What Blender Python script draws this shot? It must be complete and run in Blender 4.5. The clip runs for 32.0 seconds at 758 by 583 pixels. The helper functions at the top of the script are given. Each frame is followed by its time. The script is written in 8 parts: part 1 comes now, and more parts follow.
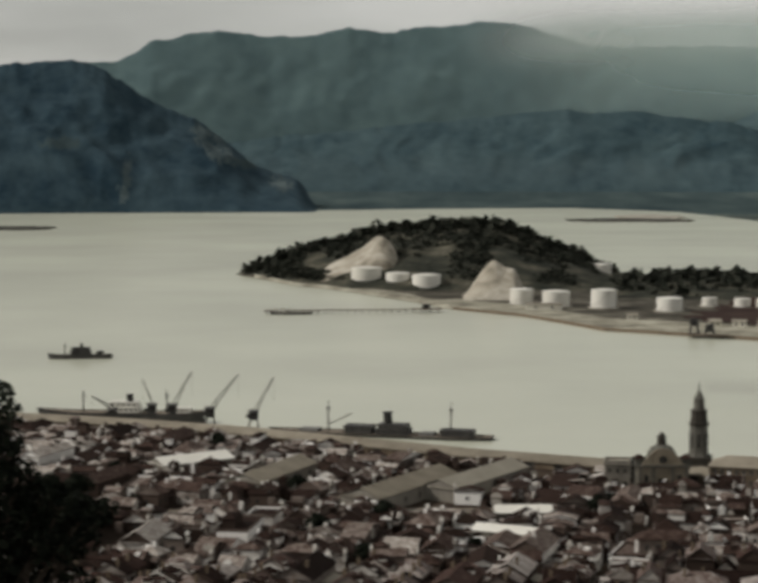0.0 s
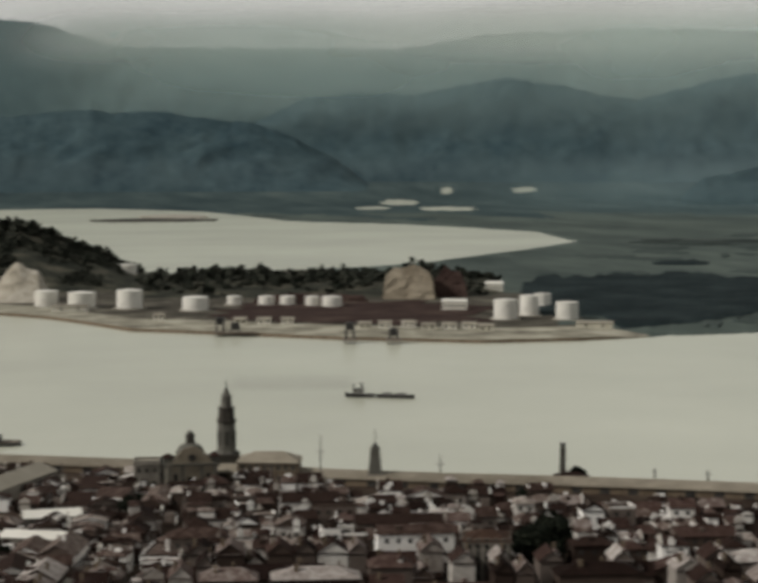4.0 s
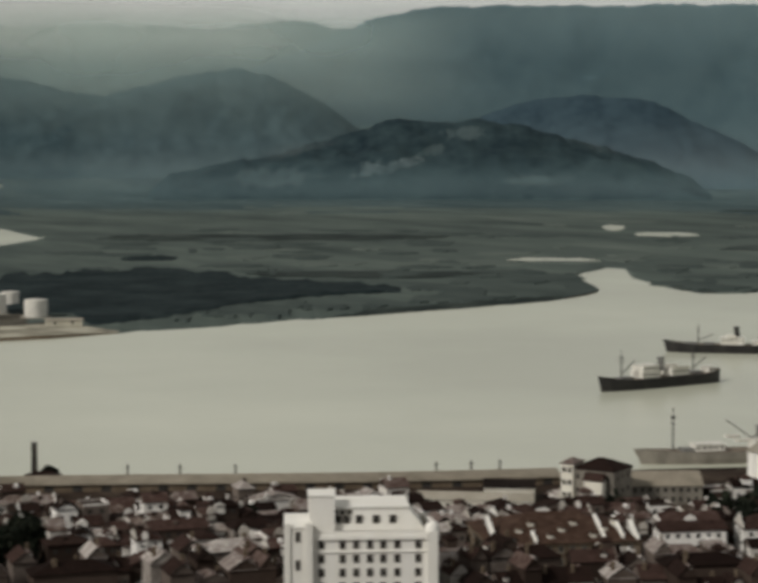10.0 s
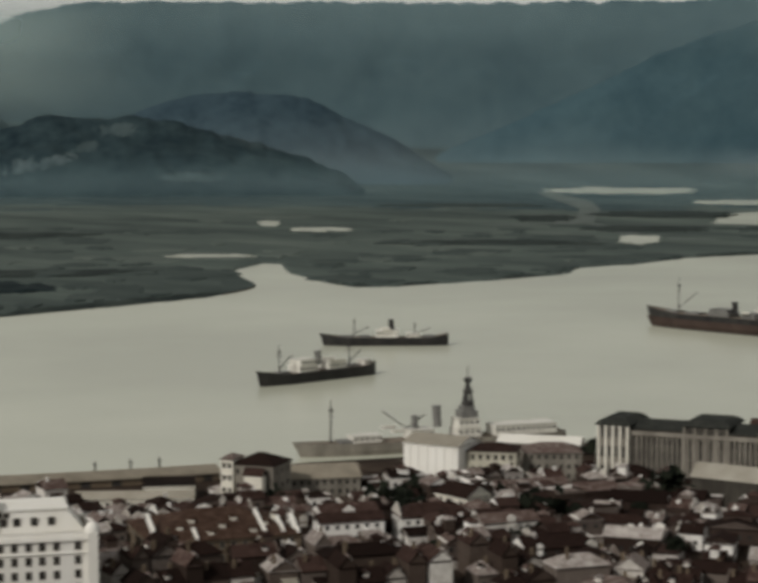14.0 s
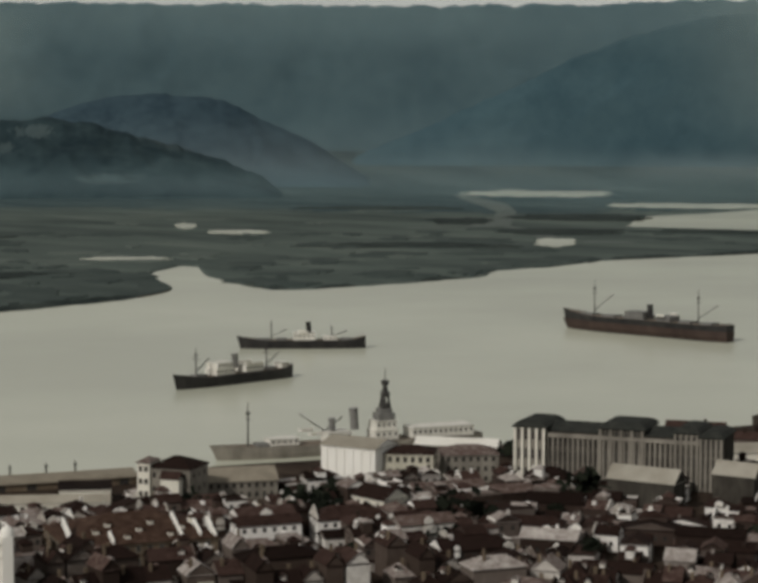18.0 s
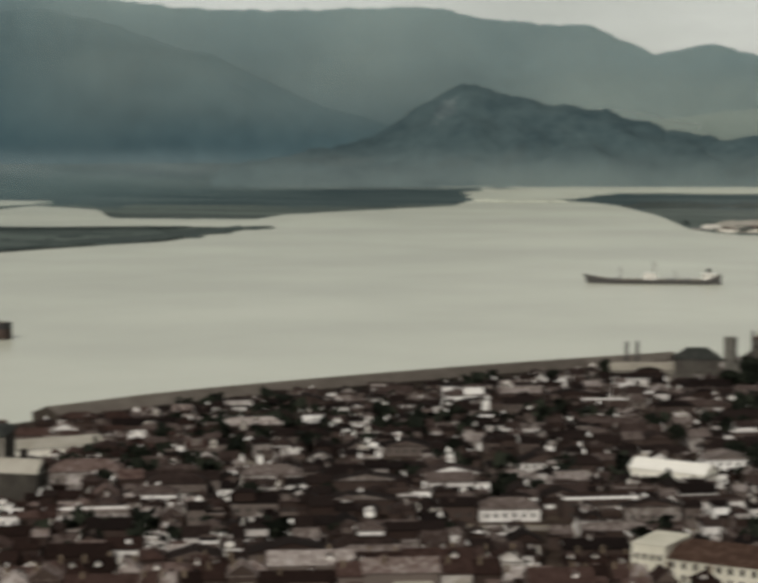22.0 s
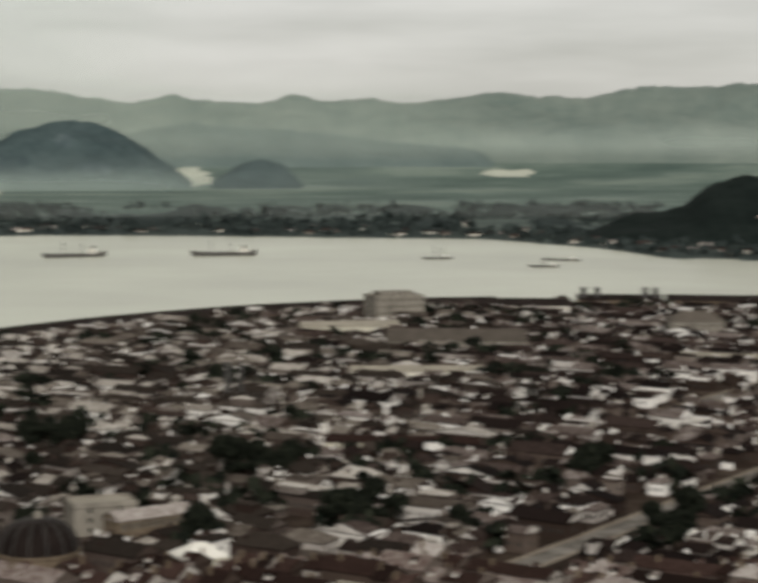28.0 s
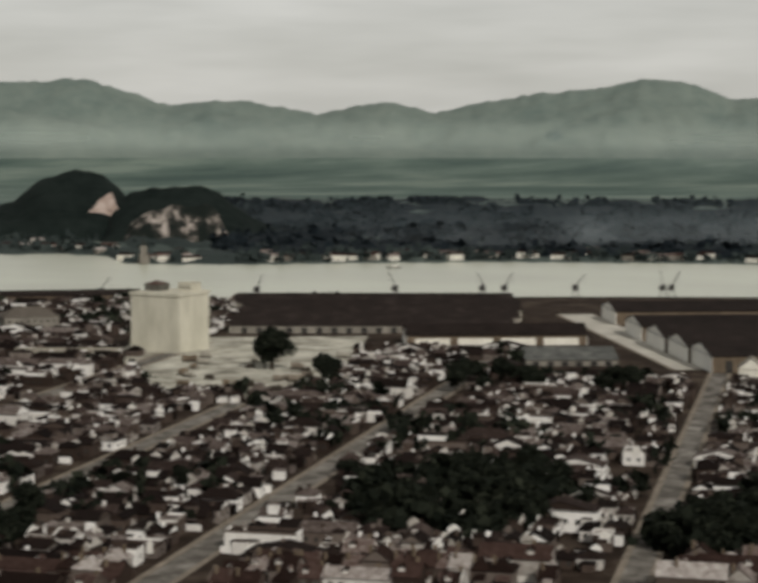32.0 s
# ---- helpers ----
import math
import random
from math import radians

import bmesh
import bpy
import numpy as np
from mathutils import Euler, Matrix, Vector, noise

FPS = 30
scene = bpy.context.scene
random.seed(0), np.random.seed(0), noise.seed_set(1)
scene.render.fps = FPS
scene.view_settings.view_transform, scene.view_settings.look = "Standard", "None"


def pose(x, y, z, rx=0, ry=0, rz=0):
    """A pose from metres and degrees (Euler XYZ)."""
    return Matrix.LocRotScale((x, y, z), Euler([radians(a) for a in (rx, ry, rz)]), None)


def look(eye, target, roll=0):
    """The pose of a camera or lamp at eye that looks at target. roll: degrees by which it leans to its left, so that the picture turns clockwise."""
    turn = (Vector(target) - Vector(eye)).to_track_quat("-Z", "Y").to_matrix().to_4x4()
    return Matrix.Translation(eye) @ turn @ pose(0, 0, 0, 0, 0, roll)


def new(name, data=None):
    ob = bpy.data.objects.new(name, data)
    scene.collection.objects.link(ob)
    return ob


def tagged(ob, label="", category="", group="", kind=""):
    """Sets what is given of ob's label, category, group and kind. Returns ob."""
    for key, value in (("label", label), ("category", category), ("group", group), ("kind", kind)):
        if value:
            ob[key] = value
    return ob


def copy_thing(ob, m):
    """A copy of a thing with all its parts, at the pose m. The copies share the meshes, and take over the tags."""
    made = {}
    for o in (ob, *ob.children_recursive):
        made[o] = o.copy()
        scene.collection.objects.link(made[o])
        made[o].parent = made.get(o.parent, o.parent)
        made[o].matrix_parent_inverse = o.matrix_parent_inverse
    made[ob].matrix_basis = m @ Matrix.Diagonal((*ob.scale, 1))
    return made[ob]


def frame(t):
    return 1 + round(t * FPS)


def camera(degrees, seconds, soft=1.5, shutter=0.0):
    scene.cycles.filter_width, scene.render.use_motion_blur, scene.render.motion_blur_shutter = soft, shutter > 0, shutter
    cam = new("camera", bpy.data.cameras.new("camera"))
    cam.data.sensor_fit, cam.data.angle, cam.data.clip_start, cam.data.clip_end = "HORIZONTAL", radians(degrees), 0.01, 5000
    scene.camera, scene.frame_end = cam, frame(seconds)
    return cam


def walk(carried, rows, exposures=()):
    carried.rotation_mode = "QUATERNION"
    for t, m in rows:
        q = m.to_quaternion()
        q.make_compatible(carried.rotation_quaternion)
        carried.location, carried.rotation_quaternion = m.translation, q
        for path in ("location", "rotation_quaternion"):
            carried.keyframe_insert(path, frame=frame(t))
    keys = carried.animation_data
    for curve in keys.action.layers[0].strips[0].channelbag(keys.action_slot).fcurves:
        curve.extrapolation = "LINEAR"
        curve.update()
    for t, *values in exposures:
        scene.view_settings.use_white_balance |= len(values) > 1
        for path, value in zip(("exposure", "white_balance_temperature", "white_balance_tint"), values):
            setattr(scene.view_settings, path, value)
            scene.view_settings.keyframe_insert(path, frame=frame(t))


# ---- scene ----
# A tripod pan from a hilltop, 125 m above an estuary harbour. East of the start is to the right.
EYE = (0.0, 0.0, 125.0)
cam = camera(22.18, 32.0, soft=4.2, shutter=1.0)

# seconds, heading clockwise from +y, tilt, roll (degrees)
PAN = [
    (0.0, 0.00, -4.42, -0.01), (0.5, 1.29, -4.42, 0.00), (1.0, 2.98, -4.44, -0.04), (1.5, 4.85, -4.41, -0.06),
    (2.0, 6.52, -4.45, -0.06), (2.5, 8.03, -4.48, -0.07), (3.0, 9.99, -4.39, -0.06), (3.5, 12.14, -4.42, -0.05),
    (4.0, 14.02, -4.42, -0.04), (4.5, 15.19, -4.44, -0.09), (6.5, 19.84, -4.50, -0.05), (7.0, 21.30, -4.51, -0.08),
    (7.5, 22.90, -4.50, -0.05), (8.0, 24.85, -4.54, -0.01), (8.5, 26.28, -4.52, 0.06), (9.0, 27.34, -4.54, 0.05),
    (9.5, 28.43, -4.52, 0.01), (10.0, 29.70, -4.53, 0.06), (10.5, 30.89, -4.49, 0.04), (11.0, 32.08, -4.52, 0.00),
    (11.5, 33.15, -4.57, -0.02), (12.0, 34.62, -4.60, -0.02), (12.5, 35.93, -4.58, -0.04), (13.0, 37.29, -4.59, -0.06),
    (13.5, 38.54, -4.62, -0.06), (14.0, 39.87, -4.64, -0.07), (14.5, 41.03, -4.64, -0.02), (15.0, 42.02, -4.67, 0.04),
    (15.5, 42.40, -4.59, 0.07), (17.5, 42.25, -4.55, 0.09), (18.0, 42.33, -4.56, 0.11), (18.5, 42.38, -4.50, 0.05),
    (19.0, 45.08, -4.53, 0.02), (19.5, 48.07, -4.55, -0.04), (20.0, 50.92, -4.51, -0.02), (20.5, 54.01, -4.48, 0.04),
    (21.0, 57.40, -4.52, 0.02), (21.5, 60.64, -4.55, -0.03), (22.0, 63.60, -4.64, -0.03), (22.5, 65.92, -4.60, -0.04),
    (23.0, 68.41, -4.71, 0.02), (23.5, 71.34, -4.72, 0.06), (24.0, 73.92, -4.72, 0.15), (24.5, 75.69, -4.67, 0.14),
    (26.5, 83.50, -4.73, 0.00), (27.0, 85.58, -4.69, 0.04), (27.5, 88.68, -4.68, -0.02), (28.0, 91.89, -4.64, -0.02),
    (28.5, 95.05, -4.71, -0.02), (29.0, 97.68, -4.71, 0.00), (29.5, 100.31, -4.74, -0.04), (30.0, 102.90, -4.78, -0.05),
    (30.5, 106.04, -4.74, 0.02), (31.0, 108.68, -4.75, -0.01), (31.5, 110.17, -4.77, 0.05), (32.0, 111.52, -4.78, 0.04)]
walk(cam, [(t, pose(*EYE, 90 + tilt, 0, -head) @ pose(0, 0, 0, 0, 0, roll)) for t, head, tilt, roll in PAN],
     exposures=[(0.0, 0.0), (3.2, 0.0), (4.0, -0.1), (8.5, -0.09), (11.0, -0.2), (12.0, -0.2), (13.8, -0.3), (14.8, -0.14), (15.6, -0.14), (17.6, -0.36), (18.3, -0.36), (19.3, -0.18), (20.5, -0.12), (23.0, 0.05), (24.5, 0.05), (26.6, 0.1), (28.0, 0.03), (30.0, -0.05), (32.0, -0.13)])

# ---- sky and sun: a bright high overcast, thin sun from behind the viewer ----
SUN_HEAD, SUN_UP = 264.0, 36.0
world = bpy.data.worlds.new("overcast_sky")
scene.world = world
world.use_nodes = True
wn, wl = world.node_tree.nodes, world.node_tree.links
wn.clear()
w_out, w_bg = wn.new("ShaderNodeOutputWorld"), wn.new("ShaderNodeBackground")
w_sky = wn.new("ShaderNodeTexSky")
w_sky.sky_type, w_sky.sun_disc = "NISHITA", False
w_sky.sun_elevation, w_sky.sun_rotation = radians(SUN_UP), radians(SUN_HEAD)
w_co, w_map = wn.new("ShaderNodeTexCoord"), wn.new("ShaderNodeMapping")
w_map.inputs["Scale"].default_value = (2.2, 2.2, 16.0)
w_noise = wn.new("ShaderNodeTexNoise")
w_noise.inputs["Scale"].default_value, w_noise.inputs["Detail"].default_value = 2.0, 4.0
w_ramp = wn.new("ShaderNodeValToRGB")
w_ramp.color_ramp.elements[0].position, w_ramp.color_ramp.elements[1].position = 0.36, 0.64
w_ramp.color_ramp.elements[0].color = (4.7, 4.65, 4.32, 1)
w_ramp.color_ramp.elements[1].color = (6.35, 6.25, 5.9, 1)
w_mix = wn.new("ShaderNodeMix")
w_mix.data_type = "RGBA"
w_mix.inputs["Factor"].default_value = 0.93
wl.new(w_co.outputs["Generated"], w_map.inputs["Vector"])
wl.new(w_map.outputs["Vector"], w_noise.inputs["Vector"])
wl.new(w_noise.outputs["Fac"], w_ramp.inputs["Fac"])
wl.new(w_sky.outputs["Color"], w_mix.inputs["A"])
wl.new(w_ramp.outputs["Color"], w_mix.inputs["B"])
# brighter low down and towards the east, heavier cloud to the north-west; dimmed overhead, out of view, to cut the fill
# light
w_sep, w_up, w_east = wn.new("ShaderNodeSeparateXYZ"), wn.new("ShaderNodeMapRange"), wn.new("ShaderNodeMapRange")
wl.new(w_co.outputs["Generated"], w_sep.inputs["Vector"])
wl.new(w_sep.outputs["Z"], w_up.inputs["Value"])
wl.new(w_sep.outputs["X"], w_east.inputs["Value"])
for node, rng_ in ((w_up, (0.12, 0.7, 1.0, 0.55)), (w_east, (-0.3, 0.8, 0.85, 1.06))):
    for key, val in zip(("From Min", "From Max", "To Min", "To Max"), rng_):
        node.inputs[key].default_value = val
w_mul, w_tone = wn.new("ShaderNodeMath"), wn.new("ShaderNodeVectorMath")
w_mul.operation, w_tone.operation = "MULTIPLY", "SCALE"
wl.new(w_up.outputs["Result"], w_mul.inputs[0])
wl.new(w_east.outputs["Result"], w_mul.inputs[1])
wl.new(w_mix.outputs["Result"], w_tone.inputs[0])
wl.new(w_mul.outputs["Value"], w_tone.inputs["Scale"])
wl.new(w_tone.outputs["Vector"], w_bg.inputs["Color"])
w_bg.inputs["Strength"].default_value = 0.1
wl.new(w_bg.outputs["Background"], w_out.inputs["Surface"])

sun = new("sun", bpy.data.lights.new("sun", "SUN"))
sun.data.energy, sun.data.angle, sun.data.color = 2.6, radians(8), (1.0, 0.95, 0.87)
_h = radians(SUN_HEAD)
sun.matrix_world = look((0, 0, 900), (-math.sin(_h) * 1000, -math.cos(_h) * 1000, 900 - 1000 * math.tan(radians(SUN_UP))))

# ---- materials ----
def material(name, ramp, scale=0.1, detail=6.0, rough=0.85, bump=0.0, bump_scale=None, source="object", spread=0.0, stretch=(1, 1, 1), dist=1.0):
    """A mottled surface: ramp is a list of (position, (r, g, b)); spread mixes in a value that differs from piece to piece.
    source: object (varies by object), island (by loose piece) or none."""
    m = bpy.data.materials.new(name)
    m.use_nodes = True
    n, l = m.node_tree.nodes, m.node_tree.links
    bs = n["Principled BSDF"]
    bs.inputs["Roughness"].default_value = rough
    bs.inputs["Specular IOR Level"].default_value = 0.25 if rough < 0.8 else 0.06
    geo = n.new("ShaderNodeNewGeometry")
    mp = n.new("ShaderNodeMapping")
    mp.inputs["Scale"].default_value = stretch
    l.new(geo.outputs["Position"], mp.inputs["Vector"])
    a = n.new("ShaderNodeTexNoise")
    a.inputs["Scale"].default_value, a.inputs["Detail"].default_value, a.inputs["Roughness"].default_value = scale, detail, 0.65
    l.new(mp.outputs["Vector"], a.inputs["Vector"])
    fac = a.outputs["Fac"]
    if spread > 0:
        if source == "island":
            r = geo.outputs["Random Per Island"]
        else:
            r = n.new("ShaderNodeObjectInfo").outputs["Random"]
        mix = n.new("ShaderNodeMix")
        mix.inputs["Factor"].default_value = spread
        l.new(fac, mix.inputs["A"])
        l.new(r, mix.inputs["B"])
        fac = mix.outputs["Result"]
    cr = n.new("ShaderNodeValToRGB")
    els = cr.color_ramp.elements
    while len(els) < len(ramp):
        els.new(0.5)
    for e, (p, c) in zip(els, ramp):
        e.position, e.color = p, (*c, 1)
    l.new(fac, cr.inputs["Fac"])
    l.new(cr.outputs["Color"], bs.inputs["Base Color"])
    if bump > 0:
        b = n.new("ShaderNodeTexNoise")
        b.inputs["Scale"].default_value, b.inputs["Detail"].default_value = bump_scale or scale * 6, 5.0
        l.new(mp.outputs["Vector"], b.inputs["Vector"])
        bp = n.new("ShaderNodeBump")
        bp.inputs["Strength"].default_value, bp.inputs["Distance"].default_value = min(bump, 1.0), dist
        l.new(b.outputs["Fac"], bp.inputs["Height"])
        l.new(bp.outputs["Normal"], bs.inputs["Normal"])
    return m


def forest(name, dark, light, scale=0.012, bump=0.9, dist=14.0):
    """Wooded slopes: broad patches of lighter and darker growth, broken by the grain of the canopy."""
    mid = tuple((a + b) / 2 for a, b in zip(dark, light))
    m = material(name, [(0.38, dark), (0.5, mid), (0.64, light)], scale, 9.0, 0.95, bump, 0.03, "none", dist=dist)
    n, l = m.node_tree.nodes, m.node_tree.links
    geo, ramp = next(q for q in n if q.type == "NEW_GEOMETRY"), next(q for q in n if q.type == "VALTORGB")
    grain, mix = n.new("ShaderNodeTexNoise"), n.new("ShaderNodeMix")
    grain.inputs["Scale"].default_value, grain.inputs["Detail"].default_value, grain.inputs["Roughness"].default_value = scale * 5, 8.0, 0.7
    l.new(geo.outputs["Position"], grain.inputs["Vector"])
    patches = ramp.inputs["Fac"].links[0].from_socket
    mix.inputs["Factor"].default_value = 0.45
    l.new(patches, mix.inputs["A"])
    l.new(grain.outputs["Fac"], mix.inputs["B"])
    l.new(mix.outputs["Result"], ramp.inputs["Fac"])
    return m


M = {}
# Distance haze is mixed into the far hills' base colours: bluer, then paler further off.
M["forest_near"] = forest("forest_blue_haze", (0.01207, 0.02338, 0.03065), (0.03901, 0.06302, 0.06922), 0.008, 0.6, 8.0)
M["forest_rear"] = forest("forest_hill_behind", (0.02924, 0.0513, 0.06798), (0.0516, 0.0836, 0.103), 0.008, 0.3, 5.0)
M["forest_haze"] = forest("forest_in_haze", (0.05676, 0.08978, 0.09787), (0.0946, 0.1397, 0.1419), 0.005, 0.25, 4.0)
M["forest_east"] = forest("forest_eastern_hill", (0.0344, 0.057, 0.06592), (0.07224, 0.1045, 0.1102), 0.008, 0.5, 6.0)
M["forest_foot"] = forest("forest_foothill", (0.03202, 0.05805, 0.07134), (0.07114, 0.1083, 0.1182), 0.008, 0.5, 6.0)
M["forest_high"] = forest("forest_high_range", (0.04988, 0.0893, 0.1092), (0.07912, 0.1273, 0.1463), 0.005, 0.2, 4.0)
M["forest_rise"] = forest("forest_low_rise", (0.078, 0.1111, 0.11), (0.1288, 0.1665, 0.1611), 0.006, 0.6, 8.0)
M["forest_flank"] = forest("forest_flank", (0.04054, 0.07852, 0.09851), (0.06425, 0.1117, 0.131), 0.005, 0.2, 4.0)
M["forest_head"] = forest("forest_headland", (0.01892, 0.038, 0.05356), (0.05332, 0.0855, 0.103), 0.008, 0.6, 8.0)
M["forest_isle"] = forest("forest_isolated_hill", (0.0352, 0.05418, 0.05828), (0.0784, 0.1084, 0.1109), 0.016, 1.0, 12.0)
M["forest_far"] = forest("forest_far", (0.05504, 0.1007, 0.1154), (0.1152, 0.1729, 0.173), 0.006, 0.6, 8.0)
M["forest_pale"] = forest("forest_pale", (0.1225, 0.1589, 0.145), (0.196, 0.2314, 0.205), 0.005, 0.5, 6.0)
# Eastern plain far off: haze is put into this paler ground colour.
M["hazed_fields"] = material("hazed_far_grassland", [(0.36, (0.06708, 0.09792, 0.0882)), (0.5, (0.1075, 0.1459, 0.1274)), (0.62, (0.1849, 0.2285, 0.196))], 0.005, 8, 0.95, 0.2, 0.05, "none", stretch=(0.9, 0.4, 1))
M["forest_dark"] = forest("forest_dark_green", (0.005, 0.009, 0.008), (0.016, 0.022, 0.020), 0.02, 0.8, 5.0)
M["mudflat"] = material("grey_mudflat", [(0.3, (0.086, 0.1026, 0.096)), (0.7, (0.1419, 0.1634, 0.152))], 0.02, 7, 0.8, 0.1, 0.2, "none")
M["scrub"] = material("hill_scrub", [(0.36, (0.018, 0.021, 0.017)), (0.48, (0.042, 0.044, 0.035)), (0.58, (0.082, 0.078, 0.060)), (0.70, (0.16, 0.15, 0.118))], 0.028, 8, 0.95, 0.9, 0.12, "none", dist=4)
M["sooty_stone"] = material("sooty_stone", [(0.3, (0.030, 0.027, 0.023)), (0.55, (0.060, 0.055, 0.047)), (0.8, (0.11, 0.10, 0.085))], 0.2, 7, 0.9, 0.3, 2.0, "none", stretch=(1, 1, 0.4))
M["weathered_stone"] = material("weathered_grey_stone", [(0.3, (0.075, 0.072, 0.062)), (0.55, (0.125, 0.12, 0.104)), (0.8, (0.20, 0.19, 0.165))], 0.25, 7, 0.9, 0.3, 2.0, "none", stretch=(1, 1, 0.4))
M["slate"] = material("dark_slate_roof", [(0.3, (0.020, 0.022, 0.020)), (0.55, (0.036, 0.038, 0.034)), (0.8, (0.065, 0.066, 0.058))], 0.3, 7, 0.8, 0.4, 2.0, "none", dist=0.3)
M["pale_yard"] = material("pale_dusty_yard", [(0.34, (0.15, 0.14, 0.115)), (0.46, (0.33, 0.315, 0.265)), (0.58, (0.52, 0.50, 0.43)), (0.7, (0.66, 0.64, 0.56))], 0.05, 9, 0.95, 0.2, 0.4, "none")
M["rock"] = material("quarry_rock", [(0.3, (0.13, 0.115, 0.09)), (0.45, (0.33, 0.30, 0.245)), (0.62, (0.50, 0.465, 0.40))], 0.06, 8, 0.9, 0.8, 0.25, "none", stretch=(1, 1, 0.7), dist=2)
M["pink_rock"] = material("pink_quarry_rock", [(0.3, (0.16, 0.12, 0.10)), (0.48, (0.33, 0.255, 0.22)), (0.65, (0.46, 0.38, 0.34))], 0.06, 8, 0.9, 0.8, 0.25, "none", dist=2)
M["marsh"] = material("marsh_ground", [(0.30, (0.04066, 0.05378, 0.05029)), (0.44, (0.06838, 0.08643, 0.08028)), (0.56, (0.0924, 0.1152, 0.1044)), (0.72, (0.1386, 0.1614, 0.1431))], 0.009, 9, 0.95, 0.4, 0.05, "none", stretch=(0.9, 0.26, 1), dist=2)
M["marsh"].node_tree.nodes["Mapping"].inputs["Rotation"].default_value = (0, 0, radians(35))
# Marsh far off: bluish haze is put into its ground colour.
M["hazed_marsh"] = material("hazed_far_marsh", [(0.32, (0.026, 0.044, 0.050)), (0.46, (0.044, 0.066, 0.070)), (0.58, (0.064, 0.090, 0.091)), (0.72, (0.096, 0.122, 0.116))], 0.009, 9, 0.95, 0.4, 0.05, "none", stretch=(0.9, 0.26, 1), dist=2)
M["marsh_reed"] = material("marsh_reed_growth", [(0.3, (0.03696, 0.04994, 0.04836)), (0.5, (0.05544, 0.07106, 0.06674)), (0.7, (0.07577, 0.09411, 0.08608))], 0.02, 7, 0.95, 0.4, 0.1, "none")
M["marsh_pale"] = material("pale_marsh_grass", [(0.3, (0.07854, 0.09795, 0.08995)), (0.5, (0.09979, 0.121, 0.1093)), (0.7, (0.1247, 0.1459, 0.1296))], 0.02, 7, 0.95, 0.3, 0.1, "none")
# Scars on the far hills: their rock and grass colours carry the same bluish haze.
M["bare_rock"] = material("bare_rock_scar", [(0.3, (0.042, 0.06208, 0.07072)), (0.5, (0.0714, 0.097, 0.104)), (0.7, (0.1176, 0.1484, 0.1529))], 0.02, 7, 0.95, 0.5, 0.1, "none", dist=3)
M["clearing"] = material("cleared_grass_slope", [(0.3, (0.03024, 0.0485, 0.05512)), (0.5, (0.04872, 0.07178, 0.078)), (0.7, (0.07392, 0.1009, 0.104))], 0.012, 7, 0.95, 0.4, 0.06, "none", dist=3)
M["town_ground"] = material("town_yards", [(0.3, (0.01498, 0.01089, 0.00836)), (0.5, (0.03638, 0.02574, 0.01936)), (0.7, (0.09095, 0.07029, 0.05456))], 0.05, 8, 0.95, 0.3, 0.3, "none")
M["street"] = material("street_paving", [(0.30, (0.06, 0.053, 0.046)), (0.46, (0.13, 0.118, 0.104)), (0.58, (0.22, 0.204, 0.182)), (0.7, (0.34, 0.32, 0.29))], 0.12, 9, 0.9, 0.2, 0.8, "none", dist=1.5)
M["sand"] = material("pale_sand", [(0.3, (0.25, 0.23, 0.19)), (0.6, (0.40, 0.38, 0.33)), (0.8, (0.52, 0.50, 0.45))], 0.04, 7, 0.95, 0.2, 0.3, "none")
M["red_earth"] = material("dark_red_earth", [(0.3, (0.026, 0.016, 0.014)), (0.5, (0.048, 0.031, 0.027)), (0.7, (0.085, 0.06, 0.05))], 0.03, 8, 0.95, 0.4, 0.2, "none")
M["tan_earth"] = material("tan_earth", [(0.3, (0.15, 0.125, 0.092)), (0.5, (0.24, 0.205, 0.155)), (0.7, (0.33, 0.29, 0.225))], 0.05, 8, 0.95, 0.6, 0.2, "none", stretch=(1, 1, 0.5), dist=2)
M["mud"] = material("dark_mudbank", [(0.3, (0.035, 0.035, 0.032)), (0.7, (0.09, 0.085, 0.075))], 0.05, 6, 0.8, 0.2, 0.3, "none")
M["wall"] = material("limewashed_wall", [(0.2, (0.037, 0.026, 0.021)), (0.42, (0.074, 0.055, 0.045)), (0.70, (0.16, 0.133, 0.117)), (0.82, (0.44, 0.41, 0.375)), (0.92, (0.78, 0.76, 0.72))], 0.35, 6, 0.9, 0.15, 2.0, "object", 0.75)
M["wall_stuff"] = material("limewashed_walls", [(0.2, (0.037, 0.026, 0.021)), (0.40, (0.085, 0.063, 0.052)), (0.57, (0.185, 0.155, 0.136)), (0.65, (0.64, 0.61, 0.57)), (0.8, (0.86, 0.84, 0.81))], 0.35, 6, 0.9, 0.15, 2.0, "island", 0.75)
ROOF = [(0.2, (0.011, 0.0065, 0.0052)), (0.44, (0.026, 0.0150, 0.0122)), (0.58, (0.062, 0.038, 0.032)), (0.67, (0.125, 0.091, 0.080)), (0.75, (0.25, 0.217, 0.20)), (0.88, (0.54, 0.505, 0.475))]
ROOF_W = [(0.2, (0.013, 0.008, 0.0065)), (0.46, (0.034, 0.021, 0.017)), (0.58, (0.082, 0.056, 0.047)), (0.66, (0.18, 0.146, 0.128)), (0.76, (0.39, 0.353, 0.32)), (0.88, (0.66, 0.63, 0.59))]
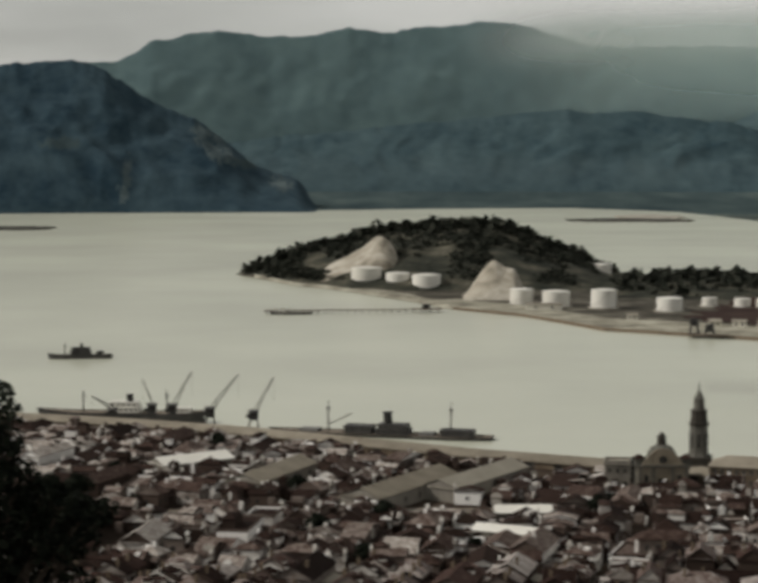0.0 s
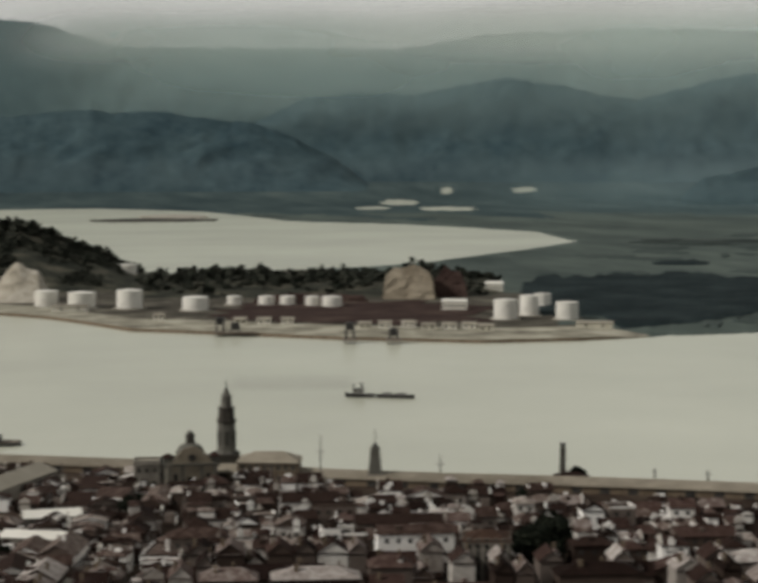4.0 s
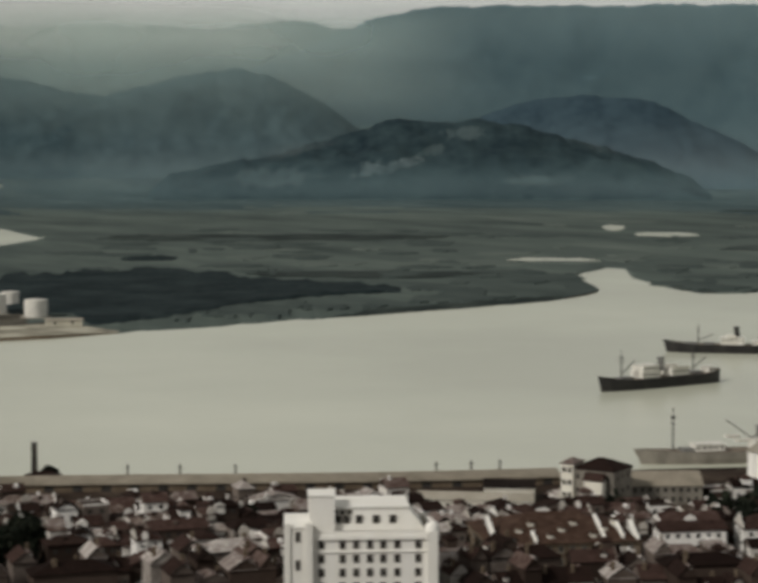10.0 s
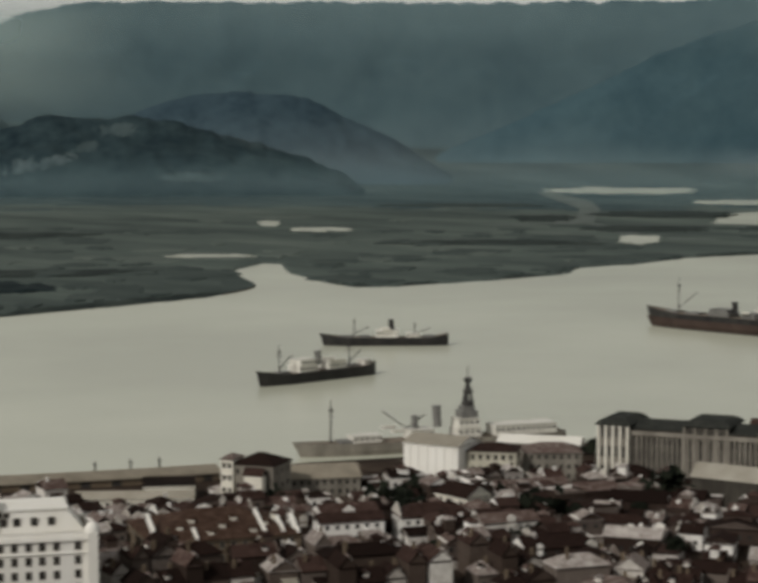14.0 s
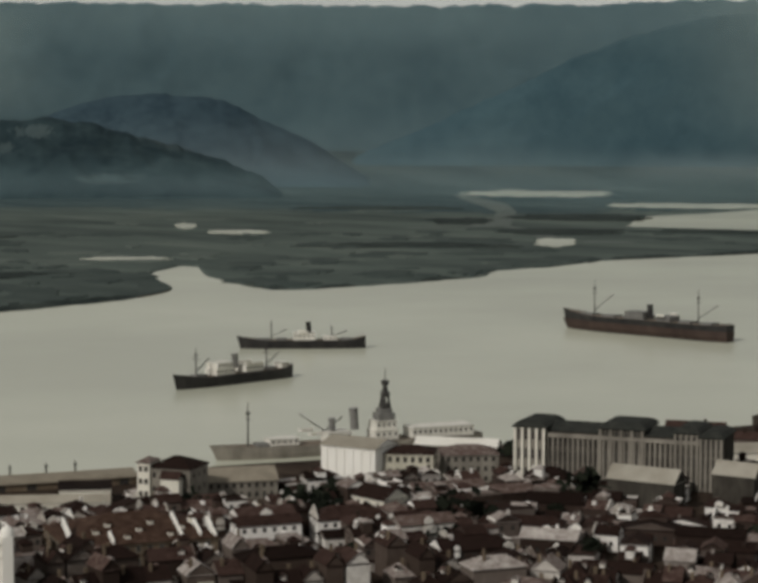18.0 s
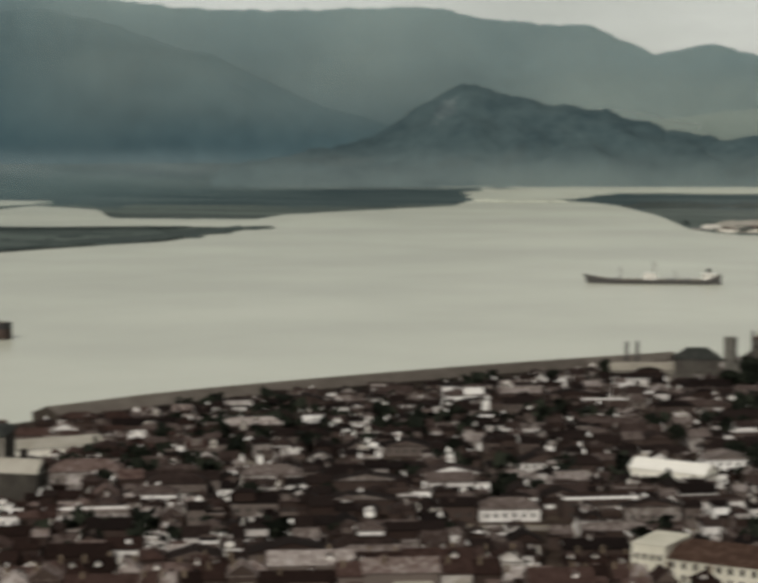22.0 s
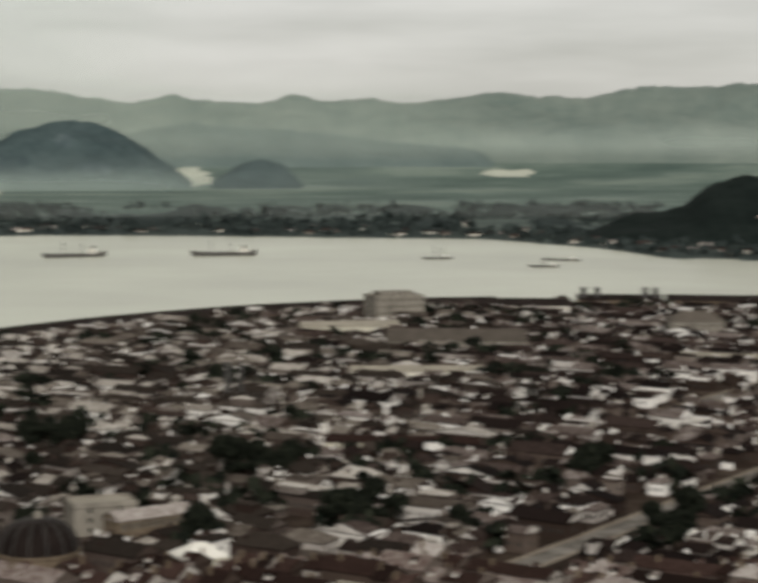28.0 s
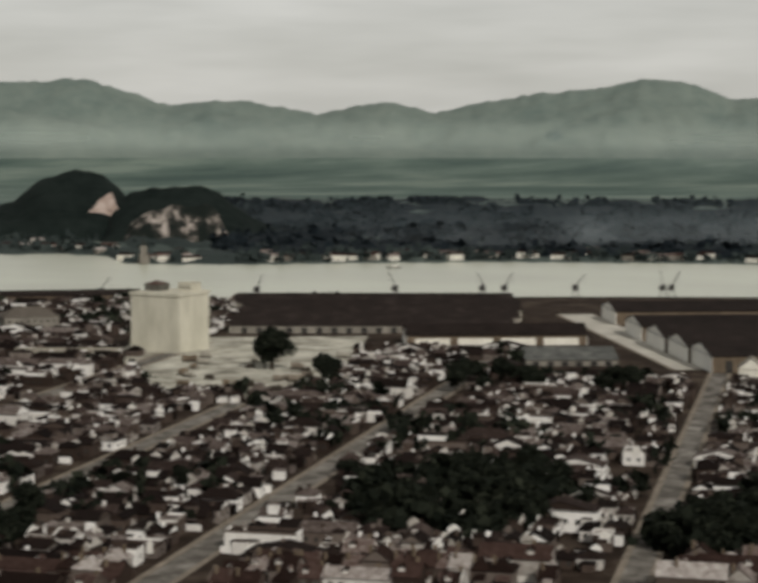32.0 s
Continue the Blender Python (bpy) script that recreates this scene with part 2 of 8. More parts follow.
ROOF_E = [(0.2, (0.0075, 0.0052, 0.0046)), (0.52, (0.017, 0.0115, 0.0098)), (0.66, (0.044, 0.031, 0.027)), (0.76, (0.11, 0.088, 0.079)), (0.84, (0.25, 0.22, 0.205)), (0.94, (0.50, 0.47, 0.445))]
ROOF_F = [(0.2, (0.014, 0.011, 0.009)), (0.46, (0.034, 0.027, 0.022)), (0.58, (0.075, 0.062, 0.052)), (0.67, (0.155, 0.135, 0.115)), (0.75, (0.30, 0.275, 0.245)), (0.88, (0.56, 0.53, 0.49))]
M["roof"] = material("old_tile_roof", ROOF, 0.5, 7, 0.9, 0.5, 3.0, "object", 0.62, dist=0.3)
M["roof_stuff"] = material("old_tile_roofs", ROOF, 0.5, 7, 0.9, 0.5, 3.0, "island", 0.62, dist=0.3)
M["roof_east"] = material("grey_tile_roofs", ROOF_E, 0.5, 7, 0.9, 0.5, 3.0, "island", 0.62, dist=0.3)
M["roof_grey_brown"] = material("grey_brown_tile_roofs", ROOF_F, 0.5, 7, 0.9, 0.5, 3.0, "island", 0.62, dist=0.3)
M["wall_white"] = material("whitewashed_gables", [(0.2, (0.40, 0.37, 0.33)), (0.5, (0.62, 0.59, 0.54)), (0.8, (0.82, 0.80, 0.76))], 0.35, 6, 0.9, 0.15, 2.0, "island", 0.75)
M["red_roof"] = material("red_tile_roof", [(0.3, (0.03129, 0.01806, 0.01338)), (0.5, (0.05765, 0.03461, 0.02536)), (0.7, (0.09472, 0.06169, 0.04649))], 0.4, 7, 0.9, 0.5, 3.0, "none", dist=0.3)
M["wall_dull"] = material("dull_walls", [(0.2, (0.030, 0.020, 0.0165)), (0.47, (0.062, 0.045, 0.038)), (0.63, (0.14, 0.117, 0.104)), (0.72, (0.42, 0.39, 0.365)), (0.84, (0.80, 0.78, 0.745))], 0.35, 6, 0.9, 0.15, 2.0, "island", 0.75)
M["quarry"] = material("quarried_hillside", [(0.44, (0.012, 0.016, 0.014)), (0.53, (0.035, 0.035, 0.031)), (0.58, (0.20, 0.175, 0.155)), (0.68, (0.42, 0.375, 0.34))], 0.05, 5, 0.95, 0.8, 0.25, "none", stretch=(1, 1, 0.45), dist=2)
M["island_ground"] = material("island_earth", [(0.34, (0.034, 0.031, 0.026)), (0.5, (0.072, 0.066, 0.054)), (0.62, (0.14, 0.13, 0.105)), (0.75, (0.22, 0.205, 0.165))], 0.03, 8, 0.95, 0.5, 0.2, "none")
M["roof_west"] = material("west_tile_roofs", ROOF_W, 0.5, 7, 0.9, 0.5, 3.0, "island", 0.5, dist=0.3)
M["tan_roof"] = material("tan_sheet_roof", [(0.3, (0.1733, 0.152, 0.119)), (0.6, (0.2678, 0.238, 0.1901)), (0.8, (0.3518, 0.315, 0.2544))], 0.12, 7, 0.85, 0.2, 1.5, "object", 0.2)
M["grey_roof"] = material("grey_sheet_roof", [(0.32, (0.06, 0.062, 0.058)), (0.5, (0.10, 0.102, 0.096)), (0.68, (0.17, 0.17, 0.158))], 0.16, 7, 0.85, 0.3, 1.5, "none")
M["limewash"] = material("fresh_limewash", [(0.3, (0.80, 0.78, 0.72)), (0.6, (0.86, 0.845, 0.80)), (0.8, (0.89, 0.875, 0.84))], 0.15, 6, 0.85, 0.1, 2.0, "none", stretch=(1, 1, 0.35))
M["dock_road"] = material("pale_dusty_roadway", [(0.3, (0.36, 0.34, 0.30)), (0.55, (0.50, 0.475, 0.42)), (0.8, (0.60, 0.575, 0.52))], 0.05, 7, 0.95, 0.2, 0.4, "none")
M["white"] = material("white_render", [(0.3, (0.66, 0.63, 0.55)), (0.6, (0.78, 0.755, 0.67)), (0.8, (0.83, 0.81, 0.74))], 0.15, 6, 0.85, 0.1, 2.0, "none", stretch=(1, 1, 0.35))
M["cream"] = material("cream_render", [(0.3, (0.45, 0.43, 0.35)), (0.6, (0.60, 0.575, 0.48)), (0.8, (0.68, 0.655, 0.56))], 0.12, 6, 0.85, 0.1, 2.0, "none", stretch=(1, 1, 0.35))
M["grey_stone"] = material("grey_stone", [(0.3, (0.16, 0.145, 0.125)), (0.6, (0.27, 0.25, 0.215)), (0.8, (0.36, 0.335, 0.29))], 0.15, 7, 0.9, 0.2, 2.0, "none", stretch=(1, 1, 0.4))
M["brown_stone"] = material("brown_stone", [(0.3, (0.0963, 0.07425, 0.0528)), (0.6, (0.1712, 0.1337, 0.0968)), (0.8, (0.2461, 0.198, 0.1452))], 0.2, 7, 0.9, 0.2, 2.0, "none", stretch=(1, 1, 0.4))
M["window"] = material("dark_glass", [(0.3, (0.016, 0.016, 0.016)), (0.7, (0.07, 0.066, 0.06))], 0.6, 3, 0.25)
M["pale_roof"] = material("weathered_sheet_roof", [(0.3, (0.22, 0.20, 0.165)), (0.6, (0.32, 0.295, 0.245)), (0.8, (0.40, 0.37, 0.315))], 0.12, 7, 0.8, 0.2, 1.5, "object", 0.25)
M["shed_roof"] = material("brown_sheet_roof", [(0.3, (0.012, 0.009, 0.008)), (0.6, (0.024, 0.018, 0.016)), (0.8, (0.046, 0.036, 0.032))], 0.1, 7, 0.85, 0.2, 1.5, "object", 0.2)
M["drab_roof"] = material("drab_sheet_roof", [(0.3, (0.075, 0.064, 0.054)), (0.6, (0.115, 0.10, 0.085)), (0.8, (0.16, 0.142, 0.12))], 0.12, 7, 0.85, 0.2, 1.5, "object", 0.25)
M["kerb"] = material("worn_pavement", [(0.3, (0.1605, 0.1366, 0.1109)), (0.6, (0.2568, 0.2198, 0.1778)), (0.8, (0.3638, 0.3119, 0.2508))], 0.2, 7, 0.9, 0.2, 1.5, "none")
M["wharf"] = material("wharf_ground", [(0.32, (0.1125, 0.1016, 0.08296)), (0.48, (0.275, 0.2603, 0.2074)), (0.62, (0.45, 0.4318, 0.3538))], 0.035, 8, 0.95, 0.2, 0.4, "none")
M["tank"] = material("white_tank_paint", [(0.3, (0.62, 0.60, 0.54)), (0.6, (0.76, 0.74, 0.68)), (0.85, (0.82, 0.80, 0.75))], 0.08, 6, 0.6, 0.0, None, "object", 0.3, stretch=(1, 1, 0.3))
M["hull_black"] = material("black_hull_paint", [(0.3, (0.012, 0.012, 0.013)), (0.7, (0.04, 0.038, 0.036))], 0.15, 6, 0.5, stretch=(1, 1, 0.3))
M["hull_brown"] = material("rusty_hull_paint", [(0.3, (0.034, 0.022, 0.018)), (0.6, (0.058, 0.04, 0.033)), (0.8, (0.09, 0.066, 0.055))], 0.12, 7, 0.7, stretch=(1, 1, 0.4))
M["ship_white"] = material("ship_white_paint", [(0.3, (0.58, 0.56, 0.50)), (0.7, (0.78, 0.76, 0.70))], 0.2, 6, 0.5)
M["ship_grey"] = material("ship_grey_paint", [(0.3, (0.12, 0.12, 0.115)), (0.7, (0.24, 0.235, 0.22))], 0.2, 6, 0.6)
M["steel"] = material("dark_steel", [(0.3, (0.03, 0.03, 0.03)), (0.7, (0.085, 0.08, 0.075))], 0.4, 6, 0.6)
M["deck"] = material("ship_deck", [(0.3, (0.12, 0.10, 0.08)), (0.7, (0.26, 0.22, 0.18))], 0.3, 6, 0.8)
M["leaf"] = material("tree_leaves", [(0.2, (0.005, 0.007, 0.005)), (0.55, (0.013, 0.016, 0.011)), (0.85, (0.03, 0.034, 0.023))], 0.25, 5, 0.85, source="island", spread=0.5)
M["mangrove"] = material("mangrove_leaves", [(0.3, (0.00864, 0.01447, 0.01605)), (0.5, (0.01728, 0.02639, 0.02832)), (0.7, (0.03168, 0.04511, 0.04626))], 0.02, 8, 0.95, 0.5, 0.12, "none", dist=3)
M["reeds"] = material("dark_reeds", [(0.3, (0.01663, 0.02305, 0.02321)), (0.5, (0.03326, 0.04321, 0.04062)), (0.7, (0.05544, 0.06722, 0.06093))], 0.02, 7, 0.95, 0.4, 0.1, "none")
M["bank_leaf"] = material("bank_tree_leaves", [(0.2, (0.022, 0.030, 0.030)), (0.55, (0.038, 0.049, 0.047)), (0.85, (0.066, 0.079, 0.072))], 0.01, 5, 0.9, source="island", spread=0.15)
M["far_leaf"] = material("far_forest_leaves", [(0.3, (0.005, 0.008, 0.011)), (0.5, (0.012, 0.017, 0.021)), (0.7, (0.027, 0.035, 0.038))], 0.02, 8, 0.9, 0.6, 0.08, "none", dist=4)
M["island_leaf"] = material("island_scrub_leaves", [(0.2, (0.014, 0.017, 0.013)), (0.55, (0.03, 0.033, 0.026)), (0.85, (0.06, 0.06, 0.048))], 0.1, 5, 0.9, source="island", spread=0.4)
M["bark"] = material("tree_bark", [(0.3, (0.03, 0.025, 0.02)), (0.7, (0.09, 0.075, 0.06))], 2.0, 6, 0.95, 0.5, 8)

water_mat = bpy.data.materials.new("estuary_water")
water_mat.use_nodes = True
_n, _l = water_mat.node_tree.nodes, water_mat.node_tree.links
_b = _n["Principled BSDF"]
_b.inputs["Roughness"].default_value, _b.inputs["IOR"].default_value = 0.27, 1.333
_g, _t, _r = _n.new("ShaderNodeNewGeometry"), _n.new("ShaderNodeTexNoise"), _n.new("ShaderNodeValToRGB")
_t.inputs["Scale"].default_value, _t.inputs["Detail"].default_value = 0.004, 6.0
_r.color_ramp.elements[0].position, _r.color_ramp.elements[1].position = 0.35, 0.7
# bright base colour: part of the overcast sky's reflection is put into it
_r.color_ramp.elements[0].color, _r.color_ramp.elements[1].color = (0.515, 0.525, 0.435, 1), (0.62, 0.632, 0.525, 1)
_l.new(_g.outputs["Position"], _t.inputs["Vector"])
_l.new(_t.outputs["Fac"], _r.inputs["Fac"])
_l.new(_r.outputs["Color"], _b.inputs["Base Color"])
_w, _p = _n.new("ShaderNodeTexNoise"), _n.new("ShaderNodeBump")
_w.inputs["Scale"].default_value, _w.inputs["Detail"].default_value = 0.12, 4.0
_p.inputs["Strength"].default_value, _p.inputs["Distance"].default_value = 0.12, 0.5
_l.new(_g.outputs["Position"], _w.inputs["Vector"])
_l.new(_w.outputs["Fac"], _p.inputs["Height"])
_l.new(_p.outputs["Normal"], _b.inputs["Normal"])
M["water"] = water_mat


# ---- geometry helpers ----
class Geo:
    """Collects faces with a material slot each."""

    def __init__(self):
        self.v, self.f, self.s = [], [], []

    def face(self, pts, slot=0):
        k = len(self.v)
        self.v.extend(tuple(p) for p in pts)
        self.f.append(tuple(range(k, k + len(pts))))
        self.s.append(slot)

    def add(self, verts, faces, slot=0):
        k = len(self.v)
        self.v.extend(tuple(p) for p in verts)
        for q in faces:
            self.f.append(tuple(k + i for i in q))
            self.s.append(slot)
        return self

    def box(self, x0, x1, y0, y1, z0, z1, slot=0, bottom=False):
        vs = [(x0, y0, z0), (x1, y0, z0), (x1, y1, z0), (x0, y1, z0), (x0, y0, z1), (x1, y0, z1), (x1, y1, z1), (x0, y1, z1)]
        fs = [(0, 1, 5, 4), (1, 2, 6, 5), (2, 3, 7, 6), (3, 0, 4, 7), (4, 5, 6, 7)]
        if bottom:
            fs.append((3, 2, 1, 0))
        return self.add(vs, fs, slot)

    def tube(self, rings, n=16, slot=0, cx=0.0, cy=0.0, cap=True, turn=0.0):
        """rings: (radius, z) from the bottom up."""
        vs = [(cx + r * math.cos(turn + 2 * math.pi * i / n), cy + r * math.sin(turn + 2 * math.pi * i / n), z) for r, z in rings for i in range(n)]
        fs = [(k * n + i, k * n + (i + 1) % n, (k + 1) * n + (i + 1) % n, (k + 1) * n + i) for k in range(len(rings) - 1) for i in range(n)]
        if cap:
            fs.append(tuple((len(rings) - 1) * n + i for i in range(n)))
        return self.add(vs, fs, slot)

    def bar(self, a, b, r=0.15, slot=0):
        a, b = Vector(a), Vector(b)
        d = (b - a).normalized()
        u = d.cross(Vector((0, 0, 1)) if abs(d.z) < 0.9 else Vector((1, 0, 0))).normalized() * r
        w = d.cross(u).normalized() * r
        ring = [u + w, u - w, -u - w, -u + w]
        vs = [tuple(a + q) for q in ring] + [tuple(b + q) for q in ring]
        return self.add(vs, [(0, 1, 5, 4), (1, 2, 6, 5), (2, 3, 7, 6), (3, 0, 4, 7), (4, 5, 6, 7), (3, 2, 1, 0)], slot)

    def gable_roof(self, x0, x1, y0, y1, z, rise, slot=0, over=0.4, along="x", hip=0.0, thick=0.25):
        """A roof with thickness; along: the ridge's direction."""
        x0, x1, y0, y1 = x0 - over, x1 + over, y0 - over, y1 + over
        if along == "x":
            ym, h = (y0 + y1) / 2, min(hip, (x1 - x0) / 2 - 0.05)
            top = [(x0, y0, z), (x1, y0, z), (x1, y1, z), (x0, y1, z), (x0 + h, ym, z + rise), (x1 - h, ym, z + rise)]
            fs = [(0, 1, 5, 4), (2, 3, 4, 5), (1, 2, 5), (3, 0, 4)]
        else:
            xm, h = (x0 + x1) / 2, min(hip, (y1 - y0) / 2 - 0.05)
            top = [(x0, y0, z), (x1, y0, z), (x1, y1, z), (x0, y1, z), (xm, y0 + h, z + rise), (xm, y1 - h, z + rise)]
            fs = [(1, 2, 5, 4), (3, 0, 4, 5), (0, 1, 4), (2, 3, 5)]
        low = [(p[0], p[1], z - thick) for p in top[:4]]
        k = len(top)
        if hip <= 0:
            fs = fs[:2]
        fs += [(k, k + 1, 1, 0), (k + 1, k + 2, 2, 1), (k + 2, k + 3, 3, 2), (k + 3, k, 0, 3), (k + 3, k + 2, k + 1, k)]
        return self.add(top + low, fs, slot)

    def mansard(self, x0, x1, y0, y1, z, rise, inset, slot=0, over=0.3):
        """A steep roof with a flat top and a projecting eave."""
        a, b, c, d = x0 - over, x1 + over, y0 - over, y1 + over
        rings = [(a, b, c, d, z - 0.4), (a, b, c, d, z), (x0 + inset * 0.35, x1 - inset * 0.35, y0 + inset * 0.35, y1 - inset * 0.35, z + rise * 0.7), (x0 + inset, x1 - inset, y0 + inset, y1 - inset, z + rise)]
        vs = [p for e in rings for p in ((e[0], e[2], e[4]), (e[1], e[2], e[4]), (e[1], e[3], e[4]), (e[0], e[3], e[4]))]
        fs = [(k * 4 + i, k * 4 + (i + 1) % 4, k * 4 + 4 + (i + 1) % 4, k * 4 + 4 + i) for k in range(3) for i in range(4)] + [(12, 13, 14, 15), (3, 2, 1, 0)]
        return self.add(vs, fs, slot)

    def mesh(self, name, mats, smooth=False):
        me = bpy.data.meshes.new(name)
        me.from_pydata(self.v, [], self.f)
        for m in mats if isinstance(mats, (list, tuple)) else [mats]:
            me.materials.append(m)
        me.polygons.foreach_set("material_index", self.s)
        if smooth:
            me.polygons.foreach_set("use_smooth", [True] * len(self.f))
        me.update()
        return me


def at(az, d, z=0.0):
    a = radians(az)
    return Vector((d * math.sin(a), d * math.cos(a), z))


def stand(az, d, z=2.0, turn=0.0):
    """A pose on the ground whose own -y side looks back at the viewpoint; turn: degrees to the left."""
    p = at(az, d, z)
    return pose(p.x, p.y, p.z, 0, 0, -az + turn)


def thing(name, m, label, category, group=""):
    ob = new(name)
    ob.empty_display_size = 1.0
    ob.matrix_world = m
    return tagged(ob, label, category, group)


def part(name, geo, mats, parent, label="", smooth=False, m=None):
    ob = new(name, geo.mesh(name, mats, smooth) if isinstance(geo, Geo) else geo)
    ob.parent = parent
    if m is not None:
        ob.matrix_basis = m
    if label:
        tagged(ob, label)
    return ob


def solo(name, geo, mats, label, category, kind="", m=None, smooth=False, group=""):
    ob = new(name, geo.mesh(name, mats, smooth))
    if m is not None:
        ob.matrix_world = m
    return tagged(ob, label, category, group, kind)


def knots(table, x):
    return float(np.interp(x, [k[0] for k in table], [k[1] for k in table]))

# ---- land and water: heading, distance ----
QUAY = [(-16, 915), (-11.2, 881), (-7.7, 854), (-5.5, 836), (-1.2, 798), (1.7, 769), (4.6, 750), (7.4, 741), (11.4, 719), (14.3, 706), (20, 700), (26, 695),
        (32, 700), (36, 715), (41, 735), (45.5, 768), (52.5, 831), (57.2, 886), (61.2, 921), (64.3, 957), (68.6, 1003), (72.2, 1050), (77, 1120), (80.8, 1208),
        (85, 1292), (89.3, 1354), (95, 1404), (103, 1408), (110, 1414), (122.7, 1451), (140, 1490)]
NEAR = [(-30, 1830), (-4.25, 1830), (-4.15, 1822), (-2.64, 1692), (-1.35, 1635), (0.95, 1511), (2.1, 1445), (4.25, 1388), (6.67, 1287), (9.2, 1259), (12.8, 1221), (17.1, 1201),
        (20, 1220), (22.2, 1252), (24.8, 1282), (27, 1326), (29, 1353), (31.9, 1415), (34.7, 1486), (35.4, 1524), (35.5, 1760), (35.7, 1800), (36.05, 1840), (36.4, 1882), (37.0, 1870), (37.16, 1750),
        (38.4, 1624), (39.2, 1583), (40.4, 1589), (43.2, 1657), (45.5, 1739), (45.7, 1816), (47.5, 1878), (48.9, 1978), (52.4, 2090), (56.1, 2234), (57.3, 2279), (60.0, 2610),
        (60.1, 2640), (69, 2640), (73, 2100), (95, 1800), (104, 1620), (140, 1620)]
MID = [(-30, 1830), (-4.25, 1830), (-4.15, 1846), (-2.64, 1850), (5.95, 1823), (7.67, 1813), (9.66, 1874), (12.8, 1918), (14.5, 1971), (15.7, 2035), (16.8, 2123), (18.5, 2271),
       (19.82, 2440), (35, 2500), (49.7, 2750), (53.6, 2674), (56.2, 2600), (57.3, 2566), (58.7, 2608), (60.1, 2640), (69, 2640), (73, 2100), (95, 1800), (104, 1620), (140, 1620)]
FAR = [(-30, 3500), (-11, 3509), (-6.9, 3467), (-2.2, 3539), (1.7, 3639), (5.7, 3690), (8.8, 3504), (11.4, 3063), (15, 2932), (17.1, 2802), (18.7, 2701),
       (19.82, 2440), (35, 2500), (49.7, 2750), (49.9, 3096), (51.9, 3243), (53.5, 3461), (55.3, 3275), (55.7, 2929), (59.9, 2866), (60.8, 3031), (64.1, 3270), (65.8, 3398), (66.3, 3690),
       (69.05, 3690), (70.0, 3560), (70.7, 3409), (71.3, 3200), (71.86, 2996), (72.3, 2780), (72.7, 2609), (73.4, 2500), (74.2, 2448), (76.8, 2410), (81.8, 2440), (85.2, 2412), (89, 2370), (90.7, 2349), (95, 2318),
       (98.5, 2131), (100.5, 1972), (102, 1976), (103.5, 1931), (104, 1824), (107.5, 1794), (110.3, 1810), (114.6, 1834), (120.3, 1835), (140, 1800)]


def plain(d):
    """Height of the far plain, which rises gently towards the mountains."""
    if d < 3700:
        return 1.2
    s = (d - 3700) * 1100 / max(1100 - (d - 3700), 8.0)
    return 1.2 + 125 * (1 - d / (s + 3700))


def wobble(az, k, amp):
    return amp * (noise.noise((az * 1.7, k, 3.1)) + 0.5 * noise.noise((az * 5.3, k, 7.7)) + 0.3 * noise.noise((az * 14.0, k, 1.7)))


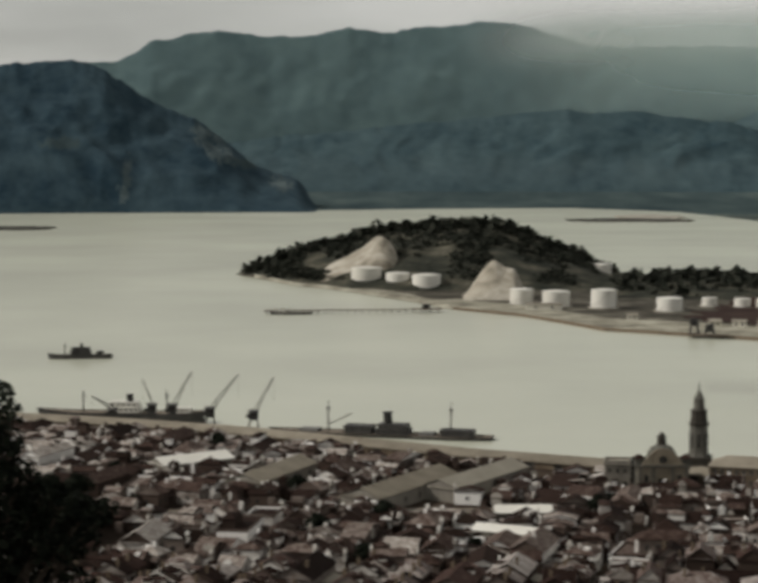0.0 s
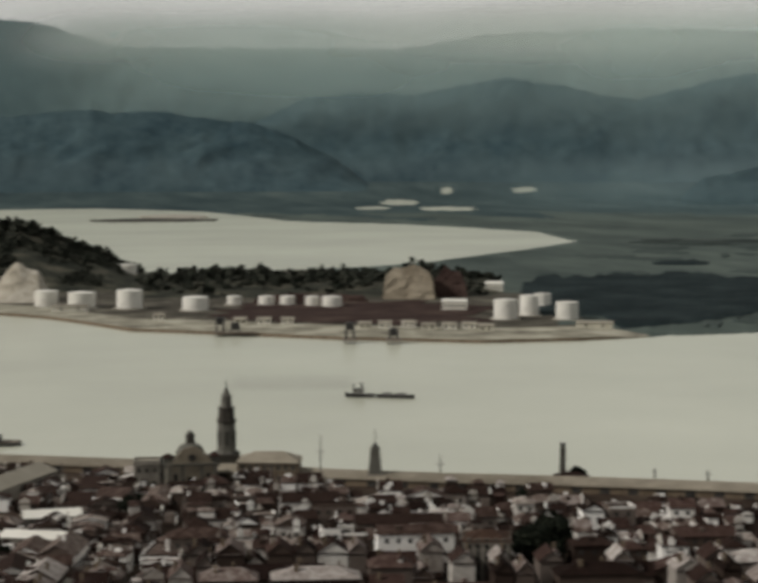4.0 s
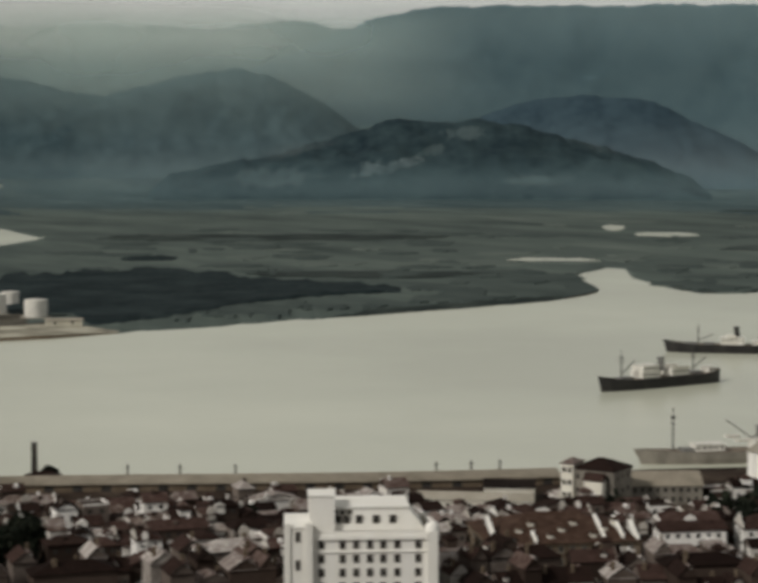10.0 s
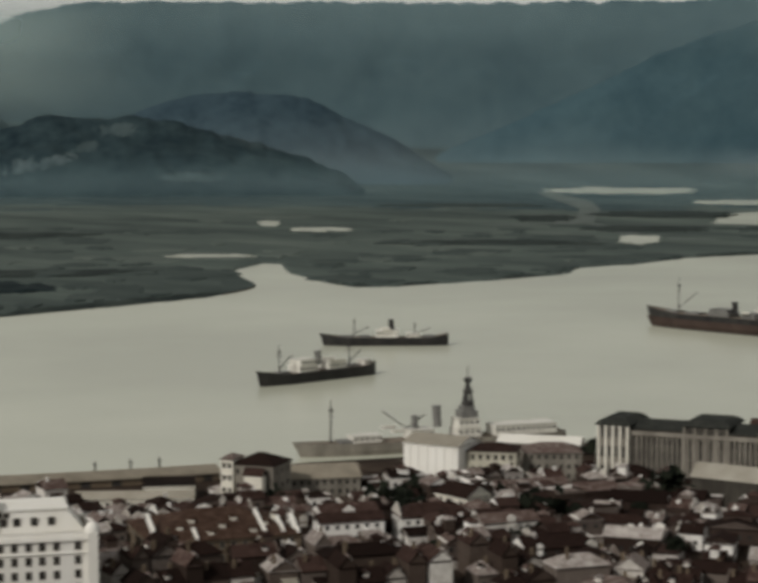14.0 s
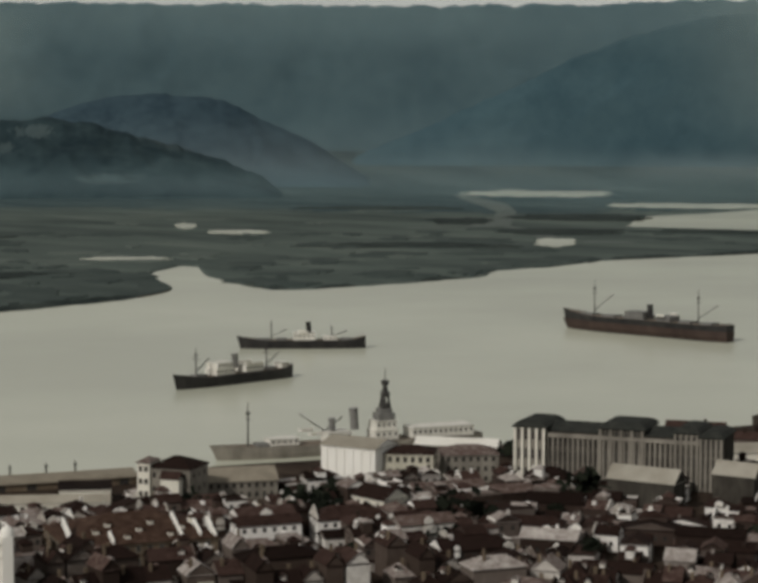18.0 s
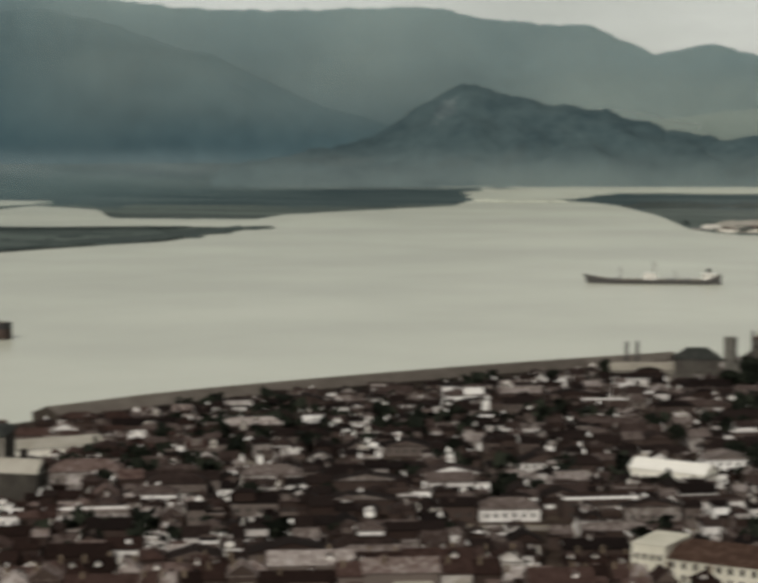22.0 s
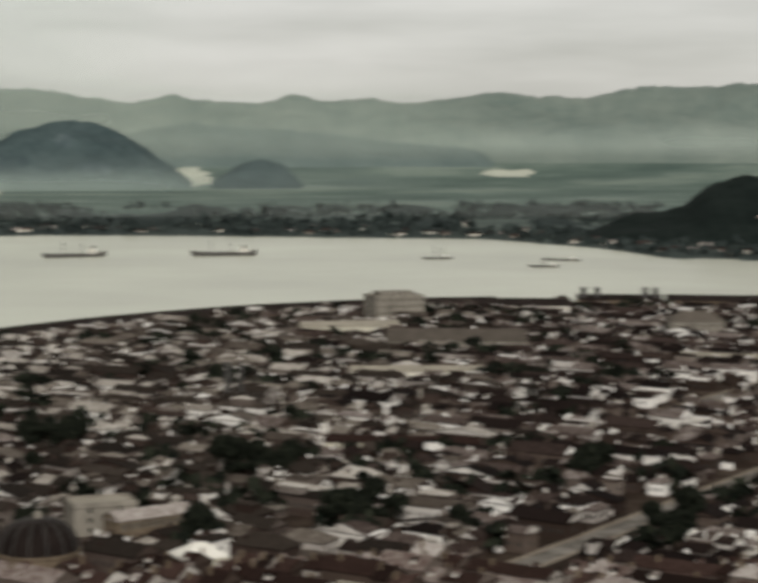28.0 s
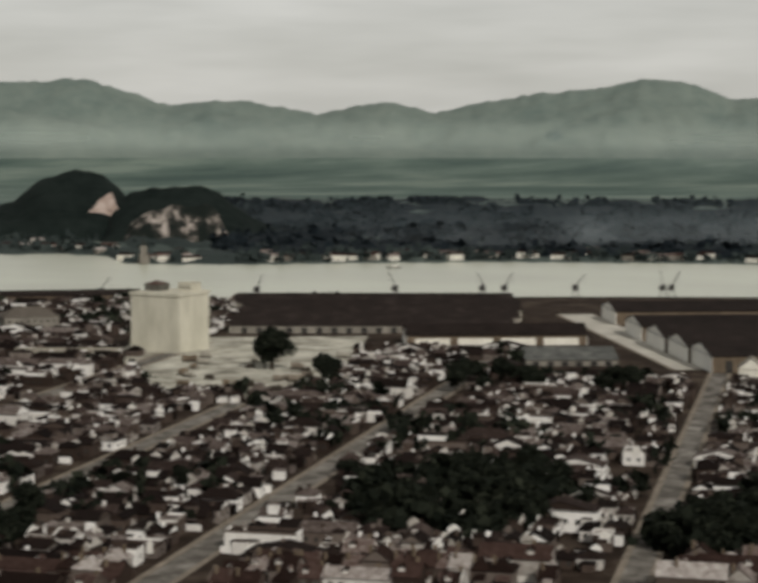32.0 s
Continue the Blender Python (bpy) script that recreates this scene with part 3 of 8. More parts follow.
def ground_sheet():
    """One sheet: hilltop, town, estuary bed, islands and mainland out to the mountains."""
    heads = [-180 + 4 * i for i in range(40)] + [-20 + 0.14 * i for i in range(1144)] + [140.5 + 3.5 * i for i in range(12)]
    rows = []
    for az in heads:
        a = min(max(az, -20), 140)
        q, n1, m1, f1 = (knots(t, a) for t in (QUAY, NEAR, MID, FAR))
        isl, lake = m1 - n1 > 3, f1 - m1 > 3
        n1 += wobble(a, 1.0, 7) if isl and 10 < a < 60 and not 12 < a < 20.5 else 0
        f1 += wobble(a, 2.0, 14) if lake or a > 60 else 0
        m1 = min(max(m1 + (wobble(a, 3.0, 9) if isl and lake else 0), n1), f1)
        if not lake:
            f1 = m1 + 80
        elif not isl:
            n1, m1 = n1 - 20, m1 + 20
        col = [(0.4, 123.3), (3, 123.1), (5.5, 122.2), (14, 115), (60, 88), (140, 42), (230, 12), (330, 2.2), (450, 2), (600, 2)]
        col += [(q - 14, 2.0), (q, 1.8), (q + 0.5, -4), ((q + n1) / 2, -5), (n1 - 6, -3.5)]
        hi = 1.2 if isl else -3
        col += [(n1, 0.0 if isl else -3), (n1 + (m1 - n1) * 0.08, hi), (n1 + (m1 - n1) * 0.3, hi), (n1 + (m1 - n1) * 0.6, hi), (n1 + (m1 - n1) * 0.92, hi), (m1, 0.0 if isl and lake else hi)]
        lo = -3 if lake or not isl else 1.2
        col += [(m1 + (f1 - m1) * 0.1, lo), (m1 + (f1 - m1) * 0.9, lo)]
        col += [(f1, 0.0 if lake or not isl else 1.2)]
        last = max(4850 - f1, 10)
        for k in range(1, 31):
            d = f1 + 5 + last * (k / 30) ** 1.15
            z = plain(d)
            col.append((d, z + 0.5 * noise.noise((az * 2, d * 0.01, 0)) if d > f1 + 10 else 1.0))
        col += [(4950, 128.0), (5400, 60.0), (9000, 0.0)]
        rows.append([at(az, d, z) for d, z in col])
    nr, nc = len(rows), len(rows[0])
    g = Geo()
    g.v = [tuple(p) for r in rows for p in r]
    g.f = [(i * nc + j, ((i + 1) % nr) * nc + j, ((i + 1) % nr) * nc + j + 1, i * nc + j + 1) for i in range(nr) for j in range(nc - 1)]
    g.f = [q[::-1] for q in g.f]
    # beyond a set distance the faces take the ground colours with haze painted in
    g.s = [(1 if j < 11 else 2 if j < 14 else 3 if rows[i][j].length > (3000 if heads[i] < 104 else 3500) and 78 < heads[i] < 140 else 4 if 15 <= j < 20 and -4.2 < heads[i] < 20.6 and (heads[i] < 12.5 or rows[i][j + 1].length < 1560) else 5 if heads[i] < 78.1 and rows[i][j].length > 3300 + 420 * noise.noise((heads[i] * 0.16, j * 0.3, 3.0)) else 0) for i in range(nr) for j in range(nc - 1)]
    g.face([(0.75 * math.cos(0.3 + k * math.pi / 4), 0.75 * math.sin(0.3 + k * math.pi / 4), 123.31) for k in range(8)], 1)
    solo("ground", g, [M["marsh"], M["town_ground"], M["mud"], M["hazed_fields"], M["island_ground"], M["hazed_marsh"]], "flat marshy coastal plain and town ground running back to mountains", "ground", "structure", smooth=True)


ground_sheet()

g = Geo()
heads = [-24 + 2 * i for i in range(84)]
for i in range(len(heads) - 1):
    g.face([at(heads[i], 600), at(heads[i + 1], 600), at(heads[i + 1], 3760), at(heads[i], 3760)][::-1])
solo("water", g, M["water"], "calm pale grey estuary water under an overcast sky", "water", "structure")


def patch(name, mat, az0, az1, d0, d1, label, category, lift=0.35, seed=0, rag=0.25):
    """A low flat pool or bank with a ragged edge, lying on the plain."""
    g, n = Geo(), 72
    c, ha, hd = (az0 + az1) / 2, (az1 - az0) / 2, (d1 - d0) / 2
    mid, pts = (d0 + d1) / 2, []
    for i in range(n):
        a = 2 * math.pi * i / n
        r = 1 + rag * noise.noise((math.cos(a) * 1.5, math.sin(a) * 1.5, seed * 9.1)) + rag * 1.4 * noise.noise((math.cos(a) * 4.5, math.sin(a) * 4.5, seed * 9.1 + 4))
        u = math.copysign(abs(math.cos(a)) ** 0.7, math.cos(a)) * r
        w = math.copysign(abs(math.sin(a)) ** 0.8, math.sin(a)) * r
        d = mid + hd * w
        pts.append(at(c + ha * u, d, max(plain(d), 0.0) + lift))
    ctr = at(c, mid, plain(mid) + lift)
    for i in range(n):
        g.face([ctr, pts[(i + 1) % n], pts[i]])
    for i in range(n):
        p, q = pts[i], pts[(i + 1) % n]
        g.face([p, q, (q.x, q.y, q.z - 3), (p.x, p.y, p.z - 3)])
    return solo(name, g, M[mat], label, category, "structure")


POOLS = [(13.35, 14.35, 3560, 3700), (14.15, 15.1, 3790, 4010), (15.25, 16.9, 3500, 3689), (17.96, 18.65, 4246, 4350), (15.85, 16.22, 4209, 4340), (33.87, 36.1, 1958, 2010), (36.3, 36.88, 2626, 2787),
         (37.31, 39.03, 2480, 2575), (44.9, 49.23, 3982, 4180), (46.96, 48.1, 2215, 2390), (49.16, 53.9, 3468, 3700), (68.09, 79.0, 4006, 4230), (80.19, 80.83, 3961, 4181),
         (85.2, 86.95, 4200, 4530), (94.98, 96.33, 4408, 4528), (92.98, 96.26, 4757, 4791), (65.2, 67.5, 4175, 4290), (66.2, 69.6, 3600, 4130), (67.2, 70.4, 3900, 4200)]
for i, p in enumerate(POOLS):
    patch("pool", "water", *p, "shallow pale tidal pool lying in the marsh", "pool", 0.5, i)


g = Geo()
tongue = [at(a, d, 1.3) for a, d in ((35.2, 1512), (35.55, 1532), (35.85, 1552), (36.1, 1574), (36.2, 1598), (36.12, 1626), (35.92, 1660), (35.72, 1700), (35.6, 1750), (35.45, 1790), (35.2, 1790))]
g.face(tongue)
for p, q in zip(tongue, tongue[1:] + tongue[:1]):
    g.face([p, q, (q.x, q.y, -3), (p.x, p.y, -3)], 1)
solo("marsh_tongue", g, [M["marsh_reed"], M["mud"]], "dark tongue of marsh curling before a tidal inlet", "ground", "structure")


def creek(name, mat, pts, label, lift=0.4):
    """A winding band on the plain: heading, distance and width along it."""
    g, n = Geo(), 60
    rows = []
    for i in range(n + 1):
        u = (len(pts) - 1) * i / n
        k = min(int(u), len(pts) - 2)
        s = u - k
        s = s * s * (3 - 2 * s)
        a, d, w = (p + (q - p) * s for p, q in zip(pts[k], pts[k + 1]))
        d += 30 * noise.noise((u * 2, 0, len(name)))
        rows.append((at(a - math.degrees(w / d) / 2, d, plain(d) + lift), at(a + math.degrees(w / d) / 2, d - 8, plain(d) + lift)))
    for (p, q), (r, s) in zip(rows, rows[1:]):
        g.face([p, q, s, r])
    return solo(name, g, M[mat], label, "creek", "structure")


creek("mud_channel", "mudflat", [(44.8, 4040, 40), (45.6, 3640, 60), (46.1, 3250, 34), (46.0, 2950, 30), (45.6, 2720, 60), (43.5, 2640, 40)], "pale muddy creek bed winding across the marsh")
creek("mud_channel", "mudflat", [(46.0, 2740, 20), (46.9, 2560, 24), (47.4, 2400, 30), (49.2, 2300, 60)], "pale muddy creek bed winding across the marsh", 0.42)
patch("reed_bed", "reeds", 43.9, 45.6, 2760, 2980, "dark reed bed in the marsh", "reeds", 0.7, 41)
patch("reed_bed", "reeds", 46.2, 50.3, 2900, 3150, "dark reed bed in the marsh", "reeds", 0.7, 42)
patch("reed_bed", "reeds", 46.1, 49.5, 2480, 2640, "dark reed bed in the marsh", "reeds", 0.7, 43)
patch("reed_bed", "reeds", 40.0, 46.6, 2170, 2270, "dark reed bed in the marsh", "reeds", 0.7, 44)
patch("reed_bed", "reeds", 40.0, 44.6, 3300, 3480, "dark reed bed in the marsh", "reeds", 0.7, 45)
patch("reed_bed", "reeds", 26.0, 33.0, 1720, 1800, "dark reed bed in the marsh", "reeds", 0.7, 46)
patch("reed_bed", "reeds", 22.0, 31.0, 2350, 2500, "dark reed bed in the marsh", "reeds", 0.7, 47)
patch("reed_bed", "reeds", 50.5, 58.0, 2550, 2640, "dark reed bed in the marsh", "reeds", 0.7, 48)


def reed_scatter(n, az0, az1, near, far, seed, label, mat="reeds"):
    """Many low ragged clumps of reeds, thicker towards the water."""
    rg, g = random.Random(seed), Geo()
    for _ in range(n):
        az = rg.uniform(az0, az1)
        lo, hi = near(az), far(az)
        d = lo + (hi - lo) * rg.random() ** 2.2
        if noise.noise((az * 0.4, d * 0.003, seed)) < -0.12:
            continue
        ha, hd, k, lift = rg.uniform(0.1, 0.9), rg.uniform(8, 40), 18, 0.6 + 0.5 * rg.random()
        ring = []
        for i in range(k):
            a = 2 * math.pi * i / k
            r = 1 + 0.75 * noise.noise((math.cos(a) * 2.2 + az * 7, math.sin(a) * 2.2, d))
            e = d + hd * r * math.sin(a)
            ring.append(at(az + ha * r * math.cos(a), e, plain(e) + lift))
        g.face(ring[::-1])
        c = at(az, d)
        skirt = [(p.x + (p.x - c.x) * 0.12, p.y + (p.y - c.y) * 0.12, p.z - 1.9) for p in ring]
        for i in range(k):
            g.face([ring[i - 1], ring[i], skirt[i], skirt[i - 1]])
    return solo("reed_clumps", g, M[mat], label, "reeds", "stuff")


reed_scatter(140, 20.6, 34.9, lambda a: max(knots(NEAR, a) + 60, 1350), lambda a: 2700, 3, "low ragged reed clumps over the marsh", "marsh_reed")
reed_scatter(130, 37.6, 59.5, lambda a: knots(NEAR, a) + 50, lambda a: min(knots(MID, a) - 60, 3500), 5, "low ragged reed clumps over the marsh", "marsh_reed")
reed_scatter(60, 20, 46, lambda a: max(knots(NEAR, a) + 120, 1900), lambda a: 3600, 8, "pale grassy flats in the marsh", "marsh_pale")
patch("earth_bank", "island_ground", 11.8, 19.5, 1395, 1590, "dark brown earth behind the oil tanks", "ground", 0.25, 51)
patch("earth_bank", "red_earth", 9.3, 17.3, 1318, 1500, "dark red earth round the small oil tanks", "ground", 0.6, 52)
patch("sandbank", "mud", 5.7, 9.1, 3060, 3150, "low dark sandbank in the bay", "sandbank", 0.6, 32)
patch("sandbank", "sand", 7.0, 8.9, 3160, 3330, "low pale sandbank in the bay", "sandbank", 0.4, 33)
patch("sandbank", "mud", -12.5, -9.64, 2790, 2900, "low dark sandbank in the bay", "sandbank", 0.6, 34)
patch("sand_flat", "sand", 73.3, 75.6, 2475, 2860, "pale sandy flat behind the landing", "sandbank", 0.5, 35)
patch("sand_flat", "sand", 76.6, 79.8, 2440, 2530, "pale sandy flat behind the landing", "sandbank", 0.45, 36)


# ---- hills and mountains: crest heights by heading ----
def ridge(name, table, dist, depth, mat, label, step=0.08, rough=1.0, seed=0.0, rows=24, back=160, kind="", foot=None, category="hill", line=None, scars=(), gully=0.6):
    """A forested ridge: crest at dist, slopes with spurs and gullies running down to its foot, depth metres nearer.
    scars: (heading, height, half width, half height, lean, material) of bare ground on the slope."""
    if name == "hill":
        low = plain(dist - depth) - 2 if foot is None else foot
        (b0, h0), (b1, h1) = table[0], table[-1]
        table = [(b0 - (h0 - low) / (0.017 * dist), low)] + table + [(b1 + (h1 - low) / (0.017 * dist), low)]
    big = dist > 3000
    rows = rows * 2 if big else rows
    a0, a1 = table[0][0], table[-1][0]
    n = int((a1 - a0) / step) + 1
    vs, fs, polar = [], [], []
    for i in range(n + 1):
        az = a0 + (a1 - a0) * i / n
        e = 0.13
        h = sum(knots(table, az + o * e) for o in (-1, -0.5, 0, 0.5, 1)) / 5
        k = az * dist * 0.0175
        if line:
            depth = max(dist - line(az), 12.0)
        gnd = plain(dist - depth) - 2 if foot is None else foot
        tall = max(h - gnd, 1.0)
        fine = rough * min(tall / 60, 1.0) * (6.0 * noise.noise((k * 0.008, seed, 0)) + 6.0 * noise.noise((k * 0.022, seed, 5)) + 4.4 * noise.noise((k * 0.06, seed, 9)))
        for j in range(rows + 1):
            s = j / rows
            d = dist - depth + depth * s
            bell = math.sin(math.pi * s) ** 0.8
            wx = k + (90 if big else 0) * noise.noise((k * 0.004, s * 2.2, seed + 20))
            spur = noise.noise((wx * 0.0042 + s * 1.6, s * 2.0, seed + 2)) + 0.42 * noise.noise((wx * 0.010 - s * 2.6, s * 3.2, seed + 4)) + 0.12 * noise.noise((k * 0.024 + s * 4, s * 7.0, seed + 6))
            if big:
                # gullies: sharp creases that run down the slope and fork
                spur = 0.8 * spur + gully * 1.1 * (0.42 - abs(noise.noise((wx * 0.0068 + s * 0.9, s * 0.9, seed + 31)))) + gully * 0.55 * (0.4 - abs(noise.noise((wx * 0.016 - s * 1.4, s * 1.5, seed + 33))))
            z = gnd + (h - gnd) * (s ** 0.85) + fine * s ** 6 + rough * (0.1 if tall < 300 else 0.07) * tall * spur * bell
            z += rough * min(tall / 90, 1.0) * 7.0 * noise.noise((k * 0.024, s * tall * 0.03, seed + 11)) * math.sin(math.pi * s) ** 0.5
            reach = depth * (0.08 * gully * spur if big else 0.0) * bell
            p = at(az, d - reach + 0.04 * depth * noise.noise((k * 0.006, s * 2, seed + 8)) * math.sin(math.pi * s), max(z, gnd))
            vs.append(tuple(p))
            polar.append((az, z))
        vs.append(tuple(at(az, dist + back, max(gnd, h + fine - 0.8 * back) if tall > 3 else gnd)))
        polar.append((az, -999))
    m = rows + 2
    fs = [((i + 1) * m + j, i * m + j, i * m + j + 1, (i + 1) * m + j + 1) for i in range(n) for j in range(m - 1)]
    g = Geo().add(vs, [q[::-1] for q in fs])
    mats = [mat if isinstance(mat, bpy.types.Material) else M[mat]]
    for c_az, c_z, h_az, h_z, lean, sm in scars:
        mats.append(M[sm])
        for f, q in enumerate(fs):
            az, z = polar[q[1]]
            if z > -900:
                u, w = (az - c_az - lean * (z - c_z)) / h_az, (z - c_z) / h_z
                if u * u + w * w < 1 + 1.2 * noise.noise((az * 3.1, z * 0.045, seed)) + 1.1 * noise.noise((az * 9.0, z * 0.12, seed + 3)) + 1.3 * noise.noise((az * 23.0, z * 0.4, seed + 5)):
                    g.s[f] = len(mats) - 1
    return solo(name, g, mats, label, category, kind, smooth=True)


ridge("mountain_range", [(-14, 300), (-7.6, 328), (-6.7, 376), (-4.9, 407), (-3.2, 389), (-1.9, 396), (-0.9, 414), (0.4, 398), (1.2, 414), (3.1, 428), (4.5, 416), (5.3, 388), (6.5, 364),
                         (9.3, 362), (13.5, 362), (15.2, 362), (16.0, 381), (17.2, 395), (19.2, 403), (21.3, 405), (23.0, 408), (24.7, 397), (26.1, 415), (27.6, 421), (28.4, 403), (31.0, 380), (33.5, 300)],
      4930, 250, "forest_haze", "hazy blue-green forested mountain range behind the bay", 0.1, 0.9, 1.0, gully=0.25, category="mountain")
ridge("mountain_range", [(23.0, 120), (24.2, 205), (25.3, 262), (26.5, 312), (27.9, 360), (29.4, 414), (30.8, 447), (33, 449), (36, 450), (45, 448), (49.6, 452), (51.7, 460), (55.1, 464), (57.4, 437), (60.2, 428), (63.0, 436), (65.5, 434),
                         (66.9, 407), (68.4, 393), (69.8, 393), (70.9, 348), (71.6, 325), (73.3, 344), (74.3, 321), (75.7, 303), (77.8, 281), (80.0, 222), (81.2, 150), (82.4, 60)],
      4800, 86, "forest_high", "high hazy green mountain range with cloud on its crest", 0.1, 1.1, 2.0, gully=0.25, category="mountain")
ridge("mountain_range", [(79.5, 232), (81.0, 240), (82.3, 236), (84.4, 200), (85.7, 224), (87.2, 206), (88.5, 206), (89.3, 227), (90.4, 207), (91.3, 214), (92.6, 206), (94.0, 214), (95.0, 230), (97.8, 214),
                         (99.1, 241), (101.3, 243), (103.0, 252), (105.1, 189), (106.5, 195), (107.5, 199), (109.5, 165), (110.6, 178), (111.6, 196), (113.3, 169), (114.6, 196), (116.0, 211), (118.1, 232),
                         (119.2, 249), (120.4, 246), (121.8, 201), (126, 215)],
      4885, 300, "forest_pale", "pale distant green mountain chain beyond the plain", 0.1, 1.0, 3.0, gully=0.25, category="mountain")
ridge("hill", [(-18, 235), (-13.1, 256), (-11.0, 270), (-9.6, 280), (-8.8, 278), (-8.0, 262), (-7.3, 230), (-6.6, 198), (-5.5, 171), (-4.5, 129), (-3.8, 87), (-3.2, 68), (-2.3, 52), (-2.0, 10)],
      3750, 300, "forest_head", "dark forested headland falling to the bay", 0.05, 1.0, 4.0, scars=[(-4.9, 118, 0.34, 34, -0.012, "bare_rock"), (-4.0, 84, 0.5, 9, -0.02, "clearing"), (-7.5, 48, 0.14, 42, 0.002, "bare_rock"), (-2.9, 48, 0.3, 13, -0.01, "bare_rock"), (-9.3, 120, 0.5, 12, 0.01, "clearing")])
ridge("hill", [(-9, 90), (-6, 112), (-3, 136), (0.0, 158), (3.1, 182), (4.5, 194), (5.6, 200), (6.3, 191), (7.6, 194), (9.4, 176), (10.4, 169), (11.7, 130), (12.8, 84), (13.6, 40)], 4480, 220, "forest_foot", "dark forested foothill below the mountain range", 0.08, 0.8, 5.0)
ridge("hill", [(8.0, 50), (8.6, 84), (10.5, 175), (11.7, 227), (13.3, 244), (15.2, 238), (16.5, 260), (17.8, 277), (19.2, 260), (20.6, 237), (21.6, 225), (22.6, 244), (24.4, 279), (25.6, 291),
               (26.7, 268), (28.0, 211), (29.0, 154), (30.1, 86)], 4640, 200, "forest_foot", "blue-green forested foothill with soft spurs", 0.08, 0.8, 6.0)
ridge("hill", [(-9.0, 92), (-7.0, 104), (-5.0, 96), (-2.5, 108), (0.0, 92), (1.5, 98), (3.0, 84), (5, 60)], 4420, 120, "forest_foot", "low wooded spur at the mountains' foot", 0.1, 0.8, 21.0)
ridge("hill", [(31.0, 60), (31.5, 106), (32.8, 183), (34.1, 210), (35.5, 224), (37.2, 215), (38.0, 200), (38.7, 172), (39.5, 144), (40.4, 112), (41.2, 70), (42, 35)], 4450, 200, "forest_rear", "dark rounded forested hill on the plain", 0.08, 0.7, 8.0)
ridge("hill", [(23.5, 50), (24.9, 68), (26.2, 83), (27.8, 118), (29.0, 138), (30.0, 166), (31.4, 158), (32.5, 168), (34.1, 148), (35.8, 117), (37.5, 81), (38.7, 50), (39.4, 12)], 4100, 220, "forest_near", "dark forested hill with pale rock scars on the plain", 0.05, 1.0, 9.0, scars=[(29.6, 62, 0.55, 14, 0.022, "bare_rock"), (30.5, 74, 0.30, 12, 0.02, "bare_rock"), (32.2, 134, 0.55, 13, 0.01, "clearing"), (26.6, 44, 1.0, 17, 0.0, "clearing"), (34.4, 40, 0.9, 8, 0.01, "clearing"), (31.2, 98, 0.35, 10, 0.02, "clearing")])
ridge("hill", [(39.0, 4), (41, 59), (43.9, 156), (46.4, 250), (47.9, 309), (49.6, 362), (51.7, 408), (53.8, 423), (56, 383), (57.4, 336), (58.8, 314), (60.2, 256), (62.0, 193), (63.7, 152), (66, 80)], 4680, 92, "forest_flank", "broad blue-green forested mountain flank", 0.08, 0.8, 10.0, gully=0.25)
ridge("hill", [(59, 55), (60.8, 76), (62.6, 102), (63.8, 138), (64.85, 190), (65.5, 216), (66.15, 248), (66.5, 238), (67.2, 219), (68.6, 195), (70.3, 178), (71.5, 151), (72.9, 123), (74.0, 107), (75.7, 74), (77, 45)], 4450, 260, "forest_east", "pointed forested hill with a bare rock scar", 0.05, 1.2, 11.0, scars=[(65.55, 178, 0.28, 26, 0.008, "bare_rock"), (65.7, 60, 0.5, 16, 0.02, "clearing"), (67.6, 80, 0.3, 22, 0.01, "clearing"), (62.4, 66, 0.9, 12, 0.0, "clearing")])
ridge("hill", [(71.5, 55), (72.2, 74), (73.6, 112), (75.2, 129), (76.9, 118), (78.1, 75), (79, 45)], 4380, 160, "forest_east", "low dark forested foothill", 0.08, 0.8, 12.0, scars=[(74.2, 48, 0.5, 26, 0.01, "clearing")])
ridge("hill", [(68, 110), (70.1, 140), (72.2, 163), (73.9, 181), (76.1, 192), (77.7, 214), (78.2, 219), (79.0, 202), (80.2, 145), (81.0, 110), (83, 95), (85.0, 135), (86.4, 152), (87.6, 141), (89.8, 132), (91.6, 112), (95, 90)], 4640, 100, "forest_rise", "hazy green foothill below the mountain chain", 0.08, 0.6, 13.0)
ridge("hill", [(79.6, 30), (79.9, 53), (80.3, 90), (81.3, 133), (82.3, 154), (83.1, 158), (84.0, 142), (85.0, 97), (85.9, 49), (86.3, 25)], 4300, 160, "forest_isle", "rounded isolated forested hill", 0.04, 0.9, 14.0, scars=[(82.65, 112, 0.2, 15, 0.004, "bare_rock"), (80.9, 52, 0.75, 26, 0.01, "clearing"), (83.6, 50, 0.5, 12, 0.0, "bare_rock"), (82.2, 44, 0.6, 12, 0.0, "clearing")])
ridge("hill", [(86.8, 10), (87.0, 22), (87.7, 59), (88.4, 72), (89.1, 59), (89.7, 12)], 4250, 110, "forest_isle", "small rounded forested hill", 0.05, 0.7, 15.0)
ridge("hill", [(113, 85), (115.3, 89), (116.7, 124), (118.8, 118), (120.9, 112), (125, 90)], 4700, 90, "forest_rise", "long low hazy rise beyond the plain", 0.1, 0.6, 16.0)
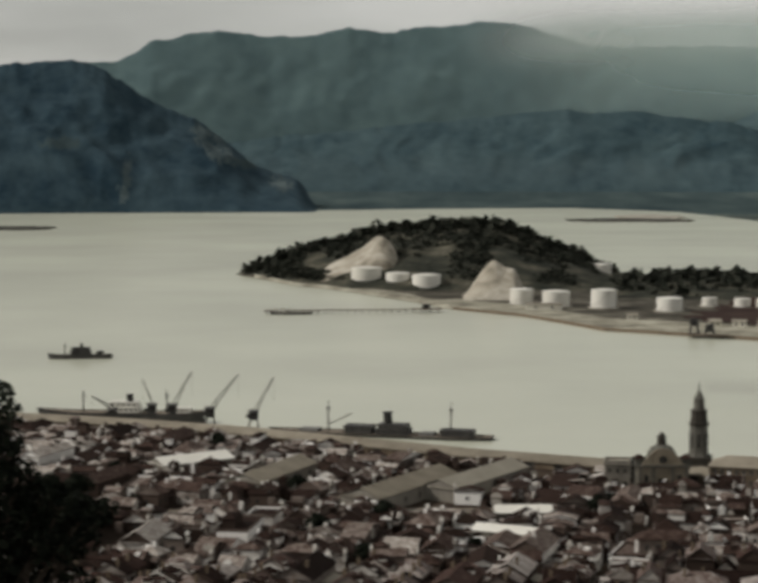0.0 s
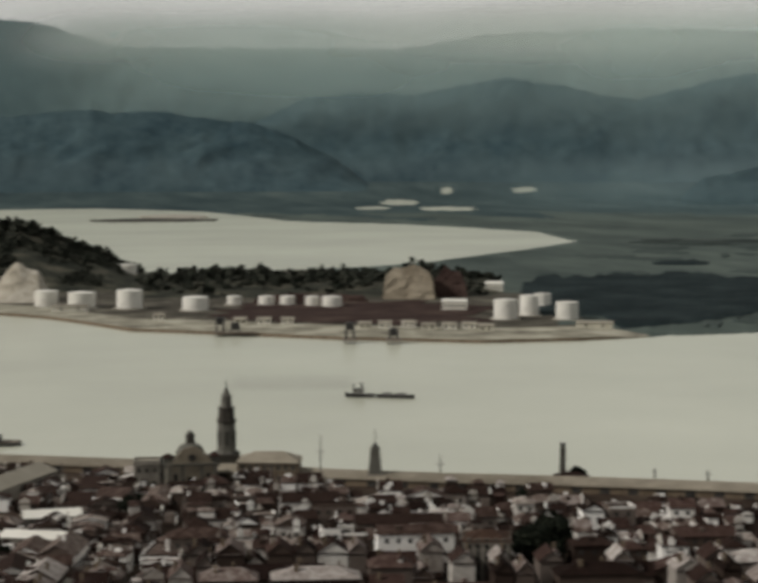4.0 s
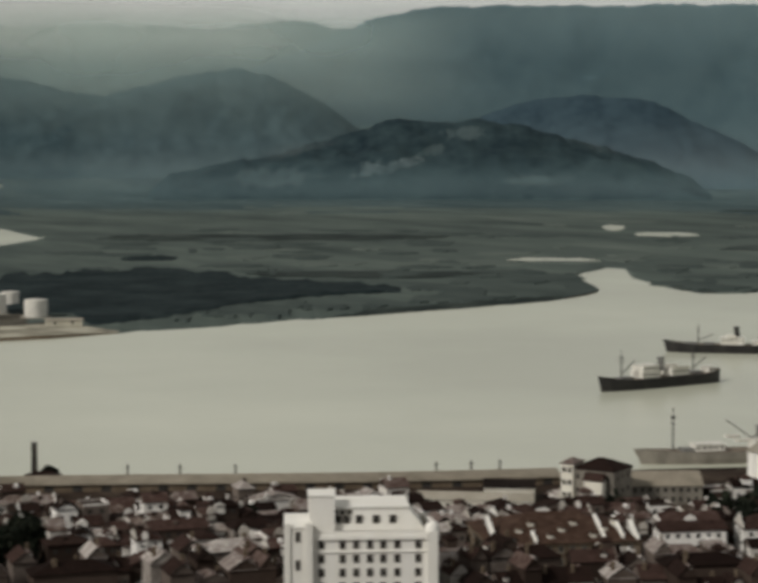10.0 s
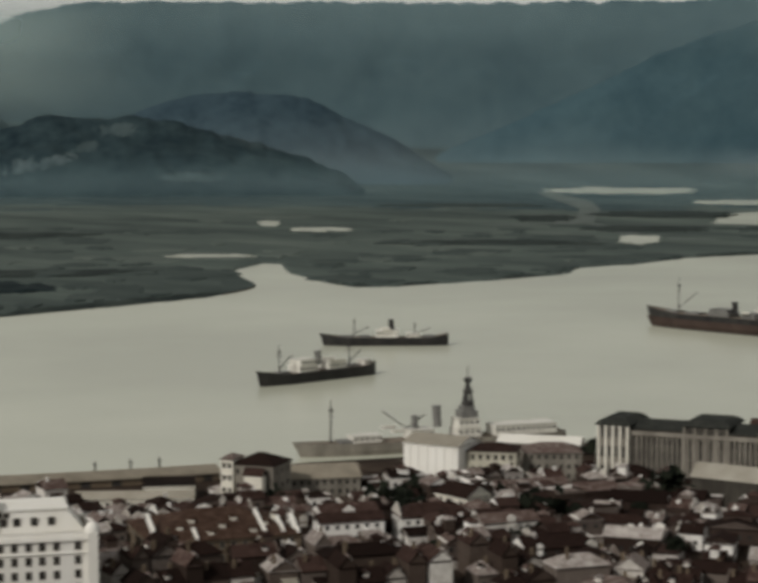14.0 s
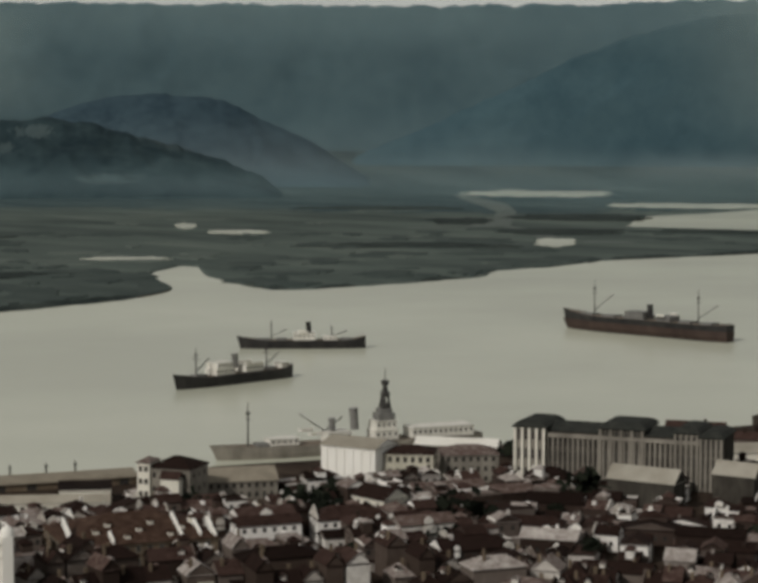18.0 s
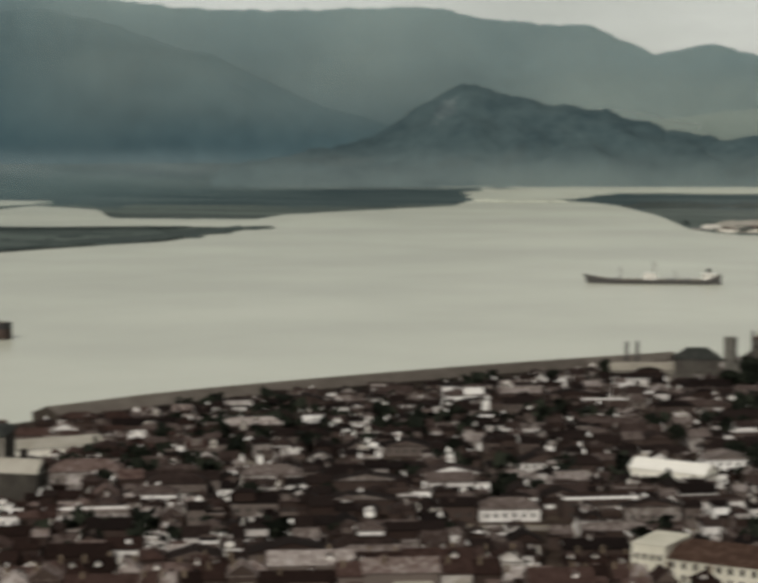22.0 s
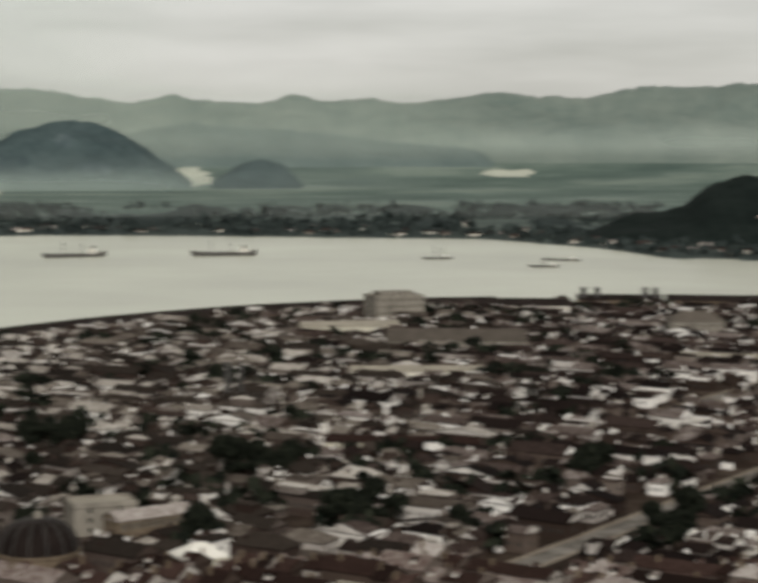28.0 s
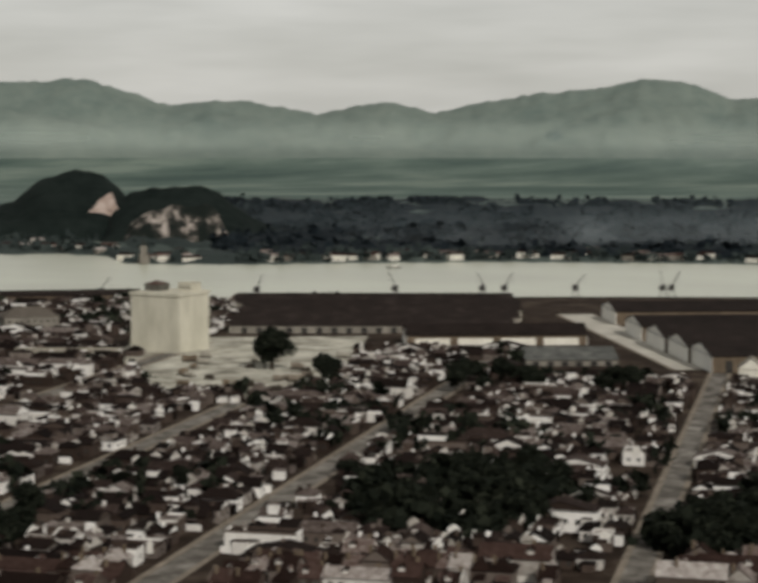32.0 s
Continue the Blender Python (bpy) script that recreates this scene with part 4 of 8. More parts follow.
ridge("hill", [(98.0, 4), (98.4, 13), (98.8, 20), (99.4, 30), (100.2, 34), (100.9, 41), (101.6, 67), (102.5, 79), (103.4, 72), (103.9, 54), (104.6, 10)], 2350, 150, "forest_dark", "dark wooded hill above the far shore", 0.04, 0.7, 17.0, foot=0.5)
ridge("hill", [(103.4, 8), (103.6, 39), (104.2, 50), (104.9, 59), (106.0, 60), (106.8, 52), (107.25, 36), (107.8, 20), (108.6, 8)], 2280, 130, "forest_dark", "dark wooded hill with a quarried face", 0.04, 0.7, 18.0, foot=0.5)
ridge("island_hill", [(-4.1, 2), (-3.5, 8), (-2.5, 22), (-1.2, 33), (-0.1, 42), (1.1, 46), (2.2, 50), (3.5, 48), (3.9, 42), (4.9, 33), (5.9, 19), (6.8, 5), (7.2, 2)], 1836, 190, "scrub", "dark scrubby rocky island hill", 0.03, 0.7, 19.0, foot=0.3, rows=22, back=18, line=lambda a: max(knots(NEAR, a) + 6, 1610))
ridge("island_hill", [(6.6, 3), (7.2, 6), (8.1, 11), (9.7, 12), (11.4, 9), (13.5, 11), (15.5, 14), (16.6, 10), (17.6, 3)], 1700, 160, "scrub", "low dark scrubby rise behind the oil tanks", 0.03, 0.7, 20.0, foot=0.8, rows=12, back=40)


# ---- low cloud on the crests and mist at their feet ----
def cloud_mat(name, density, thick, low, high, soft_top, tint=(0.76, 0.81, 0.78), axis="X", grain=1.0):
    """Thin white vapour: ragged by noise, fading out towards its lower and upper edges."""
    m = bpy.data.materials.new(name)
    m.use_nodes = True
    n, l = m.node_tree.nodes, m.node_tree.links
    n.clear()
    out, mix, tr, df = n.new("ShaderNodeOutputMaterial"), n.new("ShaderNodeMixShader"), n.new("ShaderNodeBsdfTransparent"), n.new("ShaderNodeBsdfDiffuse")
    df.inputs["Color"].default_value = (*tint, 1)
    tl, both = n.new("ShaderNodeBsdfTranslucent"), n.new("ShaderNodeMixShader")
    tl.inputs["Color"].default_value = (*tint, 1)
    both.inputs["Fac"].default_value = 0.4
    l.new(df.outputs["BSDF"], both.inputs[1])
    l.new(tl.outputs["BSDF"], both.inputs[2])
    geo, sep, ns = n.new("ShaderNodeNewGeometry"), n.new("ShaderNodeSeparateXYZ"), n.new("ShaderNodeTexNoise")
    mp = n.new("ShaderNodeMapping")
    mp.inputs["Scale"].default_value = (0.0016 * grain, 0.0016 * grain, 0.004 * grain)
    ns.inputs["Scale"].default_value, ns.inputs["Detail"].default_value = 1.0, 3.0
    l.new(geo.outputs["Position"], mp.inputs["Vector"])
    l.new(mp.outputs["Vector"], ns.inputs["Vector"])
    l.new(geo.outputs["Position"], sep.inputs["Vector"])
    up, dn, nz = n.new("ShaderNodeMapRange"), n.new("ShaderNodeMapRange"), n.new("ShaderNodeMapRange")
    for node in (up, dn, nz):
        node.interpolation_type = "SMOOTHSTEP"
    for node, src, vals in ((up, sep.outputs["Z"], (low, low + thick, 0, 1)), (dn, sep.outputs["Z"], (high - soft_top, high, 1, 0)), (nz, ns.outputs["Fac"], (0.25, 0.7, 0.5, 1))):
        l.new(src, node.inputs["Value"])
        for key, val in zip(("From Min", "From Max", "To Min", "To Max"), vals):
            node.inputs[key].default_value = val
    a, b, c = n.new("ShaderNodeMath"), n.new("ShaderNodeMath"), n.new("ShaderNodeMath")
    for q in (a, b, c):
        q.operation = "MULTIPLY"
    l.new(up.outputs["Result"], a.inputs[0])
    l.new(dn.outputs["Result"], a.inputs[1])
    l.new(a.outputs["Value"], b.inputs[0])
    l.new(nz.outputs["Result"], b.inputs[1])
    l.new(b.outputs["Value"], c.inputs[0])
    # thins out towards both ends
    tc, sx = n.new("ShaderNodeTexCoord"), n.new("ShaderNodeSeparateXYZ")
    l.new(tc.outputs["Generated"], sx.inputs["Vector"])
    ends = []
    for vals in ((0.0, 0.16, 0, density), (0.86, 1.0, 1, 0)):
        node = n.new("ShaderNodeMapRange")
        node.interpolation_type = "SMOOTHSTEP"
        l.new(sx.outputs[axis], node.inputs["Value"])
        for key, val in zip(("From Min", "From Max", "To Min", "To Max"), vals):
            node.inputs[key].default_value = val
        ends.append(node.outputs["Result"])
    ed_ = n.new("ShaderNodeMath")
    ed_.operation = "MULTIPLY"
    l.new(ends[0], ed_.inputs[0])
    l.new(ends[1], ed_.inputs[1])
    l.new(ed_.outputs["Value"], c.inputs[1])
    l.new(c.outputs["Value"], mix.inputs["Fac"])
    l.new(tr.outputs["BSDF"], mix.inputs[1])
    l.new(both.outputs["Shader"], mix.inputs[2])
    l.new(mix.outputs["Shader"], out.inputs["Surface"])
    return m


def vapour(name, az0, az1, d, z0, z1, mat, label, seed):
    """A billowing curtain of vapour."""
    g, n, k = Geo(), int((az1 - az0) / 0.4) + 1, 12
    vs = []
    for i in range(n + 1):
        az = az0 + (az1 - az0) * i / n
        for j in range(k + 1):
            z = z0 + (z1 - z0) * j / k
            vs.append(tuple(at(az, d + 5 * noise.noise((az * 0.3, z * 0.006, seed)), z)))
    g.add(vs, [(i * (k + 1) + j, (i + 1) * (k + 1) + j, (i + 1) * (k + 1) + j + 1, i * (k + 1) + j + 1) for i in range(n) for j in range(k)])
    ob = solo(name, g, mat, label, "cloud", "structure", smooth=True)
    return ob


vapour("low_cloud", 2, 29, 4673, 244, 620, cloud_mat("crest_cloud", 0.95, 106, 274, 504, 162, (0.95, 0.95, 0.90), grain=0.6), "thick pale cloud lying along the mountain crests", 1.0)
vapour("low_cloud", 22, 72, 4580, 300, 560, cloud_mat("crest_veil", 0.14, 200, 280, 560, 20, (0.68, 0.82, 0.78)), "thin pale cloud lying along the mountain crests", 2.0)
vapour("valley_mist", -18, 132, 4112, 8, 120, cloud_mat("foot_mist", 0.09, 50, 14, 118, 54, (0.66, 0.75, 0.76)), "thin pale mist along the feet of the mountains", 3.0)
vapour("low_cloud", 3, 33, 4652, 100, 470, cloud_mat("range_haze", 0.44, 250, 110, 470, 110, (0.78, 0.88, 0.80)), "pale haze hanging before the mountain range", 14.0)
vapour("valley_mist", 1, 34, 4505, 90, 440, cloud_mat("spur_haze", 0.38, 190, 90, 440, 60, (0.62, 0.79, 0.77)), "thin haze hanging before the forested spurs", 15.0)
vapour("valley_mist", 19, 50, 4180, 4, 190, cloud_mat("hill_foot_mist", 0.07, 30, 4, 190, 90, (0.66, 0.78, 0.80)), "thin bluish mist behind the dark hill", 17.0)
vapour("valley_mist", 50, 88, 4495, 40, 500, cloud_mat("green_haze", 0.32, 300, 30, 500, 30, (0.68, 0.77, 0.70), "Y"), "thin pale haze before the high range", 16.0)
vapour("valley_mist", -14, 62, 3860, 0, 60, cloud_mat("marsh_mist", 0.06, 30, 0, 62, 32, (0.60, 0.74, 0.78)), "thin bluish mist over the marsh", 18.0)
vapour("valley_mist", 15, 64, 2900, 0, 110, cloud_mat("plain_haze", 0.21, 48, 0, 110, 56, (0.46, 0.68, 0.74)), "thin bluish haze over the far marsh", 20.0)
vapour("valley_mist", 66, 96, 4532, 30, 300, cloud_mat("east_range_haze", 0.42, 120, 20, 300, 150, (0.64, 0.72, 0.64), "Y"), "pale green-grey haze before the eastern ranges", 24.0)
vapour("valley_mist", 54, 96, 4118, 0, 110, cloud_mat("east_foot_mist", 0.22, 10, 2, 105, 92, (0.68, 0.77, 0.73), "Y"), "pale mist along the feet of the eastern hills", 19.0)
vapour("valley_mist", 76, 87.4, 4085, 0, 66, cloud_mat("isle_mist", 0.5, 16, -12, 62, 46, (0.50, 0.60, 0.55), "Y"), "green-grey mist round the feet of the isolated hills", 23.0)
vapour("valley_mist", 26, 37, 4075, 30, 130, cloud_mat("hill_wisps", 0.22, 40, 30, 130, 60), "thin pale wisps of mist on a dark hill", 5.0)
vapour("valley_mist", 79, 132, 4560, 8, 170, cloud_mat("east_mist", 0.36, 60, 44, 168, 64, (0.72, 0.80, 0.74), "Y"), "pale mist lying before the eastern mountains", 6.0)
vapour("valley_mist", 49, 60, 4290, 4, 110, cloud_mat("flank_wisps", 0.15, 40, 14, 108, 60, (0.66, 0.76, 0.78), grain=3.0), "pale wisps of mist at the mountain's foot", 22.0)
vapour("valley_mist", -18, 80, 4686, 30, 560, cloud_mat("mountain_haze", 0.13, 90, 30, 560, 200, (0.54, 0.72, 0.75)), "thin bluish haze before the mountains", 7.0)
vapour("valley_mist", 70, 104, 2780, 0, 60, cloud_mat("river_mist", 0.14, 12, 1, 58, 50, (0.72, 0.78, 0.74), "Y"), "thin pale mist over the far river bank", 8.0)
vapour("valley_mist", 104.5, 128, 2300, 0, 62, cloud_mat("forest_haze_veil", 0.12, 14, 1, 60, 46, (0.46, 0.56, 0.60), "Y"), "thin smoky haze over the eastern forest", 9.0)
vapour("smoke", 9.3, 13.5, 944, 1, 13, cloud_mat("tug_smoke", 0.22, 4, 2, 13, 7, (0.20, 0.20, 0.19), "X", 9.0), "thin dark smoke trailing from the tug", 21.0)
for a0_, a1_, d_, z_, k_ in [(110.2, 114.6, 2040, 30, 0.08), (113.0, 118.8, 1960, 42, 0.14), (116.8, 123.6, 2010, 54, 0.22)]:
    vapour("smoke", a0_, a1_, d_, 0, z_, cloud_mat("chimney_smoke", k_, z_ * 0.3, 1, z_, z_ * 0.7, (0.60, 0.68, 0.72), "Y", 7.0), "thin grey smoke drifting before the eastern forest", a0_)


# ---- ships ----
def hull_geo(length, beam, free, bow_up, stern_up, draft=1.5, deck_inset=0.25):
    """Hull lofted from sections; bow at -x."""
    n, vs, fs = 18, [], []
    for i in range(n + 1):
        u = i / n
        x = -length / 2 + length * u
        w = beam / 2 * (min(1.0, (u / 0.24) ** 0.62) if u < 0.24 else 1.0 if u < 0.82 else 1 - 0.5 * ((u - 0.82) / 0.18) ** 2)
        z = free + bow_up * max(0, 1 - u / 0.22) ** 1.6 + stern_up * max(0, (u - 0.85) / 0.15) ** 1.5
        rake = -0.035 * length * (1 - u / 0.15) if u < 0.15 else 0.0
        low = 0.82 * w
        vs += [(x + rake, -w, z), (x + rake * 0.5, -w * 0.97, z * 0.45), (x, -low, -draft), (x, low, -draft), (x + rake * 0.5, w * 0.97, z * 0.45), (x + rake, w, z)]
    for i in range(n):
        a, b = i * 6, (i + 1) * 6
        fs += [(a + k, a + k + 1, b + k + 1, b + k) for k in range(5)]
    fs += [(5, 4, 3, 2, 1, 0), tuple(n * 6 + k for k in range(6))]
    hull = Geo().add(vs, [q[::-1] for q in fs])
    deck = Geo()
    for i in range(n):
        a, b = vs[i * 6], vs[(i + 1) * 6]
        c, d = vs[(i + 1) * 6 + 5], vs[i * 6 + 5]
        deck.face([(a[0], a[1], a[2] - deck_inset), (b[0], b[1], b[2] - deck_inset), (c[0], c[1], c[2] - deck_inset), (d[0], d[1], d[2] - deck_inset)])
    return hull, deck


def ship(az, d, length, turn, label, beam=None, free=5.0, bow_up=2.5, stern_up=1.5, hull="hull_black", houses=(), funnels=(), masts=(), booms=(), hatches=(), boats=(), house_mat="ship_white", stripe=None, name="cargo_ship", flip=False, boot=None):
    beam = beam or length * 0.14
    s = thing(name, stand(az, d, 0.0, turn + (180 if flip else 0)), label, "ship", "ships in the harbour")
    h, dk = hull_geo(length, beam, free, bow_up, stern_up)
    part("hull", h, M[hull], s, smooth=False)
    part("deck", dk, M["deck"], s)
    if stripe:
        hs, _ = hull_geo(length * 1.002, beam * 1.012, free * stripe[1], 0.0, 0.0, 0.3)
        part("hull_band", hs, M[stripe[0]], s, "weathered red-brown lower hull band")
    for x0, x1, w, z1, lv in houses:
        g, wn_ = Geo(), Geo()
        z = free
        for k in range(lv):
            q = k * (x1 - x0) * 0.06
            zz = z + (z1 - z) * (k + 1) / lv
            zb = z + (z1 - z) * k / lv
            g.box(x0 + q, x1 - q, -w / 2 + 0.3 * k, w / 2 - 0.3 * k, zb, zz)
            g.box(x0 + q - 0.3, x1 - q + 0.3, -w / 2 + 0.3 * k - 0.3, w / 2 - 0.3 * k + 0.3, zz, zz + 0.18)
            m_ = max(2, int((x1 - x0 - 2 * q) / 2.2))
            for i in range(m_):
                xx = x0 + q + (x1 - x0 - 2 * q) * (i + 0.5) / m_
                for sgn in (-1, 1):
                    yy = sgn * (w / 2 - 0.3 * k + 0.03)
                    wn_.box(xx - 0.45, xx + 0.45, min(yy, yy - sgn * 0.06), max(yy, yy - sgn * 0.06), zb + (zz - zb) * 0.45, zb + (zz - zb) * 0.78)
        dh = part("deckhouse", g, M[house_mat], s)
        tagged(part("porthole_row", wn_, M["window"], dh), kind="stuff")
    for x, r, z0, z1, mt in funnels:
        f_ = part("funnel", Geo().tube([(r * 1.05, z0), (r, z0 + 1), (r, z1 - 0.8), (r * 1.12, z1 - 0.6), (r * 1.12, z1), (r * 0.8, z1 - 0.1)], 14), M[mt], s, smooth=False)
    for (x, *_), ob in zip(funnels, [c for c in s.children if c.name.startswith("funnel")]):
        ob.matrix_basis = pose(x, 0, 0, 0, -4, 0)
    for x, z1 in masts:
        g = Geo().tube([(0.42, free - 0.5), (0.3, free + (z1 - free) * 0.6), (0.14, z1)], 8, cx=x)
        g.bar((x, -2.6, free + (z1 - free) * 0.62), (x, 2.6, free + (z1 - free) * 0.62), 0.16)
        g.box(x - 0.7, x + 0.7, -0.7, 0.7, free + (z1 - free) * 0.72, free + (z1 - free) * 0.78, bottom=True)
        part("mast", g, M["steel"], s)
    for x0, x1, z0, z1 in booms:
        part("derrick_boom", Geo().bar((x0, 0, z0), (x1, 1.5, z1), 0.2), M["steel"], s)
    for x, l_ in hatches:
        part("hatch_cover", Geo().box(x - l_ / 2, x + l_ / 2, -beam * 0.25, beam * 0.25, free - 0.3, free + 1.1), M["ship_grey"], s)
    for x, z in boats:
        for sgn in (-1, 1):
            hb, _ = hull_geo(6.0, 1.9, 0.9, 0.4, 0.3, 0.2)
            ob = part("lifeboat", hb, M["ship_white"], s)
            ob.matrix_basis = pose(x, sgn * beam * 0.42, z)
    return s


ship(38.04, 982, 77, 42, "black-hulled cargo steamer with white deckhouses at anchor", free=5.4, bow_up=2.6, houses=[(-16, -4, 9.0, 11.5, 2), (4, 16, 8.6, 9.0, 1), (30, 35, 6, 8.0, 1)], funnels=[(1.0, 1.7, 8, 15.0, "ship_grey")],
     masts=[(-26, 20), (22, 19)], booms=[(-26, -16, 8, 14), (22, 32, 8, 13)], hatches=[(-24, 7), (24, 6)], boats=[(6, 9.4), (12, 9.4)])
ship(40.08, 1145, 74, 2, "long black cargo steamer with low pale deckhouse and black funnel", free=5.0, bow_up=2.4, stern_up=2.2, houses=[(-6, 7, 8.6, 9.0, 1), (12, 20, 8, 7.0, 1)], funnels=[(4.0, 1.5, 7, 15.5, "hull_black")],
     masts=[(-19, 17), (17, 14)], booms=[(-19, -10, 7, 11), (17, 26, 7, 10)], hatches=[(-24, 8), (-13, 6), (26, 7)], boats=[(0, 9.3)])
ship(50.24, 1237, 128, -37, "high-sided rust-brown cargo ship riding light at anchor", beam=17, free=10.0, bow_up=3.0, stern_up=0.6, houses=[(-14, 2, 12, 14.5, 2), (12, 22, 11, 13.0, 1)], funnels=[(4.0, 1.9, 12, 19.5, "hull_black")], house_mat="ship_grey",
     masts=[(-42, 33), (40, 31)], booms=[(-42, -28, 13, 24), (40, 54, 13, 22)], hatches=[(-46, 10), (-28, 10), (32, 9), (48, 9)], boats=[(16, 13.4)], hull="hull_black", stripe=("hull_brown", 0.66))
ship(71.72, 1638, 111, 0, "long low dark tanker with raised bow and stern", free=3.4, bow_up=4.5, stern_up=5.0, houses=[(-9, 2, 9, 8.5, 2), (40, 50, 9, 9, 1)], funnels=[(46, 1.6, 8, 13, "hull_black")], masts=[(-28, 15), (0, 20), (18, 12)], hatches=[(-34, 8), (14, 8), (27, 8)], hull="steel", name="tanker")
ship(82.93, 2004, 64, 14, "small dark coaster at anchor near the far bank", free=3.0, bow_up=2.0, stern_up=2.6, houses=[(14, 22, 6.5, 8, 2)], funnels=[(20, 1.1, 6, 11, "hull_black")], masts=[(-12, 17), (8, 14)], hatches=[(-4, 8), (-18, 8)], hull="steel", name="coaster")
ship(87.31, 2008, 66, 4, "small dark coaster with raised poop at anchor", free=3.4, bow_up=2.4, stern_up=2.8, houses=[(16, 24, 6.5, 8, 2)], funnels=[(21, 1.1, 6, 11, "hull_black")], masts=[(-14, 16), (6, 15)], hatches=[(-4, 8), (-20, 8)], hull="steel", name="coaster")
ship(-8.81, 1127, 36, -3, "small dark naval launch with a boxy bridge", free=2.4, bow_up=1.0, stern_up=0.3, houses=[(-6, 6, 4.4, 6.4, 2), (9, 13, 3.4, 4.2, 1)], funnels=[(1, 0.8, 6, 9.0, "hull_black")], masts=[(-9, 9.5)], hull="steel", house_mat="steel", name="patrol_boat")
ship(13.45, 943, 14, -4, "small dark steam tug with a tall funnel", free=1.8, bow_up=0.8, stern_up=0.4, houses=[(-3.5, 2.0, 2.8, 4.2, 1)], funnels=[(1.2, 0.55, 3.5, 7.4, "hull_black")], masts=[(-3.2, 7.0)], hull="hull_black", house_mat="ship_grey", name="tugboat")
ship(14.5, 940, 19, -10, "low black barge towed astern of the tug", free=1.6, bow_up=0.3, stern_up=0.5, hatches=[(-4, 5), (3, 5)], hull="hull_black", name="barge")
for az_, d_, ln_ in [(a, knots(QUAY, a) + 7, n) for a, n in ((31.5, 11), (32.55, 12), (33.4, 10), (22.3, 8), (23.85, 9), (25.5, 10))]:
    ship(az_, d_, ln_, 8 * math.sin(az_ * 9), "small dark masted boat lying off the quay", free=1.0, bow_up=0.7, stern_up=0.3, houses=[(1, 3, 1.6, 2.2, 1)], masts=[(-1, 6.5)], hull="steel", house_mat="ship_grey", name="small_boat")
ship(93.63, 1946, 29, 6, "small dark sailing barge lying off the far bank", free=1.6, bow_up=0.8, stern_up=0.8, houses=[(6, 10, 3, 3.4, 1)], masts=[(-3, 14), (5, 12)], hull="steel", name="sailing_barge")
ship(96.78, 1830, 27, 0, "small dark lighter lying off the far bank", free=1.7, bow_up=0.8, stern_up=0.6, houses=[(6, 10, 3, 3.6, 1)], masts=[(-2, 9)], hull="steel", name="lighter")
ship(97.3, 1930, 38, -24, "low dark lighter beside the far bank", free=1.4, bow_up=1.0, stern_up=0.6, houses=[(10, 14, 3, 3.6, 1)], hull="steel", name="lighter")
ship(111.97, 1747, 13, 10, "tiny dark motor launch on the river", free=1.0, bow_up=0.8, stern_up=0.2, houses=[(-1, 3, 2.2, 2.8, 1)], masts=[(0, 6)], hull="steel", name="launch")
ship(73.35, 2560, 46, 0, "grey river steamer lying at a sandy landing", free=2.6, bow_up=1.0, stern_up=0.6, houses=[(-12, 12, 5, 7.5, 2)], funnels=[(0, 0.9, 7, 11, "hull_black")], hull="ship_grey", name="river_steamer")
s = ship(41.55, 764, 112, 22, "pale grey warship with tripod mast moored along the quay", beam=13, free=4.6, bow_up=1.4, stern_up=0.3, hull="grey_stone", house_mat="ship_white", houses=[(-36, -24, 7, 7.2, 1), (-12, -2, 8.5, 8.6, 1), (8, 18, 9.0, 12.0, 2), (24, 51, 10.0, 8.6, 1)],
     funnels=[(1.5, 1.7, 9, 17.5, "ship_grey"), (-8, 1.3, 9, 14.0, "ship_grey")], masts=[(-44, 22), (14, 33)], booms=[(-12, -22, 9, 16), (-12, -4, 9, 14)], hatches=[(-38, 6)], boats=[(-18, 8.6)], name="moored_warship")
g = Geo()
for dx, dy in ((-2.6, -2.2), (-2.6, 2.2), (3.4, 0)):
    g.bar((14 + dx, dy, 11.5), (14, 0, 27), 0.4)
part("tripod_mast", g, M["steel"], s, "dark tripod mast")
for z_, r_ in ((17.0, 2.4), (21.5, 2.0), (26.2, 1.6)):
    part("fighting_top", Geo().tube([(r_ * 0.8, z_), (r_, z_ + 0.4), (r_, z_ + 1.8)], 10, cx=14), M["steel"], s)
part("bridge", Geo().box(10, 17, -3.4, 3.4, 11.9, 15.0).box(11, 16, -2.6, 2.6, 15.0, 16.8), M["ship_grey"], s, "grey wheelhouse")
ship(0.1, 818, 96, -15, "dark-superstructured steamer moored behind the quay sheds", beam=13, free=1.3, bow_up=0.6, stern_up=0.4, house_mat="steel", houses=[(-16, -4, 8, 4.2, 1), (-2, 12, 9, 5.2, 2), (26, 40, 7, 3.8, 1)], funnels=[(3, 1.9, 4, 10.5, "hull_black")],
     masts=[(-24, 14.5), (30, 15.5)], booms=[(-24, -14, 4, 9)], hatches=[(-32, 8), (20, 6)], hull="steel", name="moored_steamer")
ship(-7.6, 868, 74, -13, "dark cargo steamer moored at the coal quay", beam=11, free=4.5, bow_up=1.4, stern_up=1.0, house_mat="ship_white", houses=[(-6, 8, 8, 9.0, 2), (24, 31, 6, 6.5, 1)], funnels=[(4, 1.5, 8, 12.5, "hull_black")], masts=[(-18, 14), (20, 15)], hull="steel", name="moored_steamer")


